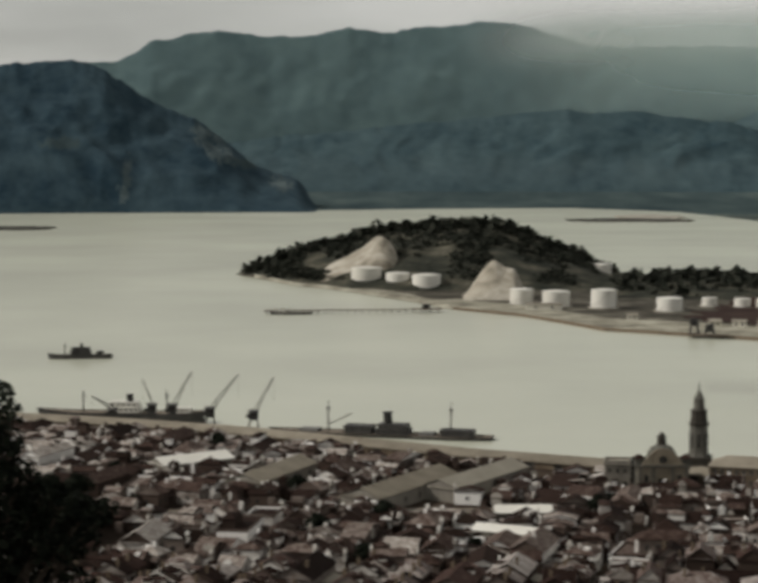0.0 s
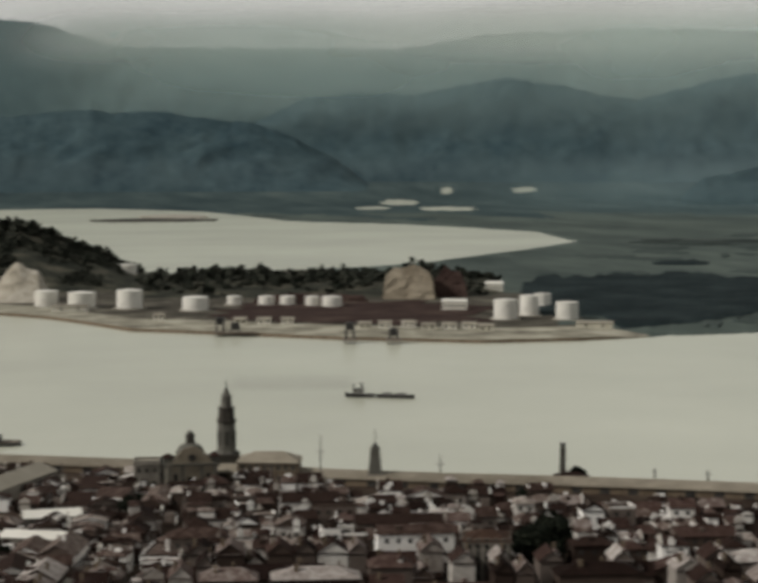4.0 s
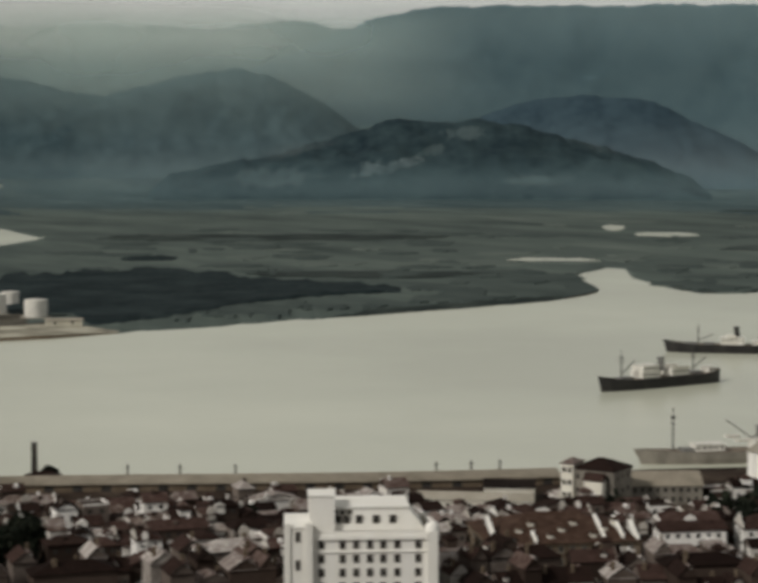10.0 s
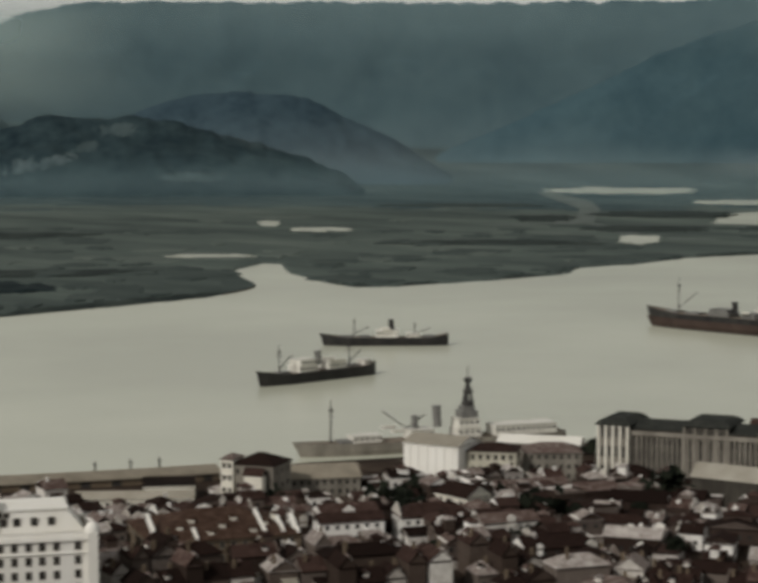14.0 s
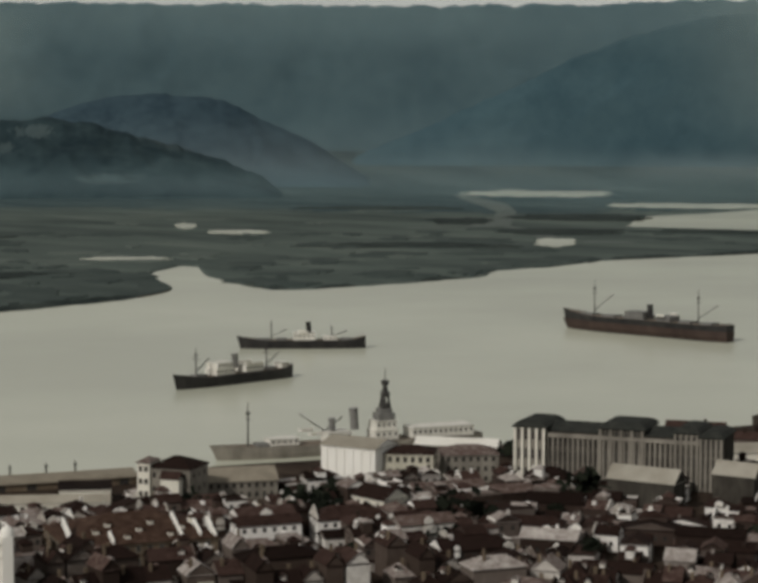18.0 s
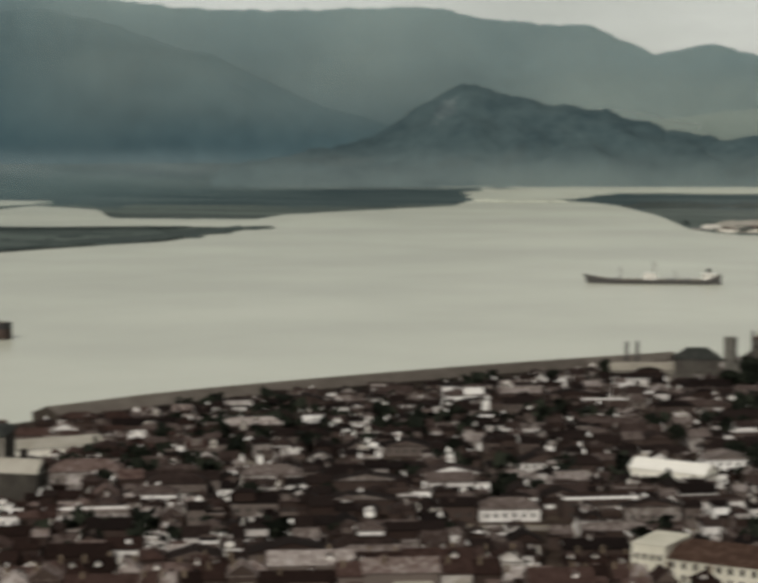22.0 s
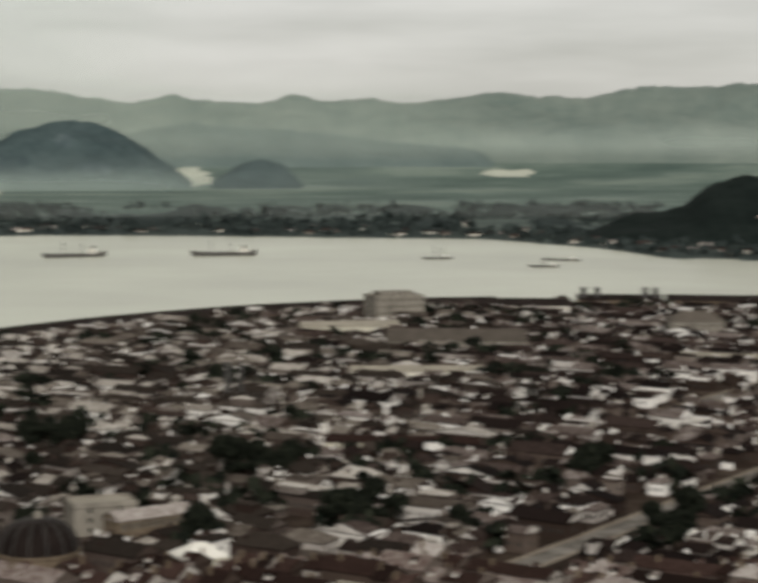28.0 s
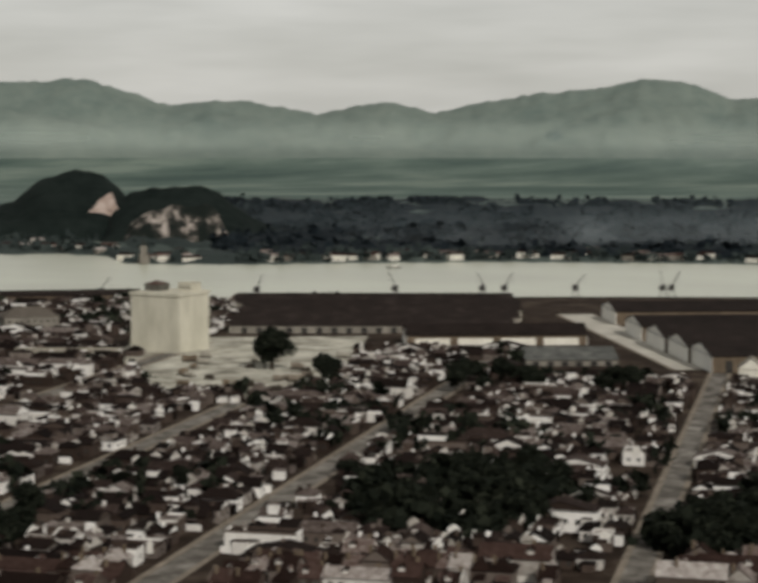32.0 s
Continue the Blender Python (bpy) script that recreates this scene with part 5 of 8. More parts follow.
# ---- quay cranes ----
def quay_crane(az, d, turn, jib, label, lift=10.0):
    """A level-luffing portal crane: jib is (reach, height) of its tip beside the tower."""
    s = thing("quay_crane", stand(az, d, 1.8, turn), label, "crane", "quay cranes")
    g = Geo()
    for x in (-2.4, 2.4):
        for y in (-2.4, 2.4):
            part("leg", Geo().bar((x, y, 0), (x * 0.6, y * 0.6, lift * 0.62), 0.28), M["steel"], s)
    part("portal_beam", Geo().box(-1.9, 1.9, -1.9, 1.9, lift * 0.60, lift * 0.68, bottom=True), M["steel"], s)
    cab = part("cab", Geo().box(-1.9, 1.9, -1.6, 1.6, lift * 0.68, lift).gable_roof(-1.9, 1.9, -1.6, 1.6, lift, 0.8), M["steel"], s, "dark corrugated crane cab")
    part("cab_window", Geo().box(-1.2, 1.2, -1.68, -1.6, lift * 0.82, lift * 0.94), M["window"], cab)
    rx, rz = jib
    g = Geo()
    for o in (-0.55, 0.55):
        g.bar((0.8, o, lift * 0.85), (rx, o * 0.3, rz), 0.14)
        g.bar((0.3, o, lift + 1.2), (rx, o * 0.3, rz), 0.11)
    for k in range(1, 9):
        u, w = k / 9, (k + 0.5) / 9
        g.bar((0.8 + (rx - 0.8) * u, -0.5 * (1 - u * 0.7), lift * 0.85 + (rz - lift * 0.85) * u), (0.3 + (rx - 0.3) * w, 0.5 * (1 - w * 0.7), lift + 1.2 + (rz - lift - 1.2) * w), 0.09)
    part("jib", g, M["steel"], s, "slanting lattice jib")
    part("hoist_rope", Geo().bar((rx, 0, rz), (rx, 0, rz * 0.55), 0.05), M["steel"], s)
    part("counterweight", Geo().box(-3.2, -1.9, -1.2, 1.2, lift * 0.7, lift * 0.86, bottom=True), M["steel"], s)
    return s


quay_crane(-6.75, 836, 0, (-4.0, 21.5), "dark quay crane with its jib raised")
quay_crane(-6.15, 834, 0, (8.5, 24.5), "dark quay crane with its jib raised")
quay_crane(-5.03, 826, 0, (12.0, 24.0), "dark quay crane with its jib raised", 9.4)
quay_crane(-3.74, 818, 0, (8.6, 23.6), "dark quay crane with its jib raised", 9.0)
quay_crane(-7.9, 845, 0, (-9, 13.0), "dark quay crane with its jib lowered", 7.0)
for az_, jx, jz in [(112.0, -5, 20), (114.6, -4, 19), (115.25, 6, 19), (117.35, 7, 18), (119.9, -2, 20), (120.15, 6, 20), (103.3, 7, 18), (107.9, 4, 19)]:
    quay_crane(az_, knots(QUAY, az_) - 8, 0, (jx, jz), "thin dark quay crane above the warehouse roofs", 9.0)


# ---- buildings ----
WIN = {}


def window_mesh(w, h):
    key = (round(w, 2), round(h, 2))
    if key not in WIN:
        t, rings = 0.16, []
        for e, y in ((t, 0.05), (t, -0.14), (0.0, -0.14), (0.0, -0.02)):
            rings += [(-w / 2 - e, y, -e), (w / 2 + e, y, -e), (w / 2 + e, y, h + e), (-w / 2 - e, y, h + e)]
        g = Geo().add(rings, [(k * 4 + i, k * 4 + (i + 1) % 4, k * 4 + 4 + (i + 1) % 4, k * 4 + 4 + i) for k in range(3) for i in range(4)] + [(12, 13, 14, 15)], 1)
        g.s[-1] = 0
        WIN[key] = g.mesh("window", [M["window"], M["grey_stone"]])
    return WIN[key]


def windows(parent, face, w, h, xs, zs, off):
    """Windows on one face (f, r, b, l: front, right, back, left), off metres from the middle."""
    turn = {"f": 0, "r": 90, "b": 180, "l": 270}[face]
    me = window_mesh(w, h)
    for z in zs:
        for x in xs:
            part("window", me, None, parent, m=pose(0, 0, 0, 0, 0, turn) @ pose(x, -off, z))


def spread(n, width):
    return [width * ((i + 0.5) / n - 0.5) for i in range(n)]


FOOT = []


def claim(m, hw, hd):
    FOOT.append((m.inverted(), hw, hd))


def building(name, az, d, w, dep, h, label, turn=0.0, mat="grey_stone", roof="hip", roof_mat="roof", rise=3.0, floors=2, cols=0, side=0, z=2.0, cornice=True, category="building", win=(1.1, 1.7), group="", along="x"):
    s = thing(name, stand(az, d, z, turn), label, category, group)
    claim(s.matrix_world.copy(), w / 2 + 1.5, dep / 2 + 1.5)
    g = Geo().box(-w / 2, w / 2, -dep / 2, dep / 2, -1.0, h)
    if roof == "gable":
        if along == "x":
            for sx in (-w / 2, w / 2):
                g.face([(sx, -dep / 2, h), (sx, dep / 2, h), (sx, 0, h + rise)])
        else:
            for sy in (-dep / 2, dep / 2):
                g.face([(-w / 2, sy, h), (w / 2, sy, h), (0, sy, h + rise)])
    part("wall", g, M[mat], s)
    if cornice:
        part("cornice", Geo().box(-w / 2 - 0.35, w / 2 + 0.35, -dep / 2 - 0.35, dep / 2 + 0.35, h - 0.7, h - 0.15, bottom=True), M[mat], s)
    if roof == "flat":
        g = Geo().box(-w / 2 + 0.3, w / 2 - 0.3, -dep / 2 + 0.3, dep / 2 - 0.3, h - 0.1, h + 0.05)
        part("roof", g, M[roof_mat], s)
        g = Geo()
        for x0, x1, y0, y1 in [(-w / 2, w / 2, -dep / 2, -dep / 2 + 0.3), (-w / 2, w / 2, dep / 2 - 0.3, dep / 2), (-w / 2, -w / 2 + 0.3, -dep / 2 + 0.3, dep / 2 - 0.3), (w / 2 - 0.3, w / 2, -dep / 2 + 0.3, dep / 2 - 0.3)]:
            g.box(x0, x1, y0, y1, h + 0.002, h + 0.9)
        part("parapet", g, M[mat], s)
    else:
        part("roof", Geo().gable_roof(-w / 2, w / 2, -dep / 2, dep / 2, h, rise, 0, 0.5, along, min(w, dep) * 0.45 if roof == "hip" else 0.0), M[roof_mat], s)
    zs = [h * (k + 0.28) / floors for k in range(floors)]
    if cols:
        windows(s, "f", *win, spread(cols, w * 0.94), zs, dep / 2)
    if side:
        windows(s, "r", *win, spread(side, dep * 0.92), zs, w / 2)
        windows(s, "l", *win, spread(side, dep * 0.92), zs, w / 2)
    return s


def extra(s, name, x0, x1, y0, y1, z0, z1, mat, roof=None, rise=1.5, cols=0, floors=1, win=(1.0, 1.5), label=""):
    """A wing, tower or attic on a building."""
    p = part(name, Geo().box(x0, x1, y0, y1, z0, z1), M[mat], s, label)
    if roof == "flat":
        part("coping", Geo().box(x0 - 0.25, x1 + 0.25, y0 - 0.25, y1 + 0.25, z1, z1 + 0.35, bottom=True), M[mat], p)
    elif roof:
        part("roof", Geo().gable_roof(x0, x1, y0, y1, z1, rise, 0, 0.4, "x", 99 if roof == "hip" else 0), M["roof"], p)
    me = window_mesh(*win)
    for k in range(floors if cols else 0):
        for x in spread(cols, (x1 - x0) * 0.9):
            part("window", me, None, p, m=pose((x0 + x1) / 2 + x, y0, z0 + (z1 - z0) * (k + 0.3) / floors))
    return p


# white office block
s = building("office_block", 29.42, 512, 32.0, 24, 22.0, "tall white rendered office block with rows of dark windows", mat="limewash", roof="flat", roof_mat="pale_roof", floors=6, cols=0, side=5, win=(1.25, 1.9), turn=3, z=-0.4)
windows(s, "f", 1.35, 1.9, (-13.2, -7.7, -4.1, -0.5, 3.0, 6.7, 12.2), (18.3, 14.6, 10.9, 7.2, 3.5), 12)
extra(s, "attic_tower", -16.4, -9.6, -8.4, 1, 22.0, 31.4, "limewash", "flat", cols=0)
ph = part("penthouse", Geo().add([(-9.6, -7, 22), (14.4, -7, 22), (14.4, 10, 22), (-9.6, 10, 22), (-9.6, -6, 28.0), (9.8, -6, 28.0), (9.8, 9, 28.0), (-9.6, 9, 28.0)], [(0, 1, 5, 4), (1, 2, 6, 5), (2, 3, 7, 6), (3, 0, 4, 7), (4, 5, 6, 7)]), M["limewash"], s)
part("coping", Geo().box(-9.9, 10.2, -6.4, 9.3, 27.8, 28.3, bottom=True), M["limewash"], ph)
for x_ in (-8.6, -6.4, -3.1, 1.4, 5.8):
    part("window", window_mesh(1.5, 1.9), None, ph, m=pose(x_, -6.7, 24.0))
for x_ in (-9.3, -7.5, -5.7):
    part("window", window_mesh(1.1, 1.0), None, ph, m=pose(x_, -6.35, 26.3))
wg = extra(s, "side_wing", -22.6, -16.1, -13.2, 6, -1, 23.9, "limewash", "flat", cols=0)
part("pier", Geo().box(-23.0, -21.4, -13.6, -11, -1, 25.2), M["limewash"], wg)
part("pier", Geo().box(-17.4, -15.6, -13.6, -11, -1, 25.2), M["limewash"], wg)
for z_ in (20.5, 13.0, 5.5):
    part("window", window_mesh(1.0, 2.4), None, wg, m=pose(-19.4, -13.2, z_))
cp = extra(s, "corner_pier", 14.6, 17.4, -13.0, -9, -1, 22.6, "limewash", None, cols=0)
part("cap", Geo().tube([(2.1, 22.6), (1.9, 23.8), (1.2, 24.8), (0.3, 25.2)], 12, cx=16.0, cy=-11), M["limewash"], cp, smooth=True)
part("string_course", Geo().box(-15.5, 14.5, -12.5, -11.9, 20.6, 21.3, bottom=True), M["limewash"], s)
part("string_course", Geo().box(-15.5, 14.5, -12.3, -11.9, 17.2, 17.6, bottom=True), M["limewash"], s)

# slender clock tower by the quay
s = thing("bell_tower", stand(9.47, 716), "slender grey stone bell tower with stepped dark top", "tower")
claim(s.matrix_world.copy(), 6, 6)
part("base", Geo().box(-4.6, 4.6, -4.6, 4.6, -1, 5.5), M["weathered_stone"], s)
part("gallery", Geo().box(-4.9, 4.9, -4.9, 4.9, 5.5, 7.6, bottom=True), M["sooty_stone"], s, "dark moulded gallery")
part("shaft", Geo().tube([(4.3, 7.6), (3.8, 9.0), (3.5, 19.0)], 8, turn=math.pi / 8), M["weathered_stone"], s)
for a_ in range(8):
    part("opening", Geo().box(-0.5, 0.5, -3.5, -3.2, 11, 16), M["window"], s, m=pose(0, 0, 0, 0, 0, a_ * 45))
part("belfry", Geo().tube([(3.9, 19.0), (3.9, 20.2), (3.3, 20.4), (3.1, 24.0), (3.3, 24.2), (3.3, 24.8)], 8, turn=math.pi / 8), M["sooty_stone"], s, "dark arcaded belfry")
part("lantern", Geo().tube([(2.1, 24.8), (1.9, 28.6), (2.2, 28.8), (1.4, 29.8), (0.7, 31.6)], 8), M["weathered_stone"], s)
part("finial", Geo().tube([(0.35, 31.6), (0.25, 33.5), (0.05, 35.2)], 6), M["steel"], s)

# domed church beside it
s = building("domed_church", 8.3, 690, 18.0, 22, 9.0, "brown stone church with a low dome and lantern", mat="weathered_stone", roof_mat="slate", rise=2.4, floors=2, cols=5, side=4, category="church", turn=8)
part("drum", Geo().tube([(5.4, 9.0), (5.4, 11.7), (5.0, 13.2), (3.6, 15.0), (1.9, 15.9)], 16, cx=0.8, cy=-2), M["weathered_stone"], s, smooth=False)
part("lantern", Geo().tube([(1.7, 15.8), (1.6, 18.2), (1.9, 18.4), (1.3, 19.2), (0.3, 20.4)], 8, cx=0.8, cy=-2), M["sooty_stone"], s)
for x_ in (-8.2, 8.2):
    extra(s, "corner_turret", x_ - 1.6, x_ + 1.6, -11.0, -8.2, 9.0, 12.4, "weathered_stone", "hip", 1.4)
g = Geo()
cv = [(-9.0, -1.2), (-9.0, 9.6), (-7.0, 10.4), (-5.2, 13.2), (-2.8, 15.3), (0, 16.0), (2.8, 15.3), (5.2, 13.2), (7.0, 10.4), (9.0, 9.6), (9.0, -1.2)]
for y_, fl in ((-11.9, 1), (-11.1, -1)):
    g.face([(x, y_, z) for x, z in cv[::-fl]])
for (x0, z0), (x1, z1) in zip(cv, cv[1:]):
    g.face([(x0, -11.9, z0), (x0, -11.1, z0), (x1, -11.1, z1), (x1, -11.9, z1)])
part("front_gable", g, M["tan_earth"], s, "curved tan stone front gable")
for x_ in (-8.2, -3.4, 3.4, 8.2):
    part("pilaster", Geo().box(x_ - 0.5, x_ + 0.5, -12.3, -11.9, -1, 9.4), M["weathered_stone"], s)
part("cornice", Geo().box(-9.3, 9.3, -12.5, -11.9, 9.4, 10.1, bottom=True), M["weathered_stone"], s)
for x_ in (-5.8, 5.8):
    part("window", window_mesh(1.3, 2.6), None, s, m=pose(x_, -11.9, 4.0))
part("rose_window", Geo().tube([(1.4, 0), (1.4, 0.15)], 14), M["window"], s, m=pose(0, -11.9, 12, 90))
part("portal", Geo().box(-1.6, 1.6, -12.05, -11.8, -1, 5.2), M["window"], s)
building("town_hall", 10.75, 700, 22, 14, 7.6, "brown two-storey hall under a tan hip roof", mat="brown_stone", roof_mat="tan_roof", rise=3.0, floors=2, cols=8, side=4, turn=-6)
building("church_annex", 7.1, 688, 9, 9, 9.5, "small grey annex beside the church", mat="grey_stone", roof="flat", roof_mat="pale_roof", floors=2, cols=3, side=2)

# monument, chimney stack, dark box by the quay
s = thing("stone_monument", stand(13.9, 690), "grey stone monument pylon with a thin mast on top", "monument")
claim(s.matrix_world.copy(), 6, 6)
part("base", Geo().box(-4.0, 4.0, -4, 4, -1, 2.2).box(-3.0, 3.0, -3, 3, 2.2, 4.0), M["grey_stone"], s)
part("pylon", Geo().tube([(3.5, 4.0), (2.7, 10.0), (2.4, 13.6)], 4, turn=math.pi / 4), M["weathered_stone"], s)
part("finial", Geo().tube([(0.9, 13.6), (0.5, 15.0), (0.16, 15.4), (0.1, 20.2)], 8), M["steel"], s)
for az_, d_, h_ in ((12.27, 690, 18.0), (15.85, 690, 11.0), (4.6, 700, 8.0)):
    s = thing("signal_mast", stand(az_, d_), "thin dark signal mast by the quay", "mast")
    part("pole", Geo().tube([(0.34, -1), (0.2, h_ * 0.6), (0.1, h_)], 8), M["steel"], s)
    part("yard", Geo().bar((-1.5, 0, h_ * 0.66), (1.5, 0, h_ * 0.66), 0.1), M["steel"], s)
    part("deck_house", Geo().box(-1.4, 1.4, -1.4, 1.4, -1, 3.4), M["grey_stone"], s)
    claim(s.matrix_world.copy(), 1.5, 1.5)
for az_, d_, r_, h_, lb in [(19.5, 690, 1.4, 15.4, "square grey chimney stack by the quay"), (70.94, 985, 0.8, 18.0, "thin twin iron chimney beside the port"), (71.25, 985, 0.8, 18.5, "thin twin iron chimney beside the port"), (87.35, 880, 1.0, 19.5, "dark iron chimney of a workshop"),
                      (87.78, 880, 1.0, 19.5, "dark iron chimney of a workshop"), (87.42, 880, 1.0, 17.5, "dark iron chimney of a workshop"), (97.95, 1390, 1.9, 14.0, "dark stubby stack on the quay"), (98.35, 1390, 1.9, 14.0, "dark stubby stack on the quay"), (99.75, 1390, 1.9, 14.0, "dark stubby stack on the quay"),
                      (100.05, 1390, 1.9, 14.0, "dark stubby stack on the quay"), (99.2, 1390, 0.7, 9.0, "dark stubby stack on the quay"), (109.6, 1330, 1.2, 12.0, "dark stubby stack on the quay")]:
    s = thing("chimney", stand(az_, d_), lb, "chimney")
    n_ = 4 if d_ < 700 else 12
    part("shaft", Geo().tube([(r_ * 1.25, -1), (r_, h_ - 0.8)], n_, turn=math.pi / 4), M["sooty_stone" if n_ == 4 else "steel"], s)
    part("cap", Geo().tube([(r_ * 1.06, h_ - 0.8), (r_ * 1.06, h_)], n_, turn=math.pi / 4), M["steel"], s)
building("boiler_house", 19.75, 688, 12, 9, 3.6, "low brick boiler house at the chimney's foot", mat="brown_stone", rise=1.8, floors=1, cols=4)
claim(stand(18.8, 548), 9, 16)
building("arcaded_building", 17.25, 535, 12.8, 14, 13.0, "pale building with tall vertical bays and a tiled roof", mat="grey_stone", roof_mat="red_roof", rise=2.0, floors=4, cols=5, side=3, win=(1.3, 3.0))

# houses and stores near the warship berth
s = building("corner_house", 36.35, 642, 15, 15, 14.0, "grey stone corner house with white gables and a tiled roof", mat="grey_stone", rise=3.2, floors=3, cols=4, side=3, turn=-24)
extra(s, "stair_tower", -11.0, -6.6, -8.5, 0, -1, 15.6, "white", "hip", 1.6, cols=2, floors=4)
wg = extra(s, "gable_wing", -1.5, 5.0, -11.0, -7.4, -1, 11.2, "white", "gable", 2.2)
part("arch", Geo().box(0.3, 3.2, -11.15, -10.9, 0, 6.0), M["window"], wg, "dark arched opening")
building("store", 38.1, 660, 25, 17, 6.5, "low grey store with a tan sheet roof", mat="grey_stone", roof="gable", roof_mat="tan_roof", rise=3.6, floors=2, cols=9, side=4, turn=10)
s = building("white_warehouse", 41.75, 680, 22, 16, 14.6, "tall white-walled warehouse with blind bays", mat="limewash", roof="gable", roof_mat="pale_roof", rise=2.6, floors=1, cols=0, side=0, turn=-30)
for x_ in spread(6, 21):
    part("pilaster", Geo().box(x_ - 0.5, x_ + 0.5, -8.35, -8.0, -1, 14.6), M["limewash"], s)
building("yellow_stone_house", 43.3, 678, 17, 14, 12.5, "cream stone house with three storeys of windows", mat="cream", rise=2.2, floors=3, cols=6, side=3, turn=-6)
building("stone_house", 45.0, 690, 20, 15, 10.5, "grey stone house with a tiled roof", mat="grey_stone", rise=2.6, floors=3, cols=7, side=3, turn=8)

# long palace with pavilion roofs
s = building("exchange_palace", 49.7, 694, 70, 22, 18.5, "long sooty stone exchange palace with pale columns and dark mansard roofs", mat="sooty_stone", rise=2.2, floors=3, cols=0, side=7, turn=-14, win=(1.5, 3.4), category="palace", roof_mat="slate")
windows(s, "f", 1.1, 4.2, spread(28, 52), (1.5, 7.0, 12.6), 11)
for x0, x1, zt, mt in [(-38, -26.5, 19.8, "grey_stone"), (-7, 9, 20.6, "sooty_stone"), (20, 28.5, 20.4, "sooty_stone"), (29, 37, 19.2, "sooty_stone")]:
    yf = -13.4 if x0 < -30 else -11.7
    p_ = extra(s, "pavilion", x0, x1, yf, 9, -1, zt, mt, None, 0, 4, 3, (1.2, 3.8))
    part("mansard_roof", Geo().mansard(x0, x1, yf, 9, zt, 1.9, 2.4, over=0.8), M["slate"], p_, "dark slate mansard roof")
    for x_ in np.linspace(x0 + 0.4, x1 - 0.4, 5):
        part("pilaster", Geo().box(float(x_) - 0.45, float(x_) + 0.45, yf - 0.5, yf, -1, zt - 0.6), M["white" if x0 < -30 else "grey_stone"], p_)
    if x0 < -30:
        for y_ in np.linspace(yf + 1.0, 8.0, 6):
            part("pilaster", Geo().box(x0 - 0.4, x0, float(y_) - 0.45, float(y_) + 0.45, -1, zt - 0.6), M["white"], p_)
for x_ in spread(29, 54):
    part("column", Geo().tube([(0.75, 2.0), (0.55, 2.6), (0.5, 15.6), (0.8, 16.2)], 8), M["grey_stone"], s, m=pose(x_ + 0.2, -11.5, 0))
part("entablature", Geo().box(-26, 29, -12.1, -11.0, 16.2, 17.6, bottom=True), M["grey_stone"], s)
building("sorting_shed", 50.3, 645, 24, 10, 9.5, "long pale roofed shed with a dark blank front", mat="sooty_stone", roof="gable", roof_mat="sand", rise=4.2, floors=1, cols=0, turn=-24)
building("sorting_shed", 53.0, 660, 15, 9, 9.5, "long pale roofed shed with a dark blank front", mat="sooty_stone", roof="gable", roof_mat="sand", rise=4.2, floors=1, cols=0, turn=-24)
building("white_market_shed", 54.0, 735, 34, 14, 6.5, "low white market shed with a pale roof", mat="white", roof="gable", roof_mat="sand", rise=2.6, floors=1, cols=8, turn=16)

building("white_roofed_shed", 44.7, 748, 32, 11, 4.0, "low quay shed with a bright white roof", mat="grey_stone", roof="gable", roof_mat="tank", rise=2.4, floors=1, cols=6, turn=-10)
building("white_terrace", 32.6, 634, 38, 8, 4.4, "long low white terrace with dark openings", mat="white", roof="gable", roof_mat="pale_roof", rise=2.0, floors=1, cols=10, turn=-4)
building("dark_store", 33.6, 655, 17, 10, 5.0, "low store with a dark roof and a white parapet", mat="white", roof="gable", roof_mat="shed_roof", rise=2.2, floors=1, cols=4)
building("gabled_house", 42.4, 613, 15, 11, 8.5, "white house with a tall blank gable", mat="white", roof="gable", roof_mat="roof", rise=3.4, floors=2, cols=3, side=0, turn=-48)
s = building("tenement_block", 34.9, 566, 44, 34, 7.5, "broad tenement block under a red tiled roof with white dormers", mat="brown_stone", roof="hip", roof_mat="red_roof", rise=6.0, floors=2, cols=12, side=6, turn=14)
for k_, x_ in enumerate(spread(9, 38)):
    y_ = -13.6 + 3.4 * (k_ % 3)
    z_ = 7.5 + 6.0 * (17 + y_) / 17
    dm = part("dormer", Geo().box(x_ - 0.8, x_ + 0.8, y_ - 1.4, y_ + 1.6, z_ - 0.9, z_ + 0.9), M["white"], s, "small white dormer")
    part("roof", Geo().gable_roof(x_ - 0.8, x_ + 0.8, y_ - 1.4, y_ + 1.6, z_ + 0.9, 0.6, 0, 0.2, "y", 99), M["red_roof"], dm)
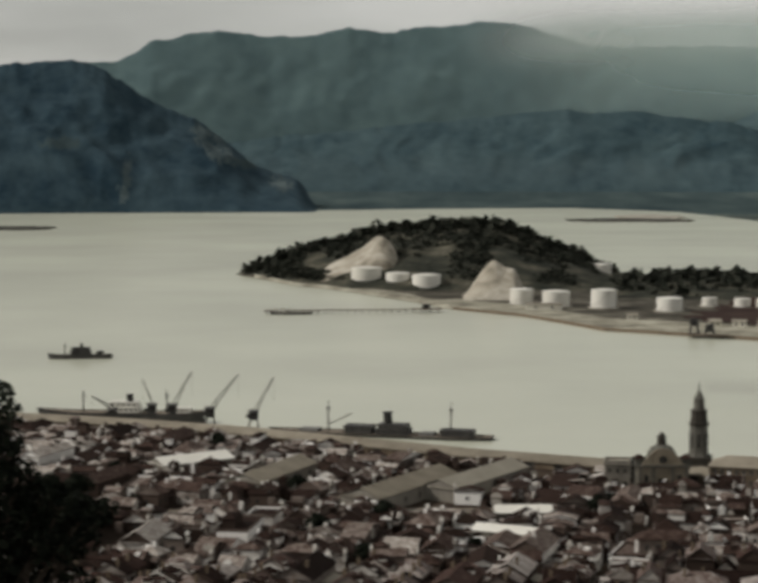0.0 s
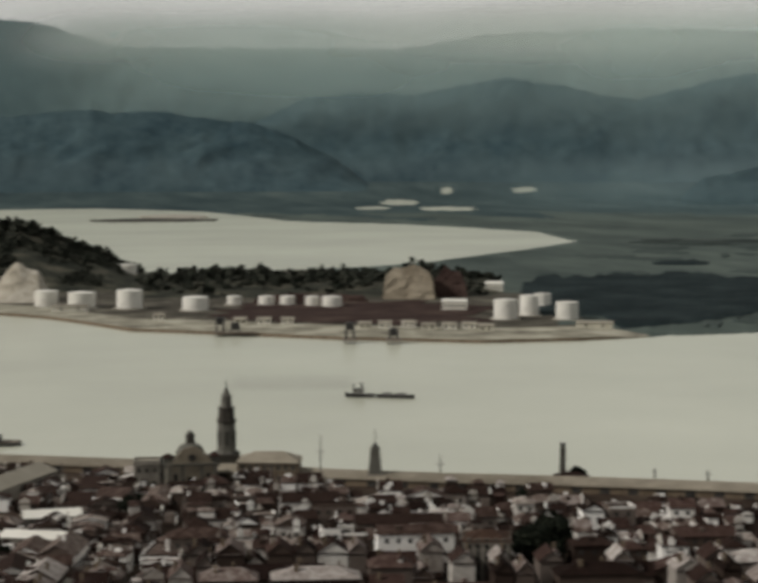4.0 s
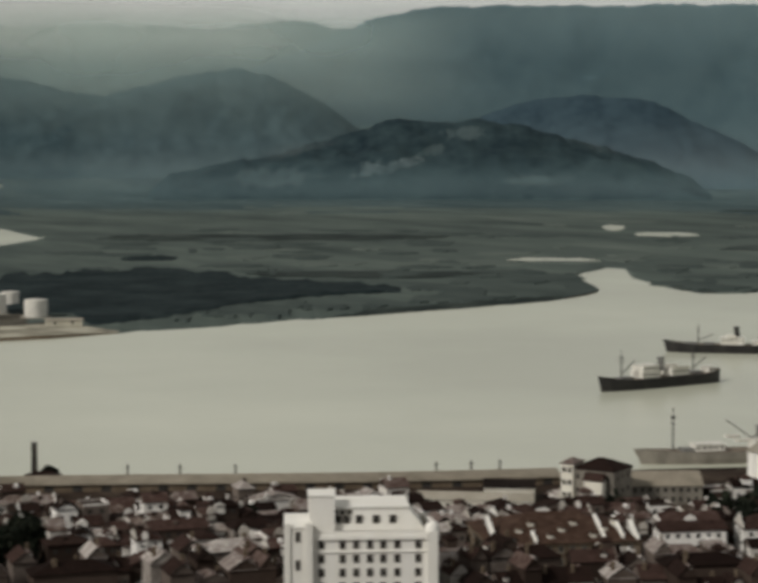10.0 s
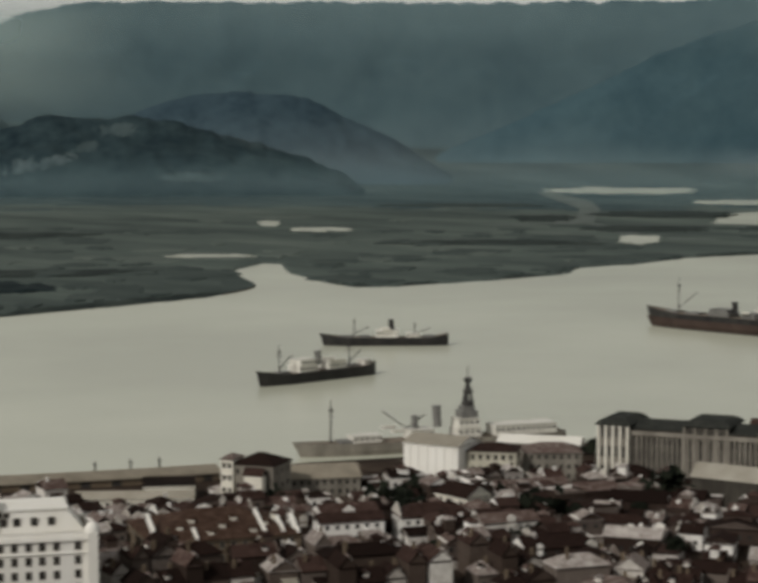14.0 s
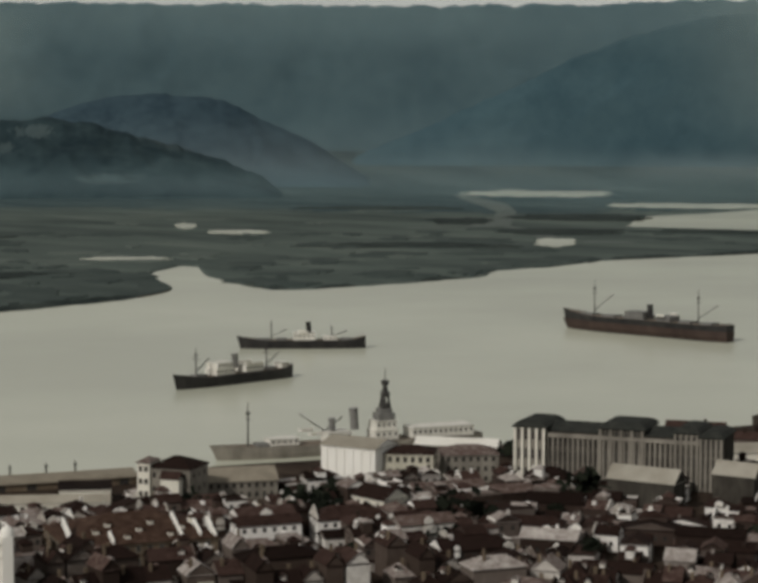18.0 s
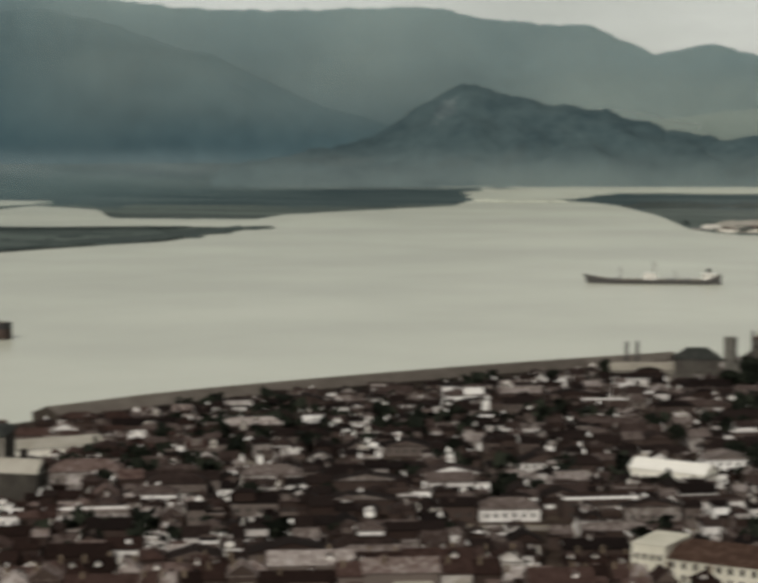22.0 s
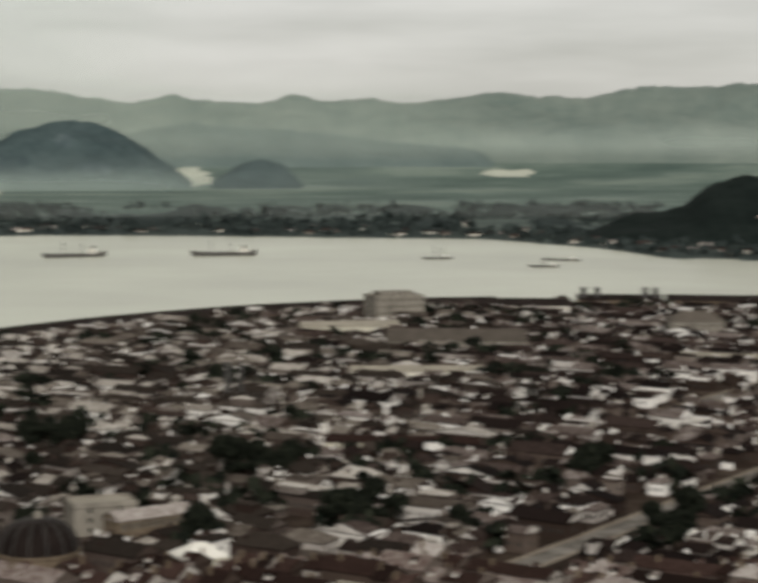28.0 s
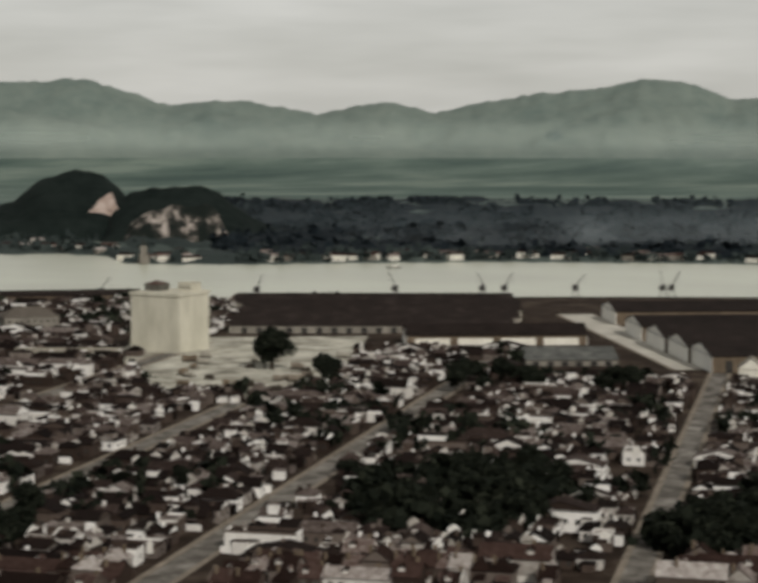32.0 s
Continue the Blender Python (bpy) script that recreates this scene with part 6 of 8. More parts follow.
for x_, y0_, y1_ in ((-20.5, -15, -3), (11.5, -17, -4), (17.0, -16, -5), (21.2, -17, -8), (-9.0, -17.2, -12)):
    z0_, z1_ = (7.5 + 6.0 * (17 + y) / 17 for y in (y0_, y1_))
    part("parapet_wall", Geo().add([(x_ - 0.4, y0_, z0_ - 1), (x_ + 0.4, y0_, z0_ - 1), (x_ + 0.4, y1_, z1_ - 1), (x_ - 0.4, y1_, z1_ - 1), (x_ - 0.4, y0_, z0_ + 1.1), (x_ + 0.4, y0_, z0_ + 1.1), (x_ + 0.4, y1_, z1_ + 1.1), (x_ - 0.4, y1_, z1_ + 1.1)],
                                   [(0, 1, 5, 4), (1, 2, 6, 5), (2, 3, 7, 6), (3, 0, 4, 7), (4, 5, 6, 7)]), M["limewash"], s, "whitewashed parapet wall")
building("long_white_terrace", 102.3, 1042, 54, 9, 4.6, "long low white terrace with a pale roof", mat="white", roof="gable", roof_mat="pale_roof", rise=2.2, floors=1, cols=14, turn=-8)

# sheds standing askew behind the west quay
for az_, d_, ln_, dp_, h_, rf_, tn_, lb_ in [(0.66, 660, 56, 15, 5.5, "tan_roof", 61, "long shed with a weathered tan roof"), (2.9, 680, 54, 14, 5.0, "pale_roof", 62, "long shed with a pale sheet roof"),
                                            (4.3, 622, 18, 9, 4.0, "tank", 6, "small store with a bright white roof"), (3.85, 590, 20, 8, 3.8, "tank", -22, "small store with a bright white roof"),
                                            (-3.2, 690, 46, 14, 5.0, "tan_roof", 64, "long shed with a weathered tan roof"), (-5.6, 720, 30, 12, 4.6, "tank", 30, "store with a bright white roof")]:
    building("askew_shed", az_, d_, ln_, dp_, h_, lb_, mat="grey_stone", roof="gable", roof_mat=rf_, rise=dp_ * 0.2, floors=1, cols=5, turn=tn_)

# long sheds and terraces in the east town
building("market_shed", 94.2, 1108, 80, 28, 6.0, "long market shed with a drab grey sheet roof", mat="grey_stone", roof="gable", roof_mat="drab_roof", rise=6.0, floors=1, cols=8)
building("long_shed", 93.0, 968, 66, 10, 4.6, "long low shed with a pale sheet roof", mat="white", roof="gable", roof_mat="pale_roof", rise=2.6, floors=1, cols=6, turn=2)
building("long_terrace", 92.6, 744, 60, 9, 4.4, "long low pale terrace with a tiled roof", mat="cream", roof="gable", rise=2.2, floors=1, cols=10, turn=-4)
building("arcaded_terrace", 91.0, 604, 20, 9, 4.6, "white arcaded terrace with dark openings", mat="white", roof="gable", rise=2.0, floors=1, cols=8, turn=-6, win=(1.3, 2.2))
building("white_roofed_house", 86.5, 545, 13, 12, 4.0, "house under a bright white hip roof", mat="cream", roof="hip", roof_mat="tank", rise=3.6, floors=1, cols=3, turn=20)

# school and church near the hill
s = building("school", 74.6, 531, 50, 20, 7.2, "long cream school with a brown hip roof", mat="cream", roof_mat="red_roof", rise=4.0, floors=2, cols=14, side=5, turn=-20, win=(1.2, 1.9))
extra(s, "end_block", -30, -20, -11.5, 7, -1, 10.4, "cream", "flat", cols=4, floors=2)
extra(s, "gable_porch", 16, 22, -14, -9, -1, 6.2, "cream", "gable", 2.4, 2, 2)
building("long_white_shed", 72.35, 680, 29, 10, 6.0, "long shed with a bright white roof", mat="white", roof="gable", roof_mat="tank", rise=3.0, floors=1, cols=8, turn=-26)
building("long_grey_hall", 76.85, 651, 40, 20, 10, "long grey hall with a weathered sheet roof", mat="grey_stone", roof="gable", roof_mat="drab_roof", rise=5.0, floors=2, cols=12, side=4, turn=-12)
s = thing("brick_tower", stand(79.72, 530), "tall brown brick church tower with a dark opening", "tower")
claim(s.matrix_world.copy(), 6, 6)
part("shaft", Geo().box(-4.0, 4.0, -4, 4, -1, 20.0), M["brown_stone"], s)
for x_ in (-3.4, 3.4):
    part("pilaster", Geo().box(x_ - 0.7, x_ + 0.7, -4.4, -4.0, -1, 20.0), M["brown_stone"], s)
part("belfry_opening", Geo().box(-2.0, 2.0, -4.06, -3.9, 14.5, 18.8), M["window"], s)
part("cornice", Geo().box(-4.6, 4.6, -4.6, 4.6, 20, 21, bottom=True), M["brown_stone"], s)
part("roof", Geo().gable_roof(-4.2, 4.2, -4.2, 4.2, 21, 1.6, 0, 0.3, "x", 99), M["roof"], s)
s = thing("domed_hall", stand(81.75, 544), "round hall under a dark slate dome", "church")
claim(s.matrix_world.copy(), 13, 13)
part("drum", Geo().tube([(11.6, -1), (11.6, 6.0), (12.0, 6.2), (12.0, 6.9)], 28), M["brown_stone"], s)
part("dome", Geo().tube([(11.4, 6.9), (11.0, 9.5), (9.8, 12.0), (7.8, 14.0), (5.2, 15.2), (2.2, 15.8), (0.8, 15.9)], 28), M["shed_roof"], s, "dark slate dome", smooth=True)
for a_ in range(14):
    rib = Geo()
    pr = [(11.5, 6.9), (11.1, 9.5), (9.9, 12.05), (7.9, 14.05), (5.2, 15.3), (2.2, 15.9)]
    for (r0, z0), (r1, z1) in zip(pr, pr[1:]):
        rib.bar((r0, 0, z0), (r1, 0, z1), 0.14)
    part("rib", rib, M["steel"], s, m=pose(0, 0, 0, 0, 0, a_ * 360 / 14))
part("lantern", Geo().tube([(1.2, 15.8), (1.1, 17.2), (0.2, 18.0)], 8), M["grey_stone"], s)
building("bay_house", 83.6, 600, 20, 13, 9.5, "greyish rendered house with banded storeys", mat="grey_stone", roof="flat", roof_mat="pale_roof", floors=3, cols=2, side=2, turn=12)
building("mauve_terrace", 85.0, 585, 26, 9, 8.0, "long brownish terrace with a tiled roof", mat="brown_stone", roof="gable", rise=2.4, floors=2, cols=9, turn=30)

# mill complex by the port
s = building("flour_mill", 75.9, 950, 46, 22, 17, "brown-grey mill complex with towers and flat roofs", mat="sooty_stone", roof="flat", roof_mat="slate", floors=5, cols=12, side=5, turn=-10, category="mill")
extra(s, "stair_tower", -34, -29, -10, -4, -1, 24.5, "weathered_stone", "flat", cols=1, floors=6)
extra(s, "tower_block", -20, -6, -9, 5, 17, 25.0, "sooty_stone", "hip", 5.0, 4, 2)
extra(s, "tower_block", 6, 16, -8, 4, 17, 24.0, "sooty_stone", "flat", 0, 4, 2)
for x0_, x1_, y0_, y1_, z_ in [(-4, 1, -9, -2, 21.5), (17, 22, -9, 1, 21), (1.5, 5, 2, 8, 26), (-21, -20.2, -8, -6, 28), (9, 10.2, -2, -0.8, 31), (12.5, 13.7, -2, -0.8, 29.5)]:
    extra(s, "roof_turret", x0_, x1_, y0_, y1_, 16.9, z_, "sooty_stone", "flat", 0, 0, 1)
extra(s, "low_wing", -29, -22.9, -10.6, 8, -1, 12.0, "weathered_stone", "flat", cols=3, floors=4)
extra(s, "front_block", -5, 5.5, -17, -10.9, -1, 14.0, "sooty_stone", "flat", cols=4, floors=4)
s = building("grain_hall", 78.0, 945, 28, 24, 16, "large hall with a long drab sloping roof", mat="sooty_stone", roof="gable", roof_mat="drab_roof", rise=7.5, floors=3, cols=7, side=6, turn=-16)
s = thing("domed_tower", stand(77.45, 950), "round tower under a dark rounded dome", "tower")
claim(s.matrix_world.copy(), 8, 8)
part("drum", Geo().tube([(6.6, -1), (6.6, 27.0), (7.0, 27.4)], 20), M["weathered_stone"], s)
part("dome", Geo().tube([(7.1, 27.4), (6.9, 30.0), (5.9, 32.6), (4.0, 34.4), (1.6, 35.3)], 20), M["sooty_stone"], s, "dark rounded dome", smooth=True)
building("pale_end_block", 79.2, 940, 14, 12, 19, "tall grey blank block at the hall's end", mat="weathered_stone", roof="flat", roof_mat="drab_roof", floors=4, cols=0, side=2, turn=-10)
building("port_office", 73.0, 965, 22, 15, 13, "sooty port office with a slate hip roof", mat="sooty_stone", roof_mat="slate", rise=5, floors=4, cols=7, side=4)
building("port_store", 71.4, 975, 34, 14, 6, "long low store with a pale gable roof", mat="grey_stone", roof="gable", roof_mat="pale_roof", rise=3, floors=1, cols=8, turn=12)

# silo block and pale blocks at the east port
s = thing("grain_silo", stand(105.33, 1085, 2, -33), "tall cream grain silo block with fluted faces", "silo")
claim(s.matrix_world.copy(), 20, 20)
part("bin_block", Geo().box(-16, 16, -15.5, 15.5, -1, 31.5), M["cream"], s)
for f_, n_, hw in (("f", 7, 16), ("l", 7, 15.5), ("r", 7, 15.5), ("b", 7, 16)):
    t_ = {"f": 0, "r": 90, "b": 180, "l": 270}[f_]
    for x_ in spread(n_, hw * 1.9):
        part("flute", Geo().tube([(1.9, -1), (1.9, 31.0)], 10), M["cream"], s, m=pose(0, 0, 0, 0, 0, t_) @ pose(x_, -(15.5 if f_ in "fb" else 16) + 1.82, 0))
part("parapet", Geo().box(-16.6, 16.6, -16.1, 16.1, 31.5, 33.2, bottom=True), M["cream"], s)
extra(s, "head_house", -13, -3, -6, 4, 33.2, 37.0, "weathered_stone", "hip", 2.0, 3, 1)
extra(s, "head_house", 4, 13, 2, 12, 33.2, 37.6, "cream", "flat", 0, 3, 1)
s = building("pale_block", 92.33, 1275, 34, 22, 17.0, "large pale block with a flat stepped roof", mat="grey_stone", roof="flat", roof_mat="pale_roof", floors=4, cols=7, side=4, turn=22, win=(1.4, 1.8))
extra(s, "attic", -12, 11, -7, 7, 17, 19.6, "grey_stone", "flat", 0, 5, 1)
s = building("pale_market_hall", 101.2, 1190, 33, 20, 10.5, "grey market hall with a drab hipped roof", mat="grey_stone", rise=5.5, roof_mat="drab_roof", floors=2, cols=8, side=4, turn=12)
building("customs_house", 91.0, 1180, 60, 16, 6.5, "long low pale customs shed", mat="cream", roof="gable", roof_mat="pale_roof", rise=3, floors=1, cols=14, turn=10)
building("dark_hall", 96.2, 1335, 62, 22, 6.0, "long hall with a dark curved roof", mat="white", roof="gable", roof_mat="shed_roof", rise=4.5, floors=1, cols=12)


# ---- quay warehouses ----
def warehouse(az, d, length, dep, h, rise, turn, label, roof_mat="pale_roof", mat="brown_stone", doors=6, monitor=False, gable_mat=None, door_w=3.6, door_mat="window"):
    s = thing("warehouse", stand(az, d, 2, turn), label, "warehouse", "quay warehouses")
    claim(s.matrix_world.copy(), length / 2 + 2, dep / 2 + 2)
    g = Geo().box(-length / 2, length / 2, -dep / 2, dep / 2, -1, h)
    part("wall", g, M[mat], s)
    for sx in (-1, 1):
        x = sx * length / 2
        part("gable_wall", Geo().add([(x, -dep / 2, h), (x, dep / 2, h), (x, 0, h + rise), (x - sx * 0.4, -dep / 2, h), (x - sx * 0.4, dep / 2, h), (x - sx * 0.4, 0, h + rise)],
                                     [(0, 1, 2), (5, 4, 3), (0, 2, 5, 3), (1, 4, 5, 2)]).box(x - 0.3 if sx > 0 else x - 0.2, x + 0.2 if sx > 0 else x + 0.3, -dep / 2, dep / 2, -1, h), M[gable_mat or mat], s)
    part("roof", Geo().gable_roof(-length / 2, length / 2, -dep / 2, dep / 2, h, rise, 0, 0.7, "x", 0, 0.3), M[roof_mat], s)
    for x in spread(doors, length * 0.95):
        part("door", Geo().box(x - door_w / 2, x + door_w / 2, -dep / 2 - 0.06, -dep / 2 + 0.1, -0.5, h * 0.7), M[door_mat], s)
    if monitor:
        part("roof_monitor", Geo().box(-length * 0.42, length * 0.42, -1.4, 1.4, h + rise - 0.8, h + rise + 0.9).gable_roof(-length * 0.42, length * 0.42, -1.4, 1.4, h + rise + 0.9, 0.7), M[roof_mat], s)
    return s


def along_quay(a, off, ahead=1.0):
    """Point off metres inland of the quay edge at heading a, and the turn that lies along the quay."""
    p, q = at(a - ahead, knots(QUAY, a - ahead)), at(a + ahead, knots(QUAY, a + ahead))
    d = q - p
    n = Vector((d.y, -d.x, 0)).normalized()
    m = (p + q) / 2
    if n.dot(m) > 0:
        n = -n
    m = m + n * off
    az = math.degrees(math.atan2(m.x, m.y))
    turn = math.degrees(math.atan2(d.y, d.x)) + az
    return az, m.length, turn


def quay_run(a0, a1, off, dep, h, rise, label, roof_mat, mat="brown_stone"):
    """A terrace of warehouses that follows the quay's bend; each stands flush against the next."""
    n = max(6, int(math.radians(a1 - a0) * knots(QUAY, (a0 + a1) / 2) / 21))
    mid, nrm = [], []
    for i in range(n + 1):
        a = a0 + (a1 - a0) * i / n
        az, d, t = along_quay(a, off, 1.6)
        mid.append(at(az, d, 2.0))
    for i in range(n + 1):
        t = (mid[min(i + 1, n)] - mid[max(i - 1, 0)]).normalized()
        nrm.append(Vector((t.y, -t.x, 0)))
        if nrm[-1].dot(mid[i]) > 0:
            nrm[-1] = -nrm[-1]
    for k in range(0, n - 1, 3):
        idx = list(range(k, min(k + 4, n + 1)))
        if n - idx[-1] < 2:
            idx = list(range(k, n + 1))
        o = (mid[idx[0]] + mid[idx[-1]]) / 2
        s = thing("warehouse", Matrix.Translation(o), label, "warehouse", "quay warehouses")
        claim(Matrix.Translation(o) @ Matrix.Rotation(math.atan2(-nrm[k].x, nrm[k].y), 4, "Z"), 34, dep / 2 + 2)
        wall, roof = Geo(), Geo()

        def q(i, y, z):
            p = mid[i] + nrm[i] * y - o
            return (p.x, p.y, z)
        f, b = dep / 2, -dep / 2
        for i, e in zip(idx, idx[1:]):
            wall.face([q(i, f, -1), q(e, f, -1), q(e, f, h), q(i, f, h)])
            wall.face([q(e, b, -1), q(i, b, -1), q(i, b, h), q(e, b, h)])
            for sg in (f, b):
                w = sg + math.copysign(0.7, sg)
                roof.face([q(i, w, h - 0.25), q(e, w, h - 0.25), q(e, 0, h + rise), q(i, 0, h + rise)])
                roof.face([q(i, w, h - 0.55), q(e, w, h - 0.55), q(e, w, h - 0.25), q(i, w, h - 0.25)])
                roof.face([q(i, w, h - 0.55), q(e, w, h - 0.55), q(e, sg, h - 0.5), q(i, sg, h - 0.5)])
            a, c = Vector(q(i, f, 0)), Vector(q(e, f, 0))
            t = (c - a).normalized()
            for u in (0.25, 0.75):
                p = a + (c - a) * u
                out = nrm[i] * 0.08
                v0, v1 = p - t * 1.7, p + t * 1.7
                d_ = Geo()
                for r, g_ in ((v0, v1),):
                    d_.add([tuple(r - out), tuple(g_ - out), tuple(g_ + out), tuple(r + out)] + [tuple(x + Vector((0, 0, h * 0.72))) for x in (r - out, g_ - out, g_ + out, r + out)],
                           [(0, 1, 5, 4), (1, 2, 6, 5), (2, 3, 7, 6), (3, 0, 4, 7), (4, 5, 6, 7)])
                part("door", d_, M["window"], s)
        for i in (idx[0], idx[-1]):
            wall.face([q(i, f, -1), q(i, b, -1), q(i, b, h), q(i, 0, h + rise - 0.05), q(i, f, h)])
        part("wall", wall, M[mat], s)
        part("roof", roof, M[roof_mat], s)
        if idx[-1] == n:
            break


quay_run(-15.2, 34.6, 16, 17, 3.0, 1.5, "long quay warehouse with a weathered tan sheet roof", "tan_roof", "brown_stone")
quay_run(52.9, 71.6, 20, 20, 5.4, 3.4, "long quay warehouse with a grey sheet roof", "drab_roof", "bark")
quay_run(79.4, 95.2, 20, 20, 4.6, 3.2, "long quay warehouse with a dark sheet roof", "shed_roof")
for az, d, ln in [(99.0, 1395, 60), (101.6, 1398, 60), (103.6, 1400, 40)]:
    warehouse(az, d, ln, 20, 5.5, 3.2, 0, "long quay warehouse with a dark sheet roof", "shed_roof", doors=7)
for d, z, ln, a0 in [(1185, 5.0, 172, 111.3), (1222, 6.2, 176, 111.5), (1260, 7.5, 180, 111.6), (1298, 8.6, 184, 111.4)]:
    warehouse(a0, d, ln, 37, z, 5.0, 0, "very long brown-roofed freight warehouse", "shed_roof", "grey_stone", 18, gable_mat="cream")
warehouse(114.95, 1116, 104, 26, 6.0, 5.6, 7, "long brown-roofed freight warehouse with a white gable", "shed_roof", "brown_stone", 4, gable_mat="limewash", door_w=20, door_mat="white")
warehouse(117.1, 1030, 48, 42, 3.5, 4.5, 8, "low broad goods shed with a mottled grey sheet roof", "grey_roof", "grey_stone", 6)
for az, d in [(118.33, 1249), (119.06, 1157), (119.7, 1099), (120.36, 1054), (121.03, 1013)]:
    # white gable on the dock road, the shed running back from it
    p = at(az, d) + at(197, 62)
    q = math.degrees(math.atan2(p.x, p.y))
    warehouse(q, p.length, 124, 46, 8.6, 4.6, q - 107, "dark-roofed dock warehouse with a white gable end", "shed_roof", "brown_stone", 10, gable_mat="limewash")
building("white_hut", 122.5, 945, 12, 14, 9, "white gabled hut by the dock road", mat="white", roof="gable", roof_mat="pale_roof", rise=5, floors=1, cols=0, along="y")


# ---- oil terminal on the island ----
def oil_tank(az, d, dia, h, label="white-painted steel oil tank"):
    s = thing("oil_tank", stand(az, d, 1.2), label, "tank", "oil tanks")
    r = dia / 2
    part("shell", Geo().tube([(r, -0.6), (r, h)], 32, cap=False), M["tank"], s, smooth=True)
    part("roof", Geo().tube([(r + 0.15, h - 0.1), (r + 0.15, h + 0.1), (r * 0.5, h + dia * 0.035), (0.4, h + dia * 0.055)], 32), M["tank"], s)
    for k in (0.33, 0.66):
        part("stiffening_ring", Geo().tube([(r + 0.12, h * k), (r + 0.12, h * k + 0.25)], 32, cap=False), M["tank"], s)
    g = Geo()
    n = 16
    for i in range(n):
        a0, a1 = -2.6 + 1.6 * i / n, -2.6 + 1.6 * (i + 1) / n
        g.bar(((r + 0.5) * math.cos(a0), (r + 0.5) * math.sin(a0), h * i / n), ((r + 0.5) * math.cos(a1), (r + 0.5) * math.sin(a1), h * (i + 1) / n), 0.06)
    part("stairway", g, M["ship_grey"], s)
    part("vent", Geo().tube([(0.5, h + dia * 0.05), (0.5, h + dia * 0.05 + 0.8)], 8), M["ship_grey"], s)
    g = Geo()
    for i in range(28):
        a0, a1 = 2 * math.pi * i / 28, 2 * math.pi * (i + 1) / 28
        g.add([((r + 3.2) * math.cos(a0), (r + 3.2) * math.sin(a0), -1), ((r + 3.2) * math.cos(a1), (r + 3.2) * math.sin(a1), -1), ((r + 2.2) * math.cos(a1), (r + 2.2) * math.sin(a1), 0.9), ((r + 2.2) * math.cos(a0), (r + 2.2) * math.sin(a0), 0.9)], [(0, 1, 2, 3)])
    part("bund", g, M["sand"], s, "pale earth bund round the tank")
    return s


for az_, d_, w_, h_ in [(-0.37, 1652, 26, 16.5), (0.56, 1641, 20.5, 12.6), (1.41, 1630, 24, 12), (4.23, 1477, 17.5, 11.8), (5.25, 1461, 20.5, 11.5), (6.65, 1452, 19, 13.6), (8.58, 1429, 19, 9.8),
                        (17.78, 1353, 16.3, 13.6), (19.6, 1356, 15.8, 12.0), (18.48, 1385, 13.6, 14.0), (18.87, 1446, 12.6, 10.7), (6.57, 1790, 18.5, 11.5), (9.73, 1475, 11, 6.6), (10.68, 1473, 12, 6.6), (11.3, 1472, 11, 6.6), (12.05, 1462, 11, 7.2), (12.62, 1455, 14.5, 7.6)]:
    oil_tank(az_, d_, w_, h_, "white-painted steel oil tank" if az_ != 18.48 else "grey weathered steel oil tank")


def rock_face(az, d, w, h, label, mat="rock", lean=0.55, seed=0.0, round_=0.35, peak=0.5, bow=2.4, z=1.0):
    """A quarried cliff: a rough leaning face with thickness, higher in its middle."""
    g, nx, nz = Geo(), 26, 14
    front = []
    for i in range(nx + 1):
        u = i / nx
        q = (peak - u) / peak if u < peak else (u - peak) / (1 - peak)
        top = h * (1 - round_ * q ** bow) * (1 + 0.2 * noise.noise((u * 4, seed, 1)) + 0.05 * noise.noise((u * 14, seed, 4)))
        for j in range(nz + 1):
            v = j / nz
            y = v * top * lean + 1.8 * noise.noise((u * 5, v * 5, seed)) + 0.9 * noise.noise((u * 13, v * 11, seed + 3))
            front.append((w * (u - 0.5) * (1 - 0.12 * v), y, -1 + v * (top + 1)))
    m = nz + 1
    g.add(front, [(i * m + j, (i + 1) * m + j, (i + 1) * m + j + 1, i * m + j + 1) for i in range(nx) for j in range(nz)])
    back = [(x, h * lean + 9, z) for x, y, z in front]
    top = [front[i * m + nz] for i in range(nx + 1)]
    tb = [(x, h * lean + 9, z) for x, y, z in top]
    g.add(top + tb, [(i, i + 1, nx + 2 + i, nx + 1 + i) for i in range(nx)])
    for i in (0, nx):
        ed = [front[i * m + j] for j in range(m)]
        g.add(ed + [(x, h * lean + 9, z) for x, y, z in ed], [(j, j + 1, m + j + 1, m + j) for j in range(nz)])
    return solo("rock_face", g, M[mat], label, "cliff", m=stand(az, d, z), smooth=False)


ridge("quarry_face", [(-1.9, 1), (-1.6, 14), (-1.0, 24), (-0.5, 33), (-0.1, 41), (0.2, 43), (0.38, 36), (0.55, 28), (0.7, 2)], 1716, 58, "rock", "pale tan quarried cliff behind the tanks", 0.03, 1.6, 31.0, rows=14, back=30, foot=0.4, category="cliff")
ridge("quarry_face", [(2.5, 1), (2.75, 9), (3.0, 20), (3.35, 28), (3.6, 27), (3.75, 23), (3.95, 26), (4.15, 20), (4.3, 2)], 1548, 34, "rock", "pale quarried rock knoll with white scree", 0.03, 1.6, 32.0, rows=14, back=26, foot=0.8, category="cliff")
rock_face(14.9, 1520, 42, 25, "bare tan earth cutting with a rounded top", "tan_earth", lean=0.6, seed=3.0, round_=0.34, bow=3.4)
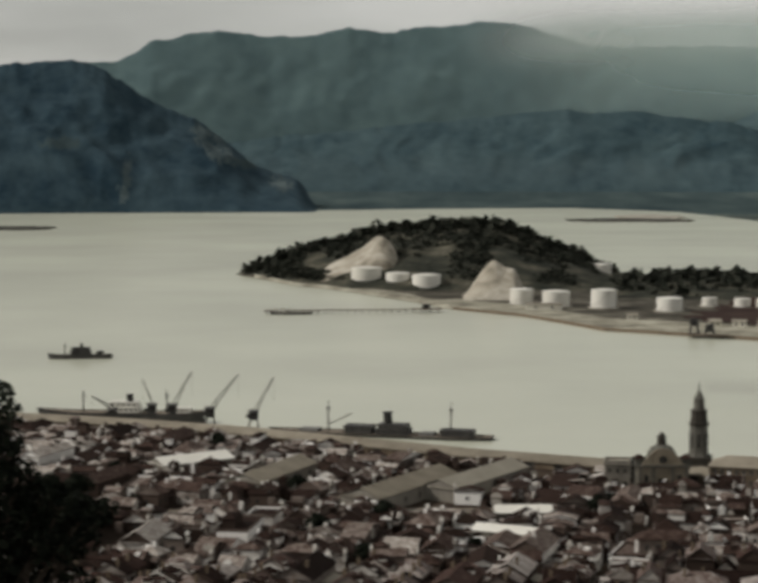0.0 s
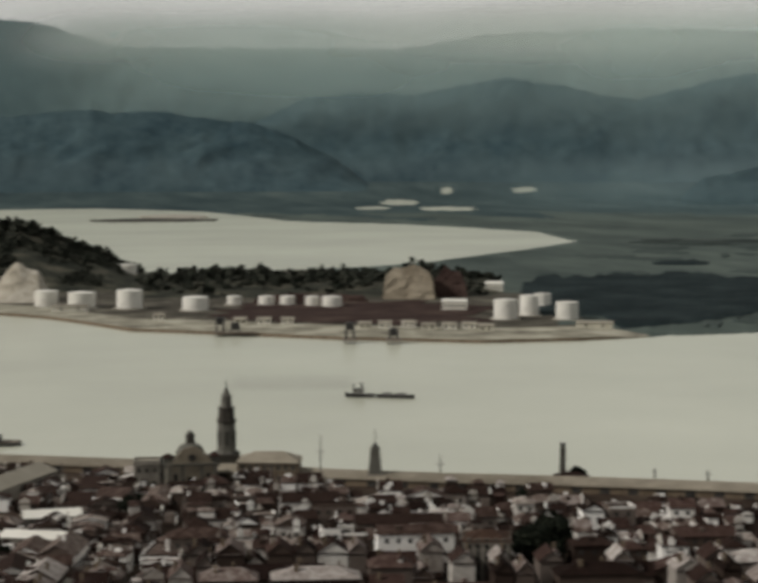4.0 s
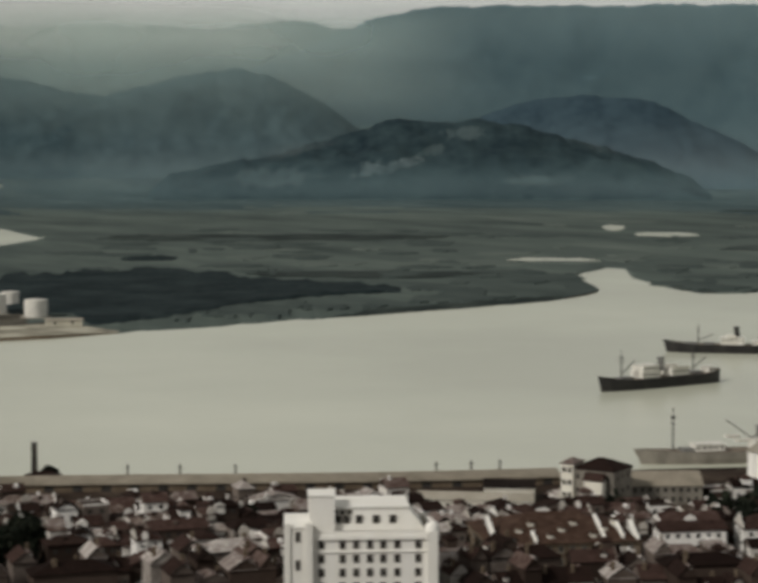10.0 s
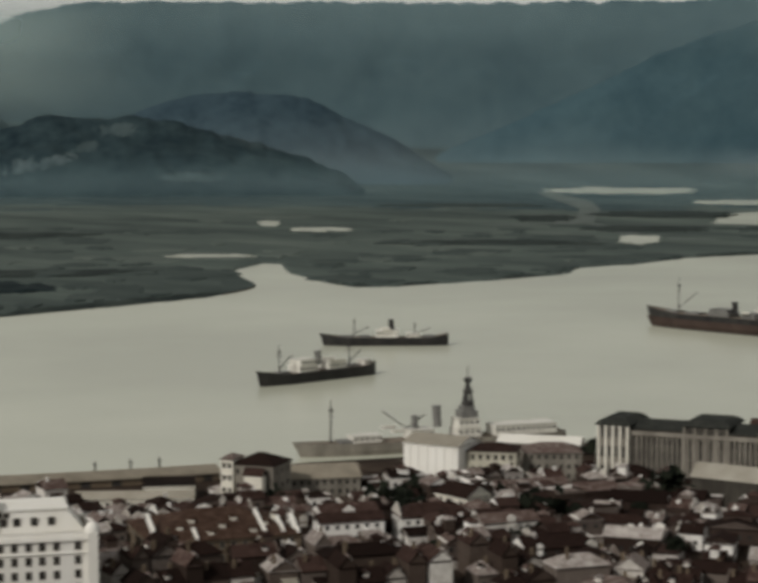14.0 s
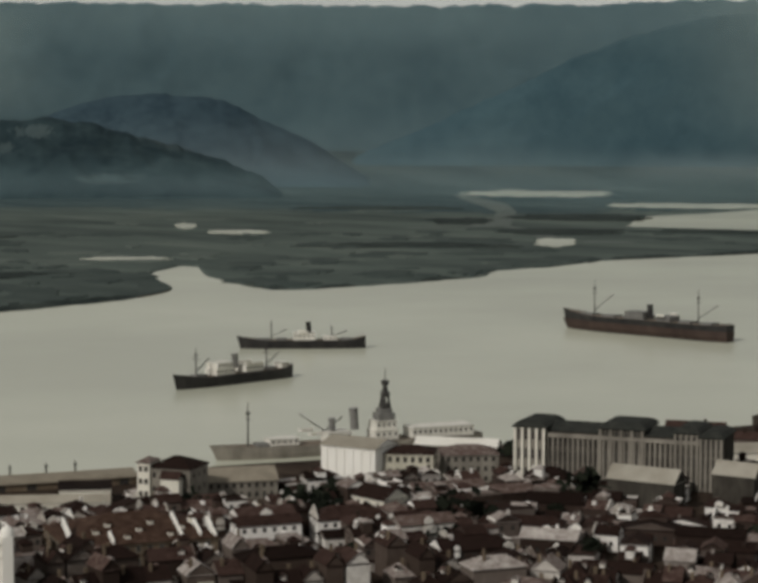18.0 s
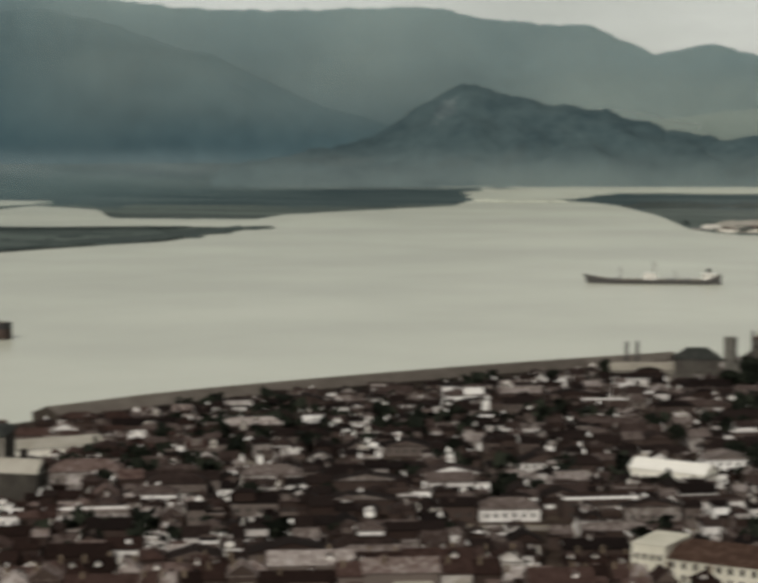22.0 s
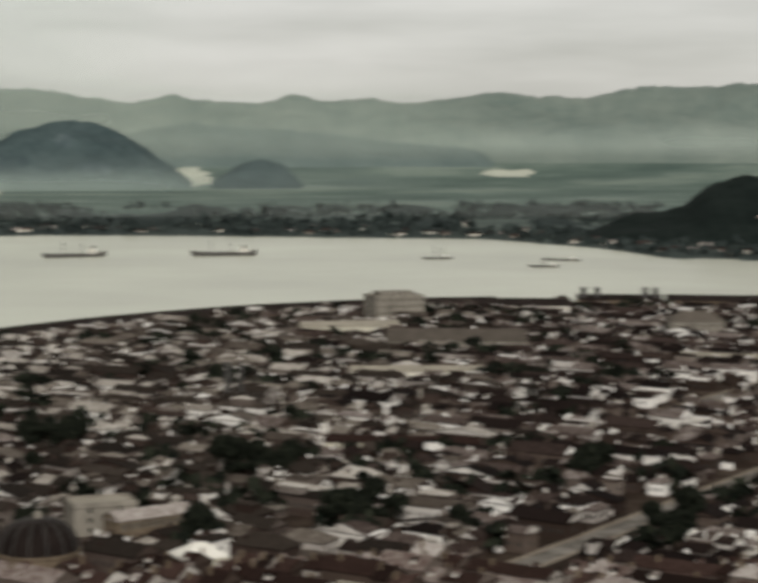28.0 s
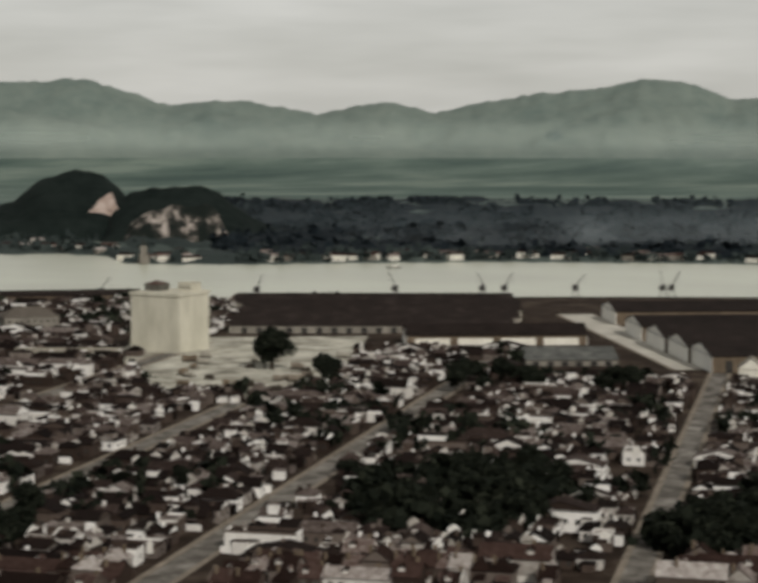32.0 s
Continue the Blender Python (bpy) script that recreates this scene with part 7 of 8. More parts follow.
rock_face(16.1, 1540, 30, 22, "dark red earth cutting", "red_earth", lean=0.7, seed=4.0, round_=0.5)
rock_face(12.0, 1490, 92, 6, "dark red-brown earth bank behind small tanks", "red_earth", lean=1.2, seed=5.0, round_=0.2)
rock_face(103.42, 2236, 38, 36, "pale pink quarry scar on the wooded hill", "pink_rock", lean=0.85, seed=6.0, round_=0.55, peak=0.8, bow=1.3, z=16.0)
ridge("quarry_face", [(103.95, 4), (104.2, 22), (104.6, 30), (105.0, 36), (105.5, 42), (106.0, 38), (106.4, 42), (106.75, 34), (107.1, 5)], 2178, 36, "quarry", "pale quarried hillside broken by dark bushes", 0.03, 1.4, 23.0, rows=14, back=30, foot=0.6, category="cliff")
building("long_white_shed", 16.26, 1425, 18, 9, 6.0, "white shed among the oil tanks", mat="white", roof="gable", roof_mat="tank", rise=1.5, floors=1, cols=5)
building("white_house", 17.44, 1610, 14, 9, 5.5, "white house on the bank above the tanks", mat="white", roof="gable", roof_mat="tank", rise=2, floors=1, cols=4)
for i, (az_, w_) in enumerate([(9.9, 8), (10.6, 9), (11.3, 8), (13.6, 8), (14.2, 8), (14.9, 9), (15.5, 9), (16.1, 9), (16.7, 9), (17.2, 10), (4.9, 26), (7.5, 7), (20.4, 24)]):
    building("pump_house", az_, knots(NEAR, az_) + 60 + 6 * (i % 3), w_, 7, 3.4, "low pale pump house on the oil wharf", mat="white" if i % 3 else "cream", roof="gable", roof_mat="pale_roof", rise=1.4, floors=1, cols=2, cornice=False)

# sandy shore under the island hill
g = Geo()
for i in range(50):
    a0, a1 = -3.7 + 6.2 * i / 50, -3.7 + 6.2 * (i + 1) / 50
    n0, n1 = knots(NEAR, a0), knots(NEAR, a1)
    w0, w1 = (46 + 26 * noise.noise((a * 1.1, 2.0, 5)) for a in (a0, a1))
    g.face([at(a0, n0 - 3, 0.3), at(a1, n1 - 3, 0.3), at(a1, n1 + w1 * 0.3, 2.3), at(a0, n0 + w0 * 0.3, 2.3)][::-1])
    g.face([at(a0, n0 + w0 * 0.3, 2.3), at(a1, n1 + w1 * 0.3, 2.3), at(a1, n1 + w1, 2.5), at(a0, n0 + w0, 2.5)][::-1])
solo("shore", g, M["wharf"], "pale sandy shore under the island hill", "shore", "structure")

# wharf apron, sea wall and jetties
g = Geo()
for i in range(80):
    a0, a1 = 2.2 + 19.8 * i / 80, 2.2 + 19.8 * (i + 1) / 80
    n0, n1 = knots(NEAR, a0), knots(NEAR, a1)
    w0, w1 = (knots([(2, 1.0), (19.9, 1.0), (21.0, 0.62), (22.1, 0.0)], a) for a in (a0, a1))
    g.face([at(a0, n0 - 1, 0.3 + 1.8 * w0), at(a1, n1 - 1, 0.3 + 1.8 * w1), at(a1, n1 + 2 + 76 * w1, 0.6 + 1.3 * w1), at(a0, n0 + 2 + 76 * w0, 0.6 + 1.3 * w0)][::-1])
    g.face([at(a0, n0 - 1, 0.3 + 1.8 * w0), at(a1, n1 - 1, 0.3 + 1.8 * w1), at(a1, n1 - 2, -3), at(a0, n0 - 2, -3)], 1)
solo("pavement", g, [M["wharf"], M["brown_stone"]], "pale stone-faced wharf apron along the oil terminal", "wharf", "structure")


def jetty(az, d, length, w, turn, label, tower=0.0):
    s = thing("jetty", stand(az, d, 0.0, turn), label, "jetty", "jetties of the oil terminal")
    part("deck", Geo().box(-length / 2, length / 2, -w / 2, w / 2, 2.0, 2.8, bottom=True), M["deck"], s)
    n = max(3, int(length / 5))
    for x in spread(n, length):
        for y in (-w / 2 + 0.4, w / 2 - 0.4):
            part("pile", Geo().tube([(0.3, -3), (0.3, 2.0)], 8, cx=x, cy=y), M["steel"], s)
    if tower:
        for x in (-2.5, 2.5):
            for y in (-2, 2):
                part("tower_leg", Geo().bar((x, y, 2.8), (x * 0.8, y * 0.8, tower), 0.7), M["steel"], s)
        part("tower_head", Geo().box(-2.6, 2.6, -2.2, 2.2, tower - 4.5, tower, bottom=True), M["hull_black"], s)
    return s


jetty(9.75, 1246, 26, 7, 0, "dark timber loading jetty with a trestle tower", 9.0)
jetty(13.15, 1200, 9, 12, 0, "dark loading tower on the oil wharf", 13.0)
jetty(14.45, 1197, 10, 12, 0, "dark loading tower on the oil wharf", 9.5)
jetty(9.3, 1250, 8, 10, 0, "dark loading tower on the oil wharf", 12.0)
jetty(-2.57, 1408, 42, 5, 0, "low dark landing stage with moored lighters", 0.0)
jetty(-0.4, 1412, 64, 2, 2, "thin timber walkway out to the landing stage", 0.0)
jetty(1.4, 1420, 24, 8, 0, "dark timber jetty at the island's shore", 6.0)
ship(-2.6, 1403, 30, 0, "dark lighter moored at the landing stage", free=1.6, bow_up=0.6, stern_up=0.4, houses=[(-8, -4, 3, 4.5, 1)], hull="steel", name="lighter")


# ---- trees ----
def leaf_cloud(rng, lobes, size, per):
    """Leaf sprays on the skins of several overlapping lobes: (centre, radius)."""
    vs, fs = [], []
    for (cx, cy, cz), r in lobes:
        n = int(per * r * r)
        d = rng.normal(size=(n, 3))
        d /= np.linalg.norm(d, axis=1)[:, None]
        p = d * (r * rng.uniform(0.55, 1.08, n) ** 0.7)[:, None] * np.array([1, 1, 0.8]) + np.array([cx, cy, cz])
        a = rng.normal(size=(n, 3))
        a -= 0.5 * (a * d).sum(1)[:, None] * d
        a /= np.linalg.norm(a, axis=1)[:, None]
        b = np.cross(a, d + 0.6 * rng.normal(size=(n, 3)))
        b /= np.linalg.norm(b, axis=1)[:, None] + 1e-6
        s = size * rng.uniform(0.6, 1.4, n)[:, None]
        k = len(vs)
        q = np.stack([p - a * s, p + b * s * 0.7, p + a * s, p - b * s * 0.7], 1).reshape(-1, 3)
        vs += [tuple(x) for x in q]
        fs += [(k + 4 * i, k + 4 * i + 1, k + 4 * i + 2, k + 4 * i + 3) for i in range(n)]
    g = Geo()
    return g.add(vs, fs)


def tree(name, m, h, r, label, seed=0, lobes=9, size=0.55, per=26, palm=False):
    rng = np.random.default_rng(seed)
    s = thing(name, m, label, "tree", "town trees")
    g = Geo().tube([(h * 0.035, -0.8), (h * 0.026, h * 0.3), (h * 0.016, h * 0.62), (0.05, h * 0.85)], 8)
    lb = []
    for i in range(lobes):
        a = 2 * math.pi * (i / lobes) + rng.uniform(-0.4, 0.4)
        q = r * rng.uniform(0.25, 0.68)
        z = h * rng.uniform(0.5, 0.86)
        c = (q * math.cos(a), q * math.sin(a), z)
        lb.append((c, r * rng.uniform(0.32, 0.5)))
        g.bar((0, 0, h * rng.uniform(0.28, 0.5)), c, h * 0.009)
    lb.append(((0, 0, h * 0.84), r * 0.45))
    part("trunk", g, M["bark"], s)
    part("crown", leaf_cloud(rng, lb, size, per), M["leaf"], s)
    return s


TREES = [tree("broadleaf_tree", stand(88.2, 700, 2), 11, 5.5, "dark broad-crowned tree among the houses", 1), tree("broadleaf_tree", stand(88.7, 690, 2), 9, 4.2, "dark broad-crowned tree among the houses", 2),
         tree("broadleaf_tree", stand(87.7, 706, 2), 13, 5.0, "dark tall-crowned tree among the houses", 3, 11), tree("broadleaf_tree", stand(89.1, 700, 2), 7.5, 3.6, "small dark tree in a yard", 4, 7)]
rng = np.random.default_rng(77)
TREE_SPOTS = []


def in_grove(az, d, az0, az1, d0, d1):
    """Rounds off a grove's corners unevenly."""
    u, v = (2 * az - az0 - az1) / (az1 - az0), (2 * d - d0 - d1) / (d1 - d0)
    return abs(u) ** 2.4 + abs(v) ** 2.4 < 0.95 + 1.5 * noise.noise((az * 0.9, d * 0.034, 7))


def grove(az0, az1, d0, d1, n, big=1.0):
    left = n
    while left:
        az, d = rng.uniform(az0, az1), math.sqrt(rng.uniform(d0 * d0, d1 * d1))
        if not in_grove(az, d, az0, az1, d0, d1):
            continue
        left -= 1
        p = at(az, d, 2.0)
        t = TREES[int(rng.integers(0, 4))]
        k = float(rng.uniform(0.85, 1.25)) * big
        o = copy_thing(t, pose(p.x, p.y, 2.0, 0, 0, float(rng.uniform(0, 360))))
        o.scale = (k, k, k * float(rng.uniform(0.85, 1.1)))
        TREE_SPOTS.append((p.x, p.y, 4.5 * k))


PARKS = [(110.4, 117.0, 568, 680), (113.6, 116.4, 884, 952), (87.2, 89.4, 670, 730), (90.2, 92.4, 575, 625), (97.6, 98.9, 665, 700), (81.2, 83.2, 740, 790), (74.0, 75.4, 690, 730), (109.5, 110.3, 925, 945),
         (119.8, 123.0, 540, 610), (118.0, 119.2, 880, 905), (-12, -7.6, 545, 660), (100.0, 101.5, 560, 600), (85.8, 87.0, 560, 590)]
for pk, n_ in zip(PARKS, (48, 20, 16, 14, 8, 12, 9, 5, 24, 12, 30, 8, 6)):
    grove(*pk, n_, 1.0 if pk[2] < 900 else 1.25)
grove(107.5, 108.6, 984, 998, 4, 1.7)
grove(73.8, 74.7, 915, 925, 4, 1.4)
grove(18.15, 19.45, 536, 572, 9, 1.15)
grove(19.85, 20.1, 692, 697, 3, 0.55)
for a_, d_ in [(68.8, 945), (70.3, 970), (64.0, 880)]:
    grove(a_ - 0.1, a_ + 0.1, d_, d_ + 4, 1, 0.8)


def woods(name, n, where, size, label, seed, per=13, mat="leaf"):
    """Far woods: ragged clumps of leaf sprays; where gives heading and distance, size the clump's radius."""
    rg = np.random.default_rng(seed)
    vs, fs = [], []
    spots = []
    while len(spots) < n:
        q = where(rg)
        if q is not None:
            spots.append(q)
    for az, d, z0 in spots:
        r = size * rg.uniform(0.6, 1.5)
        c = np.array(at(az, d, z0 + r * 0.7))
        m_ = per
        p = c + rg.normal(size=(m_, 3)) * np.array([r * 0.55, r * 0.55, r * 0.42])
        a = rg.normal(size=(m_, 3))
        a /= np.linalg.norm(a, axis=1)[:, None]
        b = np.cross(a, rg.normal(size=(m_, 3)))
        b /= np.linalg.norm(b, axis=1)[:, None] + 1e-6
        s = r * rg.uniform(0.35, 0.75, m_)[:, None]
        k = len(vs)
        vs += [tuple(x) for x in np.stack([p - a * s, p + b * s, p + a * s, p - b * s], 1).reshape(-1, 3)]
        fs += [(k + 4 * i, k + 4 * i + 1, k + 4 * i + 2, k + 4 * i + 3) for i in range(m_)]
    return solo(name, Geo().add(vs, fs), M[mat], label, "trees", "stuff")


def shore_belt(rg):
    az = rg.uniform(72.6, 124)
    if 103.2 < az < 107.2 and rg.random() < 0.8:
        return None
    d = knots(FAR, az) + 14 + abs(rg.normal()) * (90 if az < 98 else 130)
    if az < 78 and d < 3200 and rg.random() < 0.93:
        return None
    return az, d, 1.0


def east_forest(rg):
    az = rg.uniform(106.6, 125)
    d = math.sqrt(rg.uniform(1900 ** 2, 3300 ** 2))
    if noise.noise((az * 0.5, d * 0.0022, 4)) < -0.5 + (d - 1900) / 2400:
        return None
    return az, d, 1.0


def low_forest(rg):
    az = rg.uniform(78, 108)
    d = math.sqrt(rg.uniform(2350 ** 2, 3300 ** 2))
    if d < knots(FAR, az) + 30 or noise.noise((az * 0.35, d * 0.004, 8)) < 0.02:
        return None
    return az, d, 1.0


def island_scrub(rg):
    az = rg.uniform(-3.9, 17.4)
    if az < 7:
        z = 125 + (knots([(-4.1, 2), (-2.5, 22), (-0.1, 42), (2.2, 50), (3.5, 48), (4.9, 33), (6.8, 5)], az) - 125)
        return az, 1836 - abs(rg.normal()) * 14, max(z - 3.0 - 2 * rg.random(), 0.5)
    z = knots([(7, 4), (8.1, 11), (9.7, 12), (11.4, 9), (13.5, 11), (15.5, 14), (17.4, 4)], az)
    u = min(abs(rg.normal()) * 0.42, 0.95)
    return az, 1700 - 150 * u, z * (1 - u) ** 0.8 - 3


def canopy(name, az0, az1, near, far, label, seed, tall=6.0, gap=-0.25, mat="far_leaf", step=14.0, gap_far=0.5):
    """A closed woodland canopy with a bumpy top; near and far are distances by heading. Clearings open up further back."""
    g = Geo()
    na = int((az1 - az0) / 0.18)
    nd = max(4, int((far((az0 + az1) / 2) - near((az0 + az1) / 2)) / step))
    for i in range(na + 1):
        az = az0 + (az1 - az0) * i / na
        n0, f0 = near(az), far(az)
        for j in range(nd + 1):
            d = n0 + (f0 - n0) * j / nd
            q = noise.noise((az * 0.55, d * 0.003, seed)) + 0.5 * noise.noise((az * 1.7, d * 0.009, seed + 3))
            lim = gap + (gap_far - gap) * j / nd
            k = min(max((q - lim) / 0.22, 0.0), 1.0) * min(j / 1.5, 1.0) * min((nd - j) / 2, 1.0) * min(i / 4, (na - i) / 4, 1.0)
            z = max(plain(d), 0.4) - 1.2 + k * tall * (0.9 + 0.42 * noise.noise((az * 9, d * 0.05, seed + 6)))
            g.v.append(tuple(at(az, d, z)))
    m = nd + 1
    g.f = [(i * m + j, i * m + j + 1, (i + 1) * m + j + 1, (i + 1) * m + j) for i in range(na) for j in range(nd)]
    g.s = [0] * len(g.f)
    return solo(name, g, M[mat], label, "trees", "stuff", smooth=True)


canopy("forest_canopy", 106.5, 126, lambda a: knots(FAR, a) + 60, lambda a: 3450, "dark closed forest across the eastern plain", 3.0, 9.0, -1.3, gap_far=0.22)
canopy("forest_canopy", 70.5, 108, lambda a: max(knots(FAR, a) + 8, 3260 if a < 77.5 else 0), lambda a: max(knots(FAR, a) + 170, 3480 if a < 77.5 else 0), "dark belt of trees along the far bank", 5.0, 7.0, -0.6, "bank_leaf", gap_far=0.1)
canopy("forest_canopy", 76, 108, lambda a: knots(FAR, a) + 220, lambda a: 3300, "dark scattered woods on the eastern plain", 8.0, 8.0, -0.02, "bank_leaf", gap_far=0.15)
BELT_NEAR = [(18.0, 1378), (20.5, 1378), (21.2, 1290), (24.0, 1350), (26.0, 1450), (28.0, 1520), (30.6, 1556)]
BELT_FAR = [(18.0, 1660), (19.0, 1790), (21.0, 1830), (23.5, 1850), (25.0, 1770), (26.5, 1690), (28.5, 1640), (30.6, 1606)]
canopy("mangrove_canopy", 18.0, 30.6, lambda a: max(knots(BELT_NEAR, a) + 22 * noise.noise((a * 4.0, 1.0, 7.0)), knots(NEAR, a) + 8), lambda a: knots(BELT_FAR, a) + 60 * noise.noise((a * 1.3, 4.0, 2.0)) + 40 * noise.noise((a * 4.6, 2.0, 5.0)), "low dark mangrove scrub in the marsh", 9.0, 3.8, -1.3, "mangrove", 9.0, -0.55)
canopy("mangrove_canopy", 21.8, 24.0, lambda a: 1960, lambda a: 2030 + 14 * (a - 22), "dark clump of mangrove in the marsh", 4.0, 3.6, -0.6, "mangrove", 9.0, -0.5)
woods("shore_trees", 1500, shore_belt, 4.2, "dark trees along the far river bank", 11, 9, "bank_leaf")
woods("forest_trees", 1500, east_forest, 6.5, "dark treetops of the eastern forest", 12, 8, "far_leaf")
woods("scattered_woods", 900, low_forest, 6.0, "dark scattered woods on the eastern plain", 13, 9, "bank_leaf")
canopy("mangrove_canopy", 27.8, 35.3, lambda a: knots(NEAR, a) + 2, lambda a: knots(NEAR, a) + 30, "low dark mangrove scrub fringing the marsh", 10.0, 3.4, -0.5, "reeds", 5.0, -0.1)
canopy("mangrove_canopy", 37.4, 60.5, lambda a: knots(NEAR, a) + 2, lambda a: knots(NEAR, a) + 26, "low dark mangrove scrub fringing the marsh", 11.0, 3.2, -0.2, "reeds", 5.0, 0.0)
def island_slope(rg):
    az = rg.uniform(-3.8, 6.4)
    h = knots([(-4.1, 2), (-2.5, 22), (-0.1, 42), (2.2, 50), (3.5, 48), (4.9, 33), (6.8, 5)], az)
    f0 = max(knots(NEAR, az) + 6, 1610)
    u = rg.uniform(0.12, 0.97)
    if noise.noise((az * 0.9, u * 2.2, 6)) < 0.0 - 0.35 * (u > 0.6):
        return None
    return az, f0 + (1836 - f0) * u, h * u ** 0.85 - 1.2


woods("hill_scrub", 1300, island_slope, 2.6, "dark bushes over the island's slopes", 16, 8, "island_leaf")
woods("island_scrub", 760, island_scrub, 4.2, "dark scrub along the island's crest", 15, 13, "island_leaf")



def park_floor(rg):
    q = PARKS[0] if rg.random() < 0.75 else PARKS[8]
    az, d = rg.uniform(q[0], q[1]), rg.uniform(q[2], q[3])
    return (az, d, 2.0 + 3.0 * rg.random()) if in_grove(az, d, *q) else None


woods("park_shrubs", 270, park_floor, 3.4, "dark shrubs and undergrowth in the parks", 22, 22)

# hilltop tree close to the viewpoint
rng2 = np.random.default_rng(5)
s = thing("hillside_tree", stand(-13.2, 40, 104.0), "near dark leafy tree on the hillside in silhouette", "tree")
lob = []
for az_, z_, r_ in [(-11.3, 119.8, 0.42), (-11.15, 119.25, 0.38), (-10.75, 119.45, 0.22), (-11.5, 118.7, 0.6), (-11.2, 118.2, 0.5), (-10.6, 118.15, 0.45), (-10.0, 117.75, 0.5), (-9.4, 117.6, 0.5), (-8.75, 117.45, 0.38), (-8.2, 117.3, 0.3),
                    (-10.9, 117.2, 0.8), (-9.9, 116.9, 0.7), (-9.0, 116.8, 0.5), (-11.4, 116.2, 0.9), (-10.3, 115.9, 0.8), (-9.3, 115.7, 0.6), (-12.2, 118.6, 1.2), (-12.4, 116.6, 1.4), (-13.4, 117.4, 1.5), (-13.2, 119.4, 0.8), (-10.6, 114.9, 0.9), (-12.0, 114.7, 1.2), (-7.4, 115.35, 0.4), (-8.3, 115.2, 0.5)]:
    p = s.matrix_world.inverted() @ at(az_, 40 + rng2.uniform(-0.6, 0.6), z_)
    lob.append((tuple(p), r_))
g = Geo().tube([(0.42, -1.5), (0.34, 5), (0.22, 9.5), (0.06, 15.5)], 10)
for c, r_ in lob:
    g.bar((0, 0, max(3, c[2] - 4.5)), c, 0.05)
part("trunk", g, M["bark"], s)
part("crown", leaf_cloud(rng2, lob, 0.085, 620), M["leaf"], s)


# ---- streets ----
def strip(name, pts, w, z, mat, label, category="street"):
    g = Geo()
    for (x0, y0), (x1, y1) in zip(pts, pts[1:]):
        d = Vector((x1 - x0, y1 - y0, 0)).normalized()
        n = Vector((-d.y, d.x, 0)) * w / 2
        k = max(1, int(math.hypot(x1 - x0, y1 - y0) / 12))
        for i in range(k):
            a = Vector((x0 + (x1 - x0) * i / k, y0 + (y1 - y0) * i / k, z))
            b = Vector((x0 + (x1 - x0) * (i + 1) / k, y0 + (y1 - y0) * (i + 1) / k, z))
            g.face([a - n, b - n, b + n, a + n])
    return solo(name, g, M[mat], label, category, "structure")


def avenue(x0, y0, x1, y1, w, label, mat="street"):
    """A paved street with raised kerbs and pavements; claims its ground."""
    strip("road", [(x0, y0), (x1, y1)], w - 4, 2.10, mat, label)
    d = Vector((x1 - x0, y1 - y0, 0))
    n = Vector((-d.y, d.x, 0)).normalized()
    g = Geo()
    for sg in (-1, 1):
        a, b = Vector((x0, y0, 0)) + n * sg * (w / 2 - 2), Vector((x1, y1, 0)) + n * sg * (w / 2 - 2)
        c, e = b + n * sg * 2, a + n * sg * 2
        lo, up = 2.0, 2.28
        q = [a, b, c, e] if sg > 0 else [a, e, c, b]
        g.face([(p.x, p.y, up) for p in q])
        g.face([(a.x, a.y, lo), (b.x, b.y, lo), (b.x, b.y, up), (a.x, a.y, up)])
    solo("pavement", g, M["kerb"], "pale raised pavements along a town street", "pavement", "structure")
    m = Matrix.Translation(((x0 + x1) / 2, (y0 + y1) / 2, 0)) @ Matrix.Rotation(math.atan2(d.y, d.x), 4, "Z")
    claim(m, d.length / 2, w / 2 + 0.5)


U4, V4 = Vector((0.82, -0.572, 0)), Vector((0.572, 0.82, 0))
for v_, u0, u1, w_ in [(179.5, 430, 1010, 13.0), (262.5, 470, 830, 12.0), (356.5, 735, 1062, 13.0)]:
    a_, b_ = U4 * u0 + V4 * v_, U4 * u1 + V4 * v_
    avenue(a_.x, a_.y, b_.x, b_.y, w_, "straight pale paved street between house rows")
avenue(430, -236, 842, -518, 11.5, "straight pale paved avenue between house rows")
avenue(1151, -595, 860, -515, 27, "wide pale dock road beside the warehouses", "dock_road")
for d_, a0, a1 in [(640, -14, 6), (640, 10, 40), (600, 56, 76), (720, 58, 78), (820, 66, 96)]:
    for k in range(3):
        q0, q1 = a0 + (a1 - a0) * k / 3, a0 + (a1 - a0) * (k + 1) / 3
        p0, p1 = at(q0, d_), at(q1, d_)
        avenue(p0.x, p0.y, p1.x, p1.y, 8, "narrow pale street through the town")
YARD = [at(*q, 2.06) for q in ((105.0, 903), (108.6, 870), (110.6, 1000), (111.2, 1150), (104.4, 1150), (103.5, 1040), (104.4, 950))]
g = Geo()
g.face(YARD[::-1])
solo("pavement", g, M["pale_yard"], "pale mottled open goods yard in front of the silo", "yard", "structure")

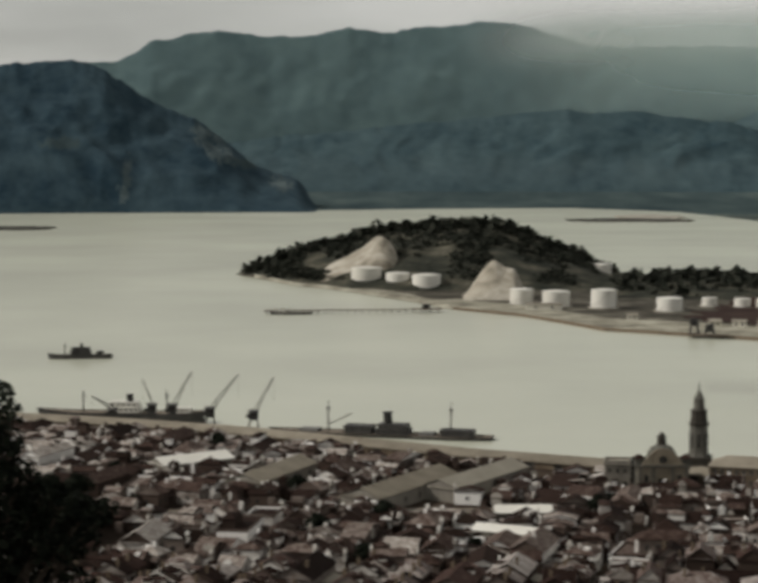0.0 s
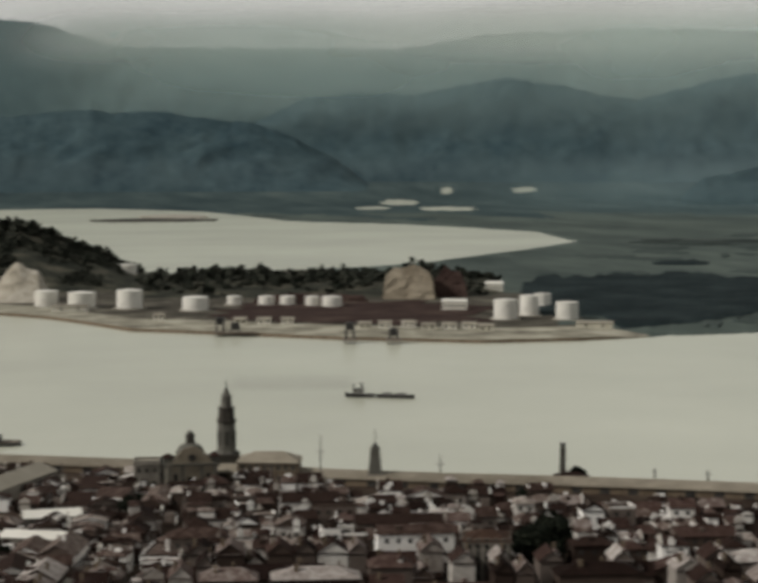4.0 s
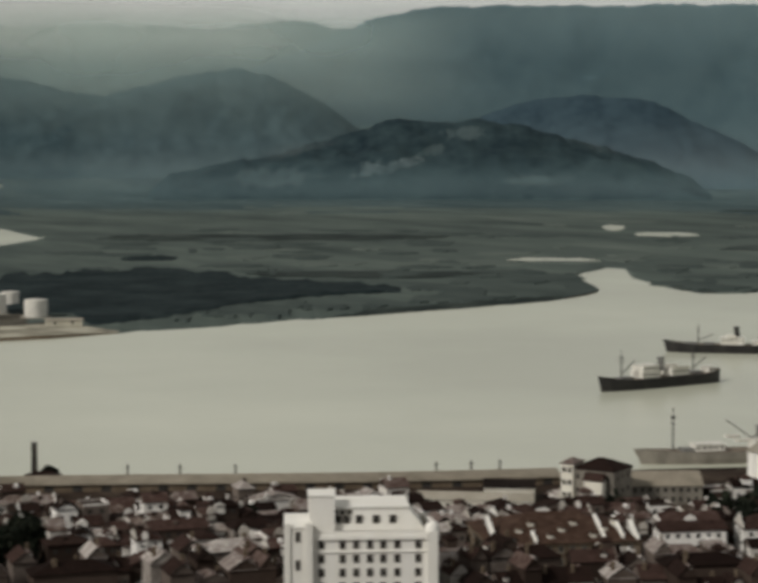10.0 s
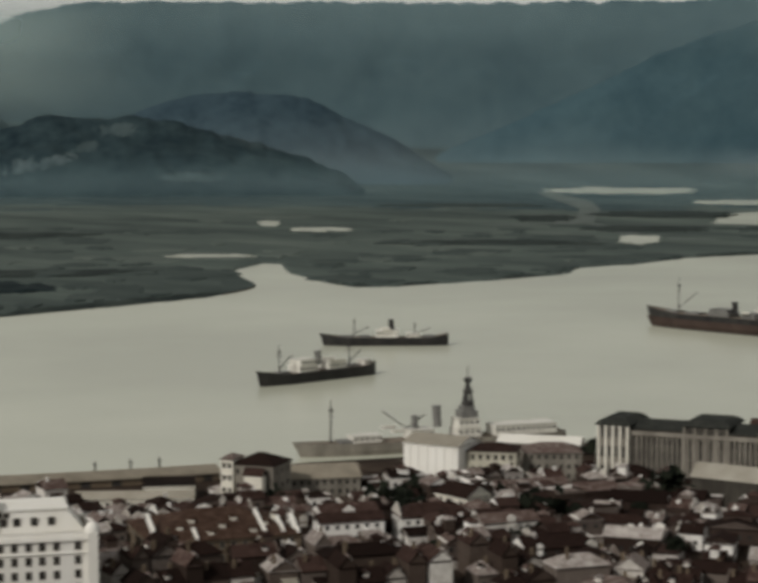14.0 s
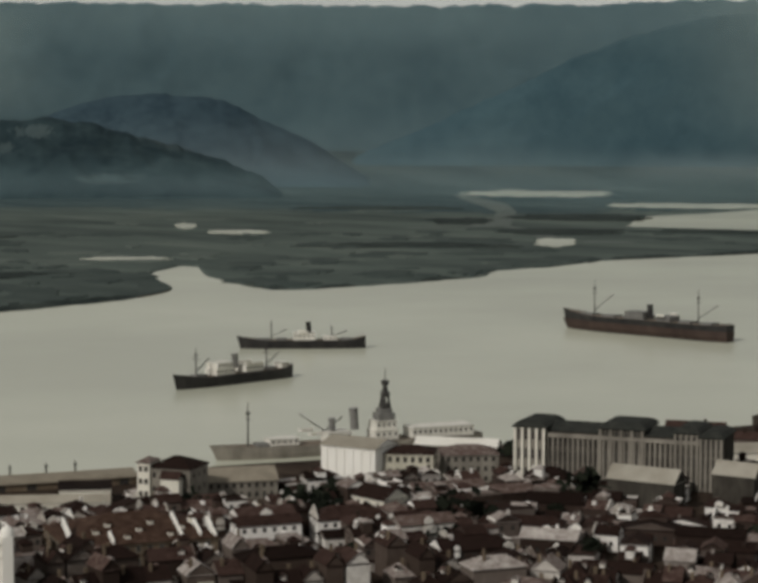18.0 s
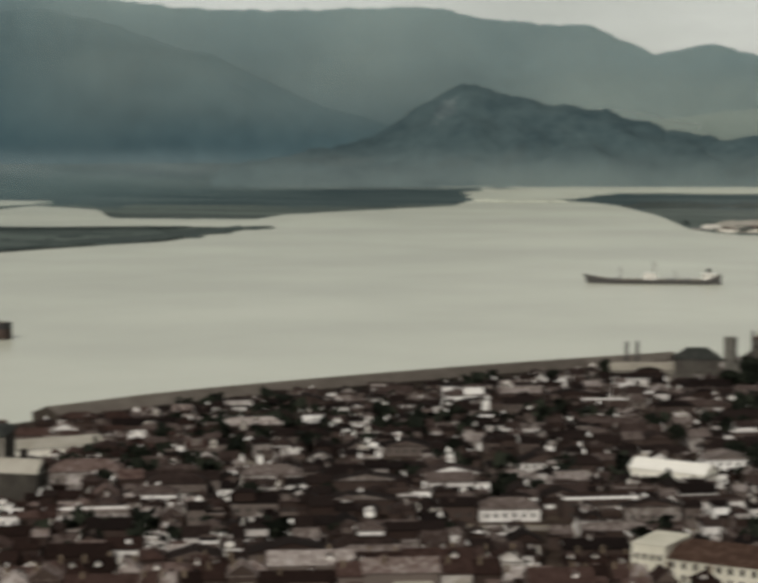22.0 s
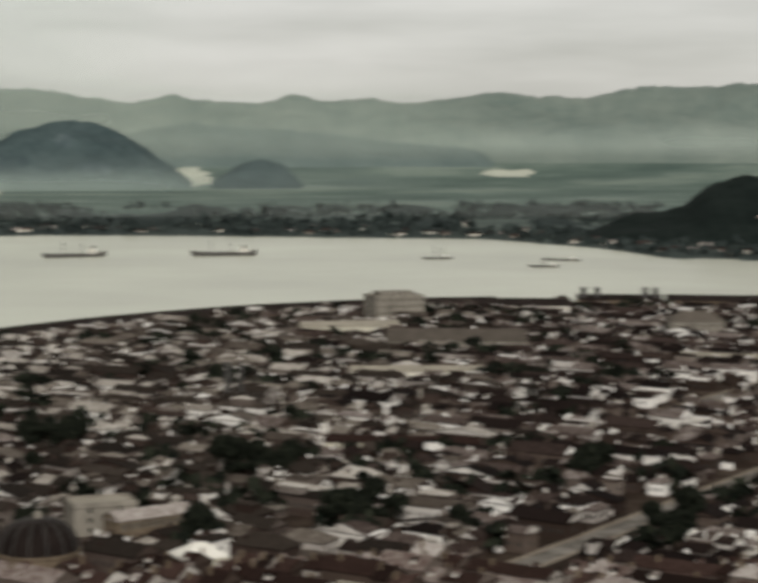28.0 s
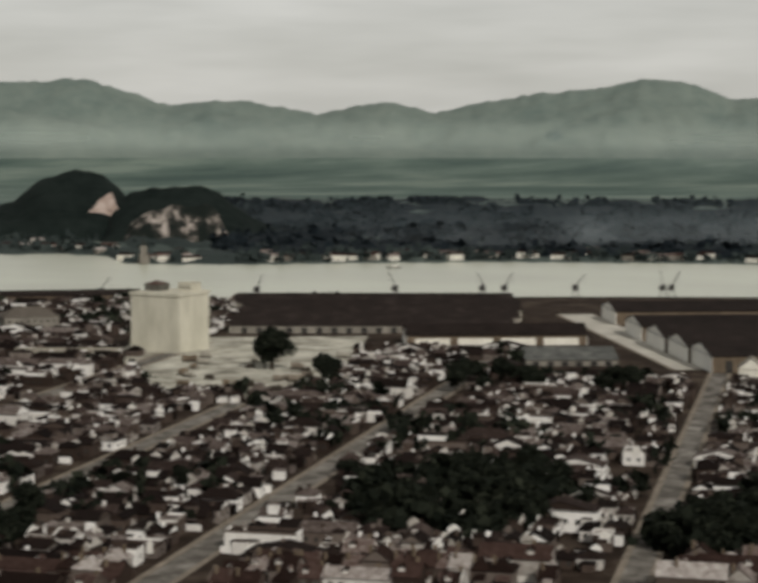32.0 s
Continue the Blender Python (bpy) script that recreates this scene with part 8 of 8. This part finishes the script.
rng3 = random.Random(4)
for i in range(24):
    d_ = rng3.uniform(900, 1045)
    a_ = rng3.uniform(105.3, 108.4 + (d_ - 890) * 0.015)
    w_, e_, h_ = rng3.uniform(4, 9), rng3.uniform(2.5, 4.5), rng3.uniform(2.0, 3.8)
    s = thing("goods_stack", stand(a_, d_, 2.06, rng3.uniform(-40, 40)), "stacked bales and crates on the open goods yard", "goods stack", "goods stacks on the yard")
    mt = M[("brown_stone", "kerb", "sand", "bark")[i % 4]]
    part("pallet", Geo().box(-w_ / 2, w_ / 2, -e_ / 2, e_ / 2, 0, h_ * 0.2), M["bark"], s)
    for k in range(3):
        x_ = w_ * (k - 1) / 3
        part("bale", Geo().tube([(w_ * 0.15, h_ * 0.2), (w_ * 0.2, h_ * 0.3), (w_ * 0.2, h_ * 0.8), (w_ * 0.14, h_ * rng3.uniform(0.85, 1.0))], 8, turn=0.39), mt, s, m=pose(x_, 0, 0))


# ---- houses ----
def house_geo(w, dep, h, kind, rise, rnd, floors):
    """Walls, roof and openings of one house; front at -y."""
    wall, roof, wins = Geo(), Geo(), []
    wall.box(-w / 2, w / 2, -dep / 2, dep / 2, -0.8, h)
    if kind == "x":
        for sx in (-w / 2, w / 2):
            wall.face([(sx, -dep / 2, h), (sx, dep / 2, h), (sx, 0, h + rise)])
        roof.gable_roof(-w / 2, w / 2, -dep / 2, dep / 2, h, rise, 0, 0.4, "x")
    elif kind == "y":
        for sy in (-dep / 2, dep / 2):
            wall.face([(-w / 2, sy, h), (w / 2, sy, h), (0, sy, h + rise)])
        roof.gable_roof(-w / 2, w / 2, -dep / 2, dep / 2, h, rise, 0, 0.35, "y")
    elif kind == "hip":
        roof.gable_roof(-w / 2, w / 2, -dep / 2, dep / 2, h, rise, 0, 0.45, "x" if w > dep else "y", min(w, dep) * 0.5)
    else:
        roof.box(-w / 2 + 0.25, w / 2 - 0.25, -dep / 2 + 0.25, dep / 2 - 0.25, h - 0.2, h + 0.05)
        for x0, x1, y0, y1 in [(-w / 2, w / 2, -dep / 2, -dep / 2 + 0.25), (-w / 2, w / 2, dep / 2 - 0.25, dep / 2), (-w / 2, -w / 2 + 0.25, -dep / 2 + 0.25, dep / 2 - 0.25), (w / 2 - 0.25, w / 2, -dep / 2 + 0.25, dep / 2 - 0.25)]:
            wall.box(x0, x1, y0, y1, h + 0.002, h + 0.8)
    n = max(2, int(w / 3.2))
    for k in range(floors):
        z = h * (k + 0.32) / floors
        for x in spread(n, w * 0.92):
            for y in (-dep / 2, dep / 2):
                wins.append((x, y, z, 0))
    for k in range(floors):
        z = h * (k + 0.32) / floors
        for y in spread(max(1, int(dep / 5)), dep * 0.8):
            for x in (-w / 2, w / 2):
                wins.append((x, y, z, 1))
    return wall, roof, wins


ZONES = [  # headings, street direction (compass), nearest, margin to quay, house height range
    (-16.5, 8.0, 15.0, 470, 34, (3.0, 5.6)), (8.0, 34.5, 100.0, 470, 46, (4.5, 10.5)), (34.5, 46.5, 112.0, 470, 52, (4.5, 9.0)), (46.5, 79.0, 149.0, 470, 40, (3.0, 6.2)), (79.0, 126.0, 215.1, 470, 40, (2.9, 5.6))]
rnd = random.Random(11)
LOTS = []
for a0, a1, comp, near, margin, (h0, h1) in ZONES:
    c = radians(comp)
    U, V = Vector((math.sin(c), math.cos(c), 0)), Vector((math.cos(c), -math.sin(c), 0))
    v, flip, row = -1500.0, 1, 0
    while v < 1500:
        dep = rnd.uniform(7.5, 11.5)
        u = -1600.0
        while u < 1600:
            w = rnd.uniform(4.0, 8.2)
            q = U * u + V * v
            if rnd.random() < (0.1 if a0 < 40 else 0.2 if a0 < 70 else 0.32 if math.degrees(math.atan2(q.x, q.y)) < 102 else 0.1):
                w = rnd.uniform(10, 26)
            p = U * (u + w / 2) + V * (v + dep / 2)
            u += w + (rnd.uniform(0.1, 1.4) * (0.15 if a0 > 70 else 1.0) if rnd.random() < 0.82 else rnd.uniform(2.5, 7))
            if int(u / 86) != int((u - w - 3) / 86):
                u += 7
            az, d = math.degrees(math.atan2(p.x, p.y)), p.length
            if not (a0 <= az < a1 and near < d < knots(QUAY, az) - margin):
                continue
            hit = False
            for inv, hw, hd in FOOT:
                q = inv @ Vector((p.x, p.y, 2))
                if abs(q.x) < hw + w * 0.42 and abs(q.y) < hd + w * 0.42:
                    hit = True
                    break
            if hit or any(b0 <= az <= b1 and e0 - 6 <= d <= e1 + 6 and in_grove(az, d, b0, b1, e0, e1) and rnd.random() < 0.78 for b0, b1, e0, e1 in PARKS):
                continue
            yard = 104.3 < az < 110.9 and (905 - 9 * (az - 104.5) if az < 108.6 else 870 + 58 * (az - 108.6)) < d < 1066
            dock = (az > 115.6 and d > 950) or (az > 111.4 and d > 1062) or (az > 119.8 and d > 950)
            dock = dock or (103.4 < az < 111.5 and 1060 < d < 1165)
            if yard or dock:
                continue
            LOTS.append((d, p.x, p.y, w, dep * rnd.uniform(0.8, 1.0), comp, flip, rnd.uniform(h0, h1) * (1.0 if w < 14 else 1.15) * (0.6 if az < 47 and d > knots(QUAY, az) - 95 else 0.5 if 29.5 < az < 35.4 and d > 575 else 1.0), rnd.random(), rnd.uniform(0.22, 0.34), rnd.random()))
        flip = -flip
        v += dep + (rnd.uniform(1.0, 4.0) if flip > 0 else rnd.uniform(4.5, 6.5))
        row += 1
LOTS.sort()


def kind_of(r):
    return "x" if r < 0.46 else "y" if r < 0.66 else "hip" if r < 0.9 else "flat"


# nearest houses: things of their own, from a dozen house types
TYPES = []
for i in range(14):
    w, dep, h = [5.2, 7.4, 9.5, 12.5, 6.4, 17, 8.2, 15, 7.0, 10.5, 20, 6.6, 12, 8.8][i], rnd.uniform(7.5, 11), [3.4, 5.6, 3.8, 7.5, 4.6, 6.0, 3.2, 8.5, 5.2, 6.6, 3.9, 9.5, 4.2, 5.4][i]
    fl = max(1, int(h / 3.3))
    TYPES.append((w, dep, h, kind_of([0.1, 0.5, 0.8, 0.3, 0.7, 0.2, 0.2, 0.85, 0.4, 0.6, 0.05, 0.55, 0.75, 0.3][i]), rnd.uniform(1.9, 3.2), fl))
NEAREST = [q for q in LOTS if q[0] > 505][:290]
MADE = {}
SMALL = window_mesh(0.95, 1.35)
for d, x, y, w, dep, comp, flip, h, r, rs, r2 in NEAREST:
    best = min(range(14), key=lambda i: abs(TYPES[i][2] - h) * 1.5 + 0.7 * abs(TYPES[i][0] - w) + 2.5 * ((r2 * 17 + i * 0.37) % 1))
    rot = -comp + 90 + (180 if flip > 0 else 0)
    m = pose(x, y, 2.0, 0, 0, rot)
    if best in MADE:
        o = copy_thing(MADE[best], m)
        o.scale = (min(max((w + 0.3) / TYPES[best][0], 0.7), 1.5), 1.0, 1.0)
        continue
    w, dep, h, kd, rise, fl = TYPES[best]
    wall, roof, wins = house_geo(w, dep, h, kd, rise, rnd, fl)
    txt = {"x": "rendered town house with a dark tiled gable roof", "y": "narrow town house with its gable to the street", "hip": "rendered town house with a dark tiled hip roof", "flat": "flat-roofed rendered town house with a low parapet"}[kd]
    s = thing("town_house", m, txt, "house", "town houses")
    MADE[best] = s
    part("wall", wall, M["wall"], s)
    part("roof", roof, M["roof"], s)
    part("door", Geo().box(-0.6, 0.6, -dep / 2 - 0.08, -dep / 2 + 0.05, -0.1, 2.2), M["bark"], s)
    part("chimney", Geo().box(w * 0.2, w * 0.2 + 0.8, dep * 0.15, dep * 0.15 + 0.8, h - 0.5, h + rise + 0.9), M["brown_stone"], s)
    if kd != "flat":
        e_ = w * (0.22 if best % 2 else -0.2)
        dm = part("dormer", Geo().box(e_ - 0.75, e_ + 0.75, -dep * 0.36, -dep * 0.1, h + rise * 0.3, h + rise * 0.3 + 1.3), M["wall_white"], s, "whitewashed dormer")
        part("dormer_roof", Geo().gable_roof(e_ - 0.75, e_ + 0.75, -dep * 0.36, -dep * 0.1, h + rise * 0.3 + 1.3, 0.6, 0, 0.2, "y"), M["roof"], dm)
    if best % 3 == 0:
        part("party_wall", Geo().add([(w / 2 - 0.2, -dep / 2, -0.8), (w / 2 + 0.2, -dep / 2, -0.8), (w / 2 + 0.2, dep / 2, -0.8), (w / 2 - 0.2, dep / 2, -0.8), (w / 2 - 0.2, -dep / 2, h + 0.7), (w / 2 + 0.2, -dep / 2, h + 0.7), (w / 2 + 0.2, 0, h + rise + 0.7), (w / 2 - 0.2, 0, h + rise + 0.7), (w / 2 + 0.2, dep / 2, h + 0.7), (w / 2 - 0.2, dep / 2, h + 0.7)],
                                     [(0, 1, 5, 4), (1, 2, 8, 6, 5), (3, 0, 4, 7, 9), (2, 3, 9, 8), (4, 5, 6, 7), (7, 6, 8, 9)]), M["wall"], s)
    lt = part("lean_to", Geo().box(-w * 0.4, w * 0.1, dep / 2 - 0.05, dep / 2 + 3.2, -0.8, 2.7), M["wall"], s)
    part("lean_to_roof", Geo().add([(-w * 0.4 - 0.2, dep / 2 + 0.05, 3.6), (w * 0.1 + 0.2, dep / 2 + 0.05, 3.6), (w * 0.1 + 0.2, dep / 2 + 3.5, 2.75), (-w * 0.4 - 0.2, dep / 2 + 3.5, 2.75), (-w * 0.4 - 0.2, dep / 2 + 3.5, 2.55), (w * 0.1 + 0.2, dep / 2 + 3.5, 2.55)], [(1, 0, 3, 2), (2, 3, 4, 5), (0, 1, 5, 4)]), M["pale_roof" if best % 4 == 1 else "roof"], lt)
    part("yard_wall", Geo().box(-w / 2, w / 2, -dep / 2 - 3.2, -dep / 2 - 2.95, -0.8, 1.9), M["wall_white" if best % 2 else "wall"], s)
    for wx, wy, wz, side in wins[:3]:
        rt = (0 if wy < 0 else 180) if not side else (90 if wx > 0 else -90)
        part("window", SMALL, None, s, m=pose(wx, wy, wz, 0, 0, rt))

# the rest of the town, house by house in one mesh
KEEP = set(id(q) for q in NEAREST)
rc = random.Random(29)
WHITES = Geo()
TOWN, ROOFS, OPEN, ROOFS_W, DULL, ROOFS_E, ROOFS_F = (Geo() for _ in range(7))
for q in LOTS:
    if id(q) in KEEP or q[0] < 505:
        continue
    d, x, y, w, dep, comp, flip, h, r, rs, r2 = q
    rot = radians(-comp + 90 + (180 if flip > 0 else 0) + (22 * (r2 - 0.5) + (90 if 0.3 < r2 < 0.55 and w < 12 else 0) if x < 120 else 10 * (r2 - 0.5)))
    cs, sn = math.cos(rot), math.sin(rot)
    fl = max(1, int(h / 3.3))
    wall, roof, wins = house_geo(w, dep, h, kind_of(r), rs * min(w, dep), rnd, fl)
    white = Geo()
    if r2 < 0.5:
        bx = w * (r2 - 0.25)
        wall.box(bx, bx + 0.9, 0.2, 1.1, h, h + rs * min(w, dep) + 0.9)
    if r2 < 0.2:
        # raised party wall along one side
        sx, rr = (w / 2 if r2 < 0.1 else -w / 2), rs * min(w, dep) * (0.2 if kind_of(r) == "y" else 1.0)
        (white if 150 < x < 560 else wall).add([(sx - 0.17, -dep / 2 - 0.3, h - 0.3), (sx + 0.17, -dep / 2 - 0.3, h - 0.3), (sx + 0.17, dep / 2 + 0.3, h - 0.3), (sx - 0.17, dep / 2 + 0.3, h - 0.3), (sx - 0.17, -dep / 2 - 0.3, h + 0.5), (sx + 0.17, -dep / 2 - 0.3, h + 0.5),
                  (sx + 0.17, 0, h + rr + 0.6), (sx - 0.17, 0, h + rr + 0.6), (sx - 0.17, dep / 2 + 0.3, h + 0.5), (sx + 0.17, dep / 2 + 0.3, h + 0.5)],
                 [(0, 1, 5, 4), (1, 2, 9, 6, 5), (0, 4, 7, 8, 3), (4, 5, 6, 7), (7, 6, 9, 8), (2, 3, 8, 9)])
    if r2 > 0.62:
        ew = w * 0.5
        wall.box(-ew / 2, ew / 2, dep / 2 - 0.1, dep / 2 + 3.5, -0.8, min(2.9, h * 0.7))
        roof.box(-ew / 2 - 0.2, ew / 2 + 0.2, dep / 2 + 0.15, dep / 2 + 3.8, min(2.9, h * 0.7), min(2.9, h * 0.7) + 0.25)
    # yard walls, lean-tos, wash houses and roof lights
    for _ in range(rc.choice((1, 2, 2, 3) if x < 480 or y < -120 else (0, 1, 1, 2))):
        ew, ed, eh, ex = rc.uniform(1.4, 4.2), rc.uniform(1.4, 3.4), rc.uniform(1.9, 4.2), rc.uniform(-w / 2, w / 2)
        ey = dep / 2 + rc.uniform(0.2, 1.6) if rc.random() < 0.6 else -dep / 2 - ed - rc.uniform(0.0, 0.8)
        (wall if rc.random() < 0.45 else roof).box(ex - ew / 2, ex + ew / 2, ey, ey + ed, -0.8, eh)
        if rc.random() < 0.6:
            roof.add([(ex - ew / 2 - 0.2, ey - 0.2, eh + 0.02), (ex + ew / 2 + 0.2, ey - 0.2, eh + 0.02), (ex + ew / 2 + 0.2, ey + ed + 0.2, eh + 0.5), (ex - ew / 2 - 0.2, ey + ed + 0.2, eh + 0.5), (ex - ew / 2 - 0.2, ey + ed + 0.2, eh), (ex + ew / 2 + 0.2, ey + ed + 0.2, eh)],
                     [(0, 1, 2, 3), (3, 2, 5, 4), (0, 3, 4), (1, 5, 2), (0, 4, 5, 1)])
    if rc.random() < 0.5:
        wall.box(-w / 2, w / 2, dep / 2 + 3.9, dep / 2 + 4.1, -0.8, rc.uniform(1.8, 2.6))
    if rc.random() < 0.3 and kind_of(r) in "xhip":
        ex, rz = rc.uniform(-w * 0.3, w * 0.3), rs * min(w, dep)
        wall.box(ex - 0.6, ex + 0.6, -dep * 0.32, -dep * 0.1, h + rz * 0.3, h + rz * 0.3 + 1.3)
    if rc.random() < (0.5 if x < 420 else 0.3 if y < -120 else 0.1):
        # a whitewashed gable, dormer or wash-house wall that catches the light
        ex, hw, hz, up = rc.uniform(-w * 0.4, w * 0.4), rc.uniform(0.7, 1.9), rc.uniform(1.0, 2.4), rc.uniform(-0.2, 0.9)
        ey, fl_ = (-dep / 2 - 0.25, 0.5) if rc.random() < 0.4 else (dep / 2 - 0.2, 0.5)
        white.add([(ex - hw, ey, h + up - 2.2), (ex + hw, ey, h + up - 2.2), (ex + hw, ey + fl_, h + up - 2.2), (ex - hw, ey + fl_, h + up - 2.2), (ex - hw, ey, h + up + hz * 0.5), (ex + hw, ey, h + up + hz * 0.5), (ex + hw, ey + fl_, h + up + hz * 0.5), (ex - hw, ey + fl_, h + up + hz * 0.5), (ex, ey, h + up + hz), (ex, ey + fl_, h + up + hz)],
                  [(0, 1, 5, 8, 4), (2, 3, 7, 9, 6), (1, 2, 6, 5), (3, 0, 4, 7), (5, 6, 9, 8), (7, 4, 8, 9)])
    if rc.random() < 0.22 and w > 5:
        # a raised storey at the back
        u0, ht = rc.uniform(-w / 2, 0), h + rs * min(w, dep) * 0.4 + rc.uniform(1.2, 3.0)
        wall.box(u0, u0 + w * 0.45, 0.3, dep * 0.47, h - 0.3, ht)
        roof.gable_roof(u0, u0 + w * 0.45, 0.3, dep * 0.47, ht, rc.uniform(0.7, 1.4), 0, 0.25, rc.choice("xy"), 99)
    # roof and wall colour mixes are picked by bearing from the viewpoint
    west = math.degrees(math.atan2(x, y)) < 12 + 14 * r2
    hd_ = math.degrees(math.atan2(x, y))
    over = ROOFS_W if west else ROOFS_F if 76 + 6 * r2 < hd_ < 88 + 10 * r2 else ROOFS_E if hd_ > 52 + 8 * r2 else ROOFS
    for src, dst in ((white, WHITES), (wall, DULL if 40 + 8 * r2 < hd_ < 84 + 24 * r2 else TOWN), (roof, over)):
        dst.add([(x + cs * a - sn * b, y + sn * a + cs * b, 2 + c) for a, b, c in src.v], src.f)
    for wx, wy, wz, side in wins:
        if side and d > 800:
            continue
        hw, e = 0.55, 0.05
        if not side:
            sg = 1 if wy > 0 else -1
            bx = (wx - hw, wx + hw, min(wy, wy + sg * e), max(wy, wy + sg * e))
        else:
            sg = 1 if wx > 0 else -1
            bx = (min(wx, wx + sg * e), max(wx, wx + sg * e), wy - hw, wy + hw)
        t = Geo().box(*bx, wz, wz + 1.35)
        OPEN.add([(x + cs * a - sn * b, y + sn * a + cs * b, 2 + c) for a, b, c in t.v], t.f)
town = solo("town_houses", TOWN, M["wall_stuff"], "dense rows of small rendered houses with dark tiled roofs", "houses", "stuff")
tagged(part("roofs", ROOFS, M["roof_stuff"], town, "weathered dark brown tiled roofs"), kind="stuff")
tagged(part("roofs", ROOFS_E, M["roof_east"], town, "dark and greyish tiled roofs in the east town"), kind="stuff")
tagged(part("roofs", ROOFS_F, M["roof_grey_brown"], town, "grey-brown tiled roofs"), kind="stuff")
tagged(part("walls", DULL, M["wall_dull"], town, "house walls in a duller mix, fewer of them white"), kind="stuff")
tagged(part("roofs", ROOFS_W, M["roof_west"], town, "tan tiled roofs near the west quay"), kind="stuff")
tagged(part("gables", WHITES, M["wall_white"], town, "whitewashed gables and dormers"), kind="stuff")
tagged(part("openings", OPEN, M["window"], town, "dark windows of the houses"), kind="stuff")

# yard trees between the houses
YARDS = [q for q in LOTS if q[0] > 560 and q[1] > 300 and noise.noise((q[1] * 0.012, q[2] * 0.012, 3)) > 0.05]


def yard_spot(rg):
    q = YARDS[int(rg.integers(0, len(YARDS)))]
    x_, y_ = q[1] + rg.uniform(-7, 7), q[2] + rg.uniform(-7, 7)
    return math.degrees(math.atan2(x_, y_)), math.hypot(x_, y_), 2.5 + 3.0 * rg.random()


woods("yard_trees", 1100, yard_spot, 3.0, "dark leafy trees in the yards between houses", 21, 26)
for q in LOTS[::23]:
    if q[0] > 540 and len(TREE_SPOTS) < 330:
        a_ = math.degrees(math.atan2(q[1], q[2]))
        o = copy_thing(TREES[int(q[8] * 4) % 4], pose(q[1] + 7, q[2] - 7, 2.0, 0, 0, q[8] * 360))
        k_ = 0.5 + 0.35 * q[10]
        o.scale = (k_, k_, k_)
        TREE_SPOTS.append((q[1], q[2], 3))


# ---- village on the far bank ----
def cottage(m, w, dep, h, label, mat="white"):
    s = thing("cottage", m, label, "house", "far bank cottages")
    part("wall", Geo().box(-w / 2, w / 2, -dep / 2, dep / 2, -0.6, h), M[mat], s)
    part("roof", Geo().gable_roof(-w / 2, w / 2, -dep / 2, dep / 2, h, 2.0, 0, 0.4, "x", 1.5), M["roof"], s)
    part("door", Geo().box(-0.5, 0.5, -dep / 2 - 0.06, -dep / 2 + 0.05, -0.1, 2.0), M["window"], s)
    for x in (-w * 0.3, w * 0.3):
        part("window", SMALL, None, s, m=pose(x, -dep / 2, 1.0))
    return s


COT = [cottage(stand(104.9, 1850, 1.2), 11, 8, 4.0, "small white cottage on the far river bank"), cottage(stand(108.4, 1830, 1.2), 14, 9, 5.5, "pale two-storey house on the far river bank"), cottage(stand(110.6, 1850, 1.2), 18, 9, 4.0, "long white shed on the far river bank"),
       cottage(stand(112.0, 1860, 1.2), 10, 8, 4.5, "grey cottage on the far river bank", "grey_stone")]
for i in range(150):
    az = rnd.uniform(99, 123.5) if i < 85 else rnd.uniform(73.5, 99)
    d = knots(FAR, az) + 18 + abs(rnd.gauss(0, 1)) * 75
    p = at(az, d, 1.2)
    copy_thing(COT[rnd.randrange(4)], pose(p.x, p.y, 1.2, 0, 0, -az + rnd.uniform(-30, 30)))
s = thing("village_church", stand(104.57, 1812, 1.2), "grey village church with a dark pointed spire", "church")
part("nave", Geo().box(-5, 5, 0, 16, -0.6, 7.5), M["grey_stone"], s)
part("roof", Geo().gable_roof(-5, 5, 0, 16, 7.5, 4, 0, 0.4, "y"), M["roof"], s)
part("tower", Geo().box(-3, 3, -5, -0.3, -0.6, 16), M["grey_stone"], s)
part("spire", Geo().tube([(3.6, 16), (1.4, 20), (0.1, 25)], 4, cy=-2.6, turn=math.pi / 4), M["slate"], s)
for z_ in (6, 11):
    part("window", window_mesh(1.0, 2.2), None, s, m=pose(0, -5, z_))
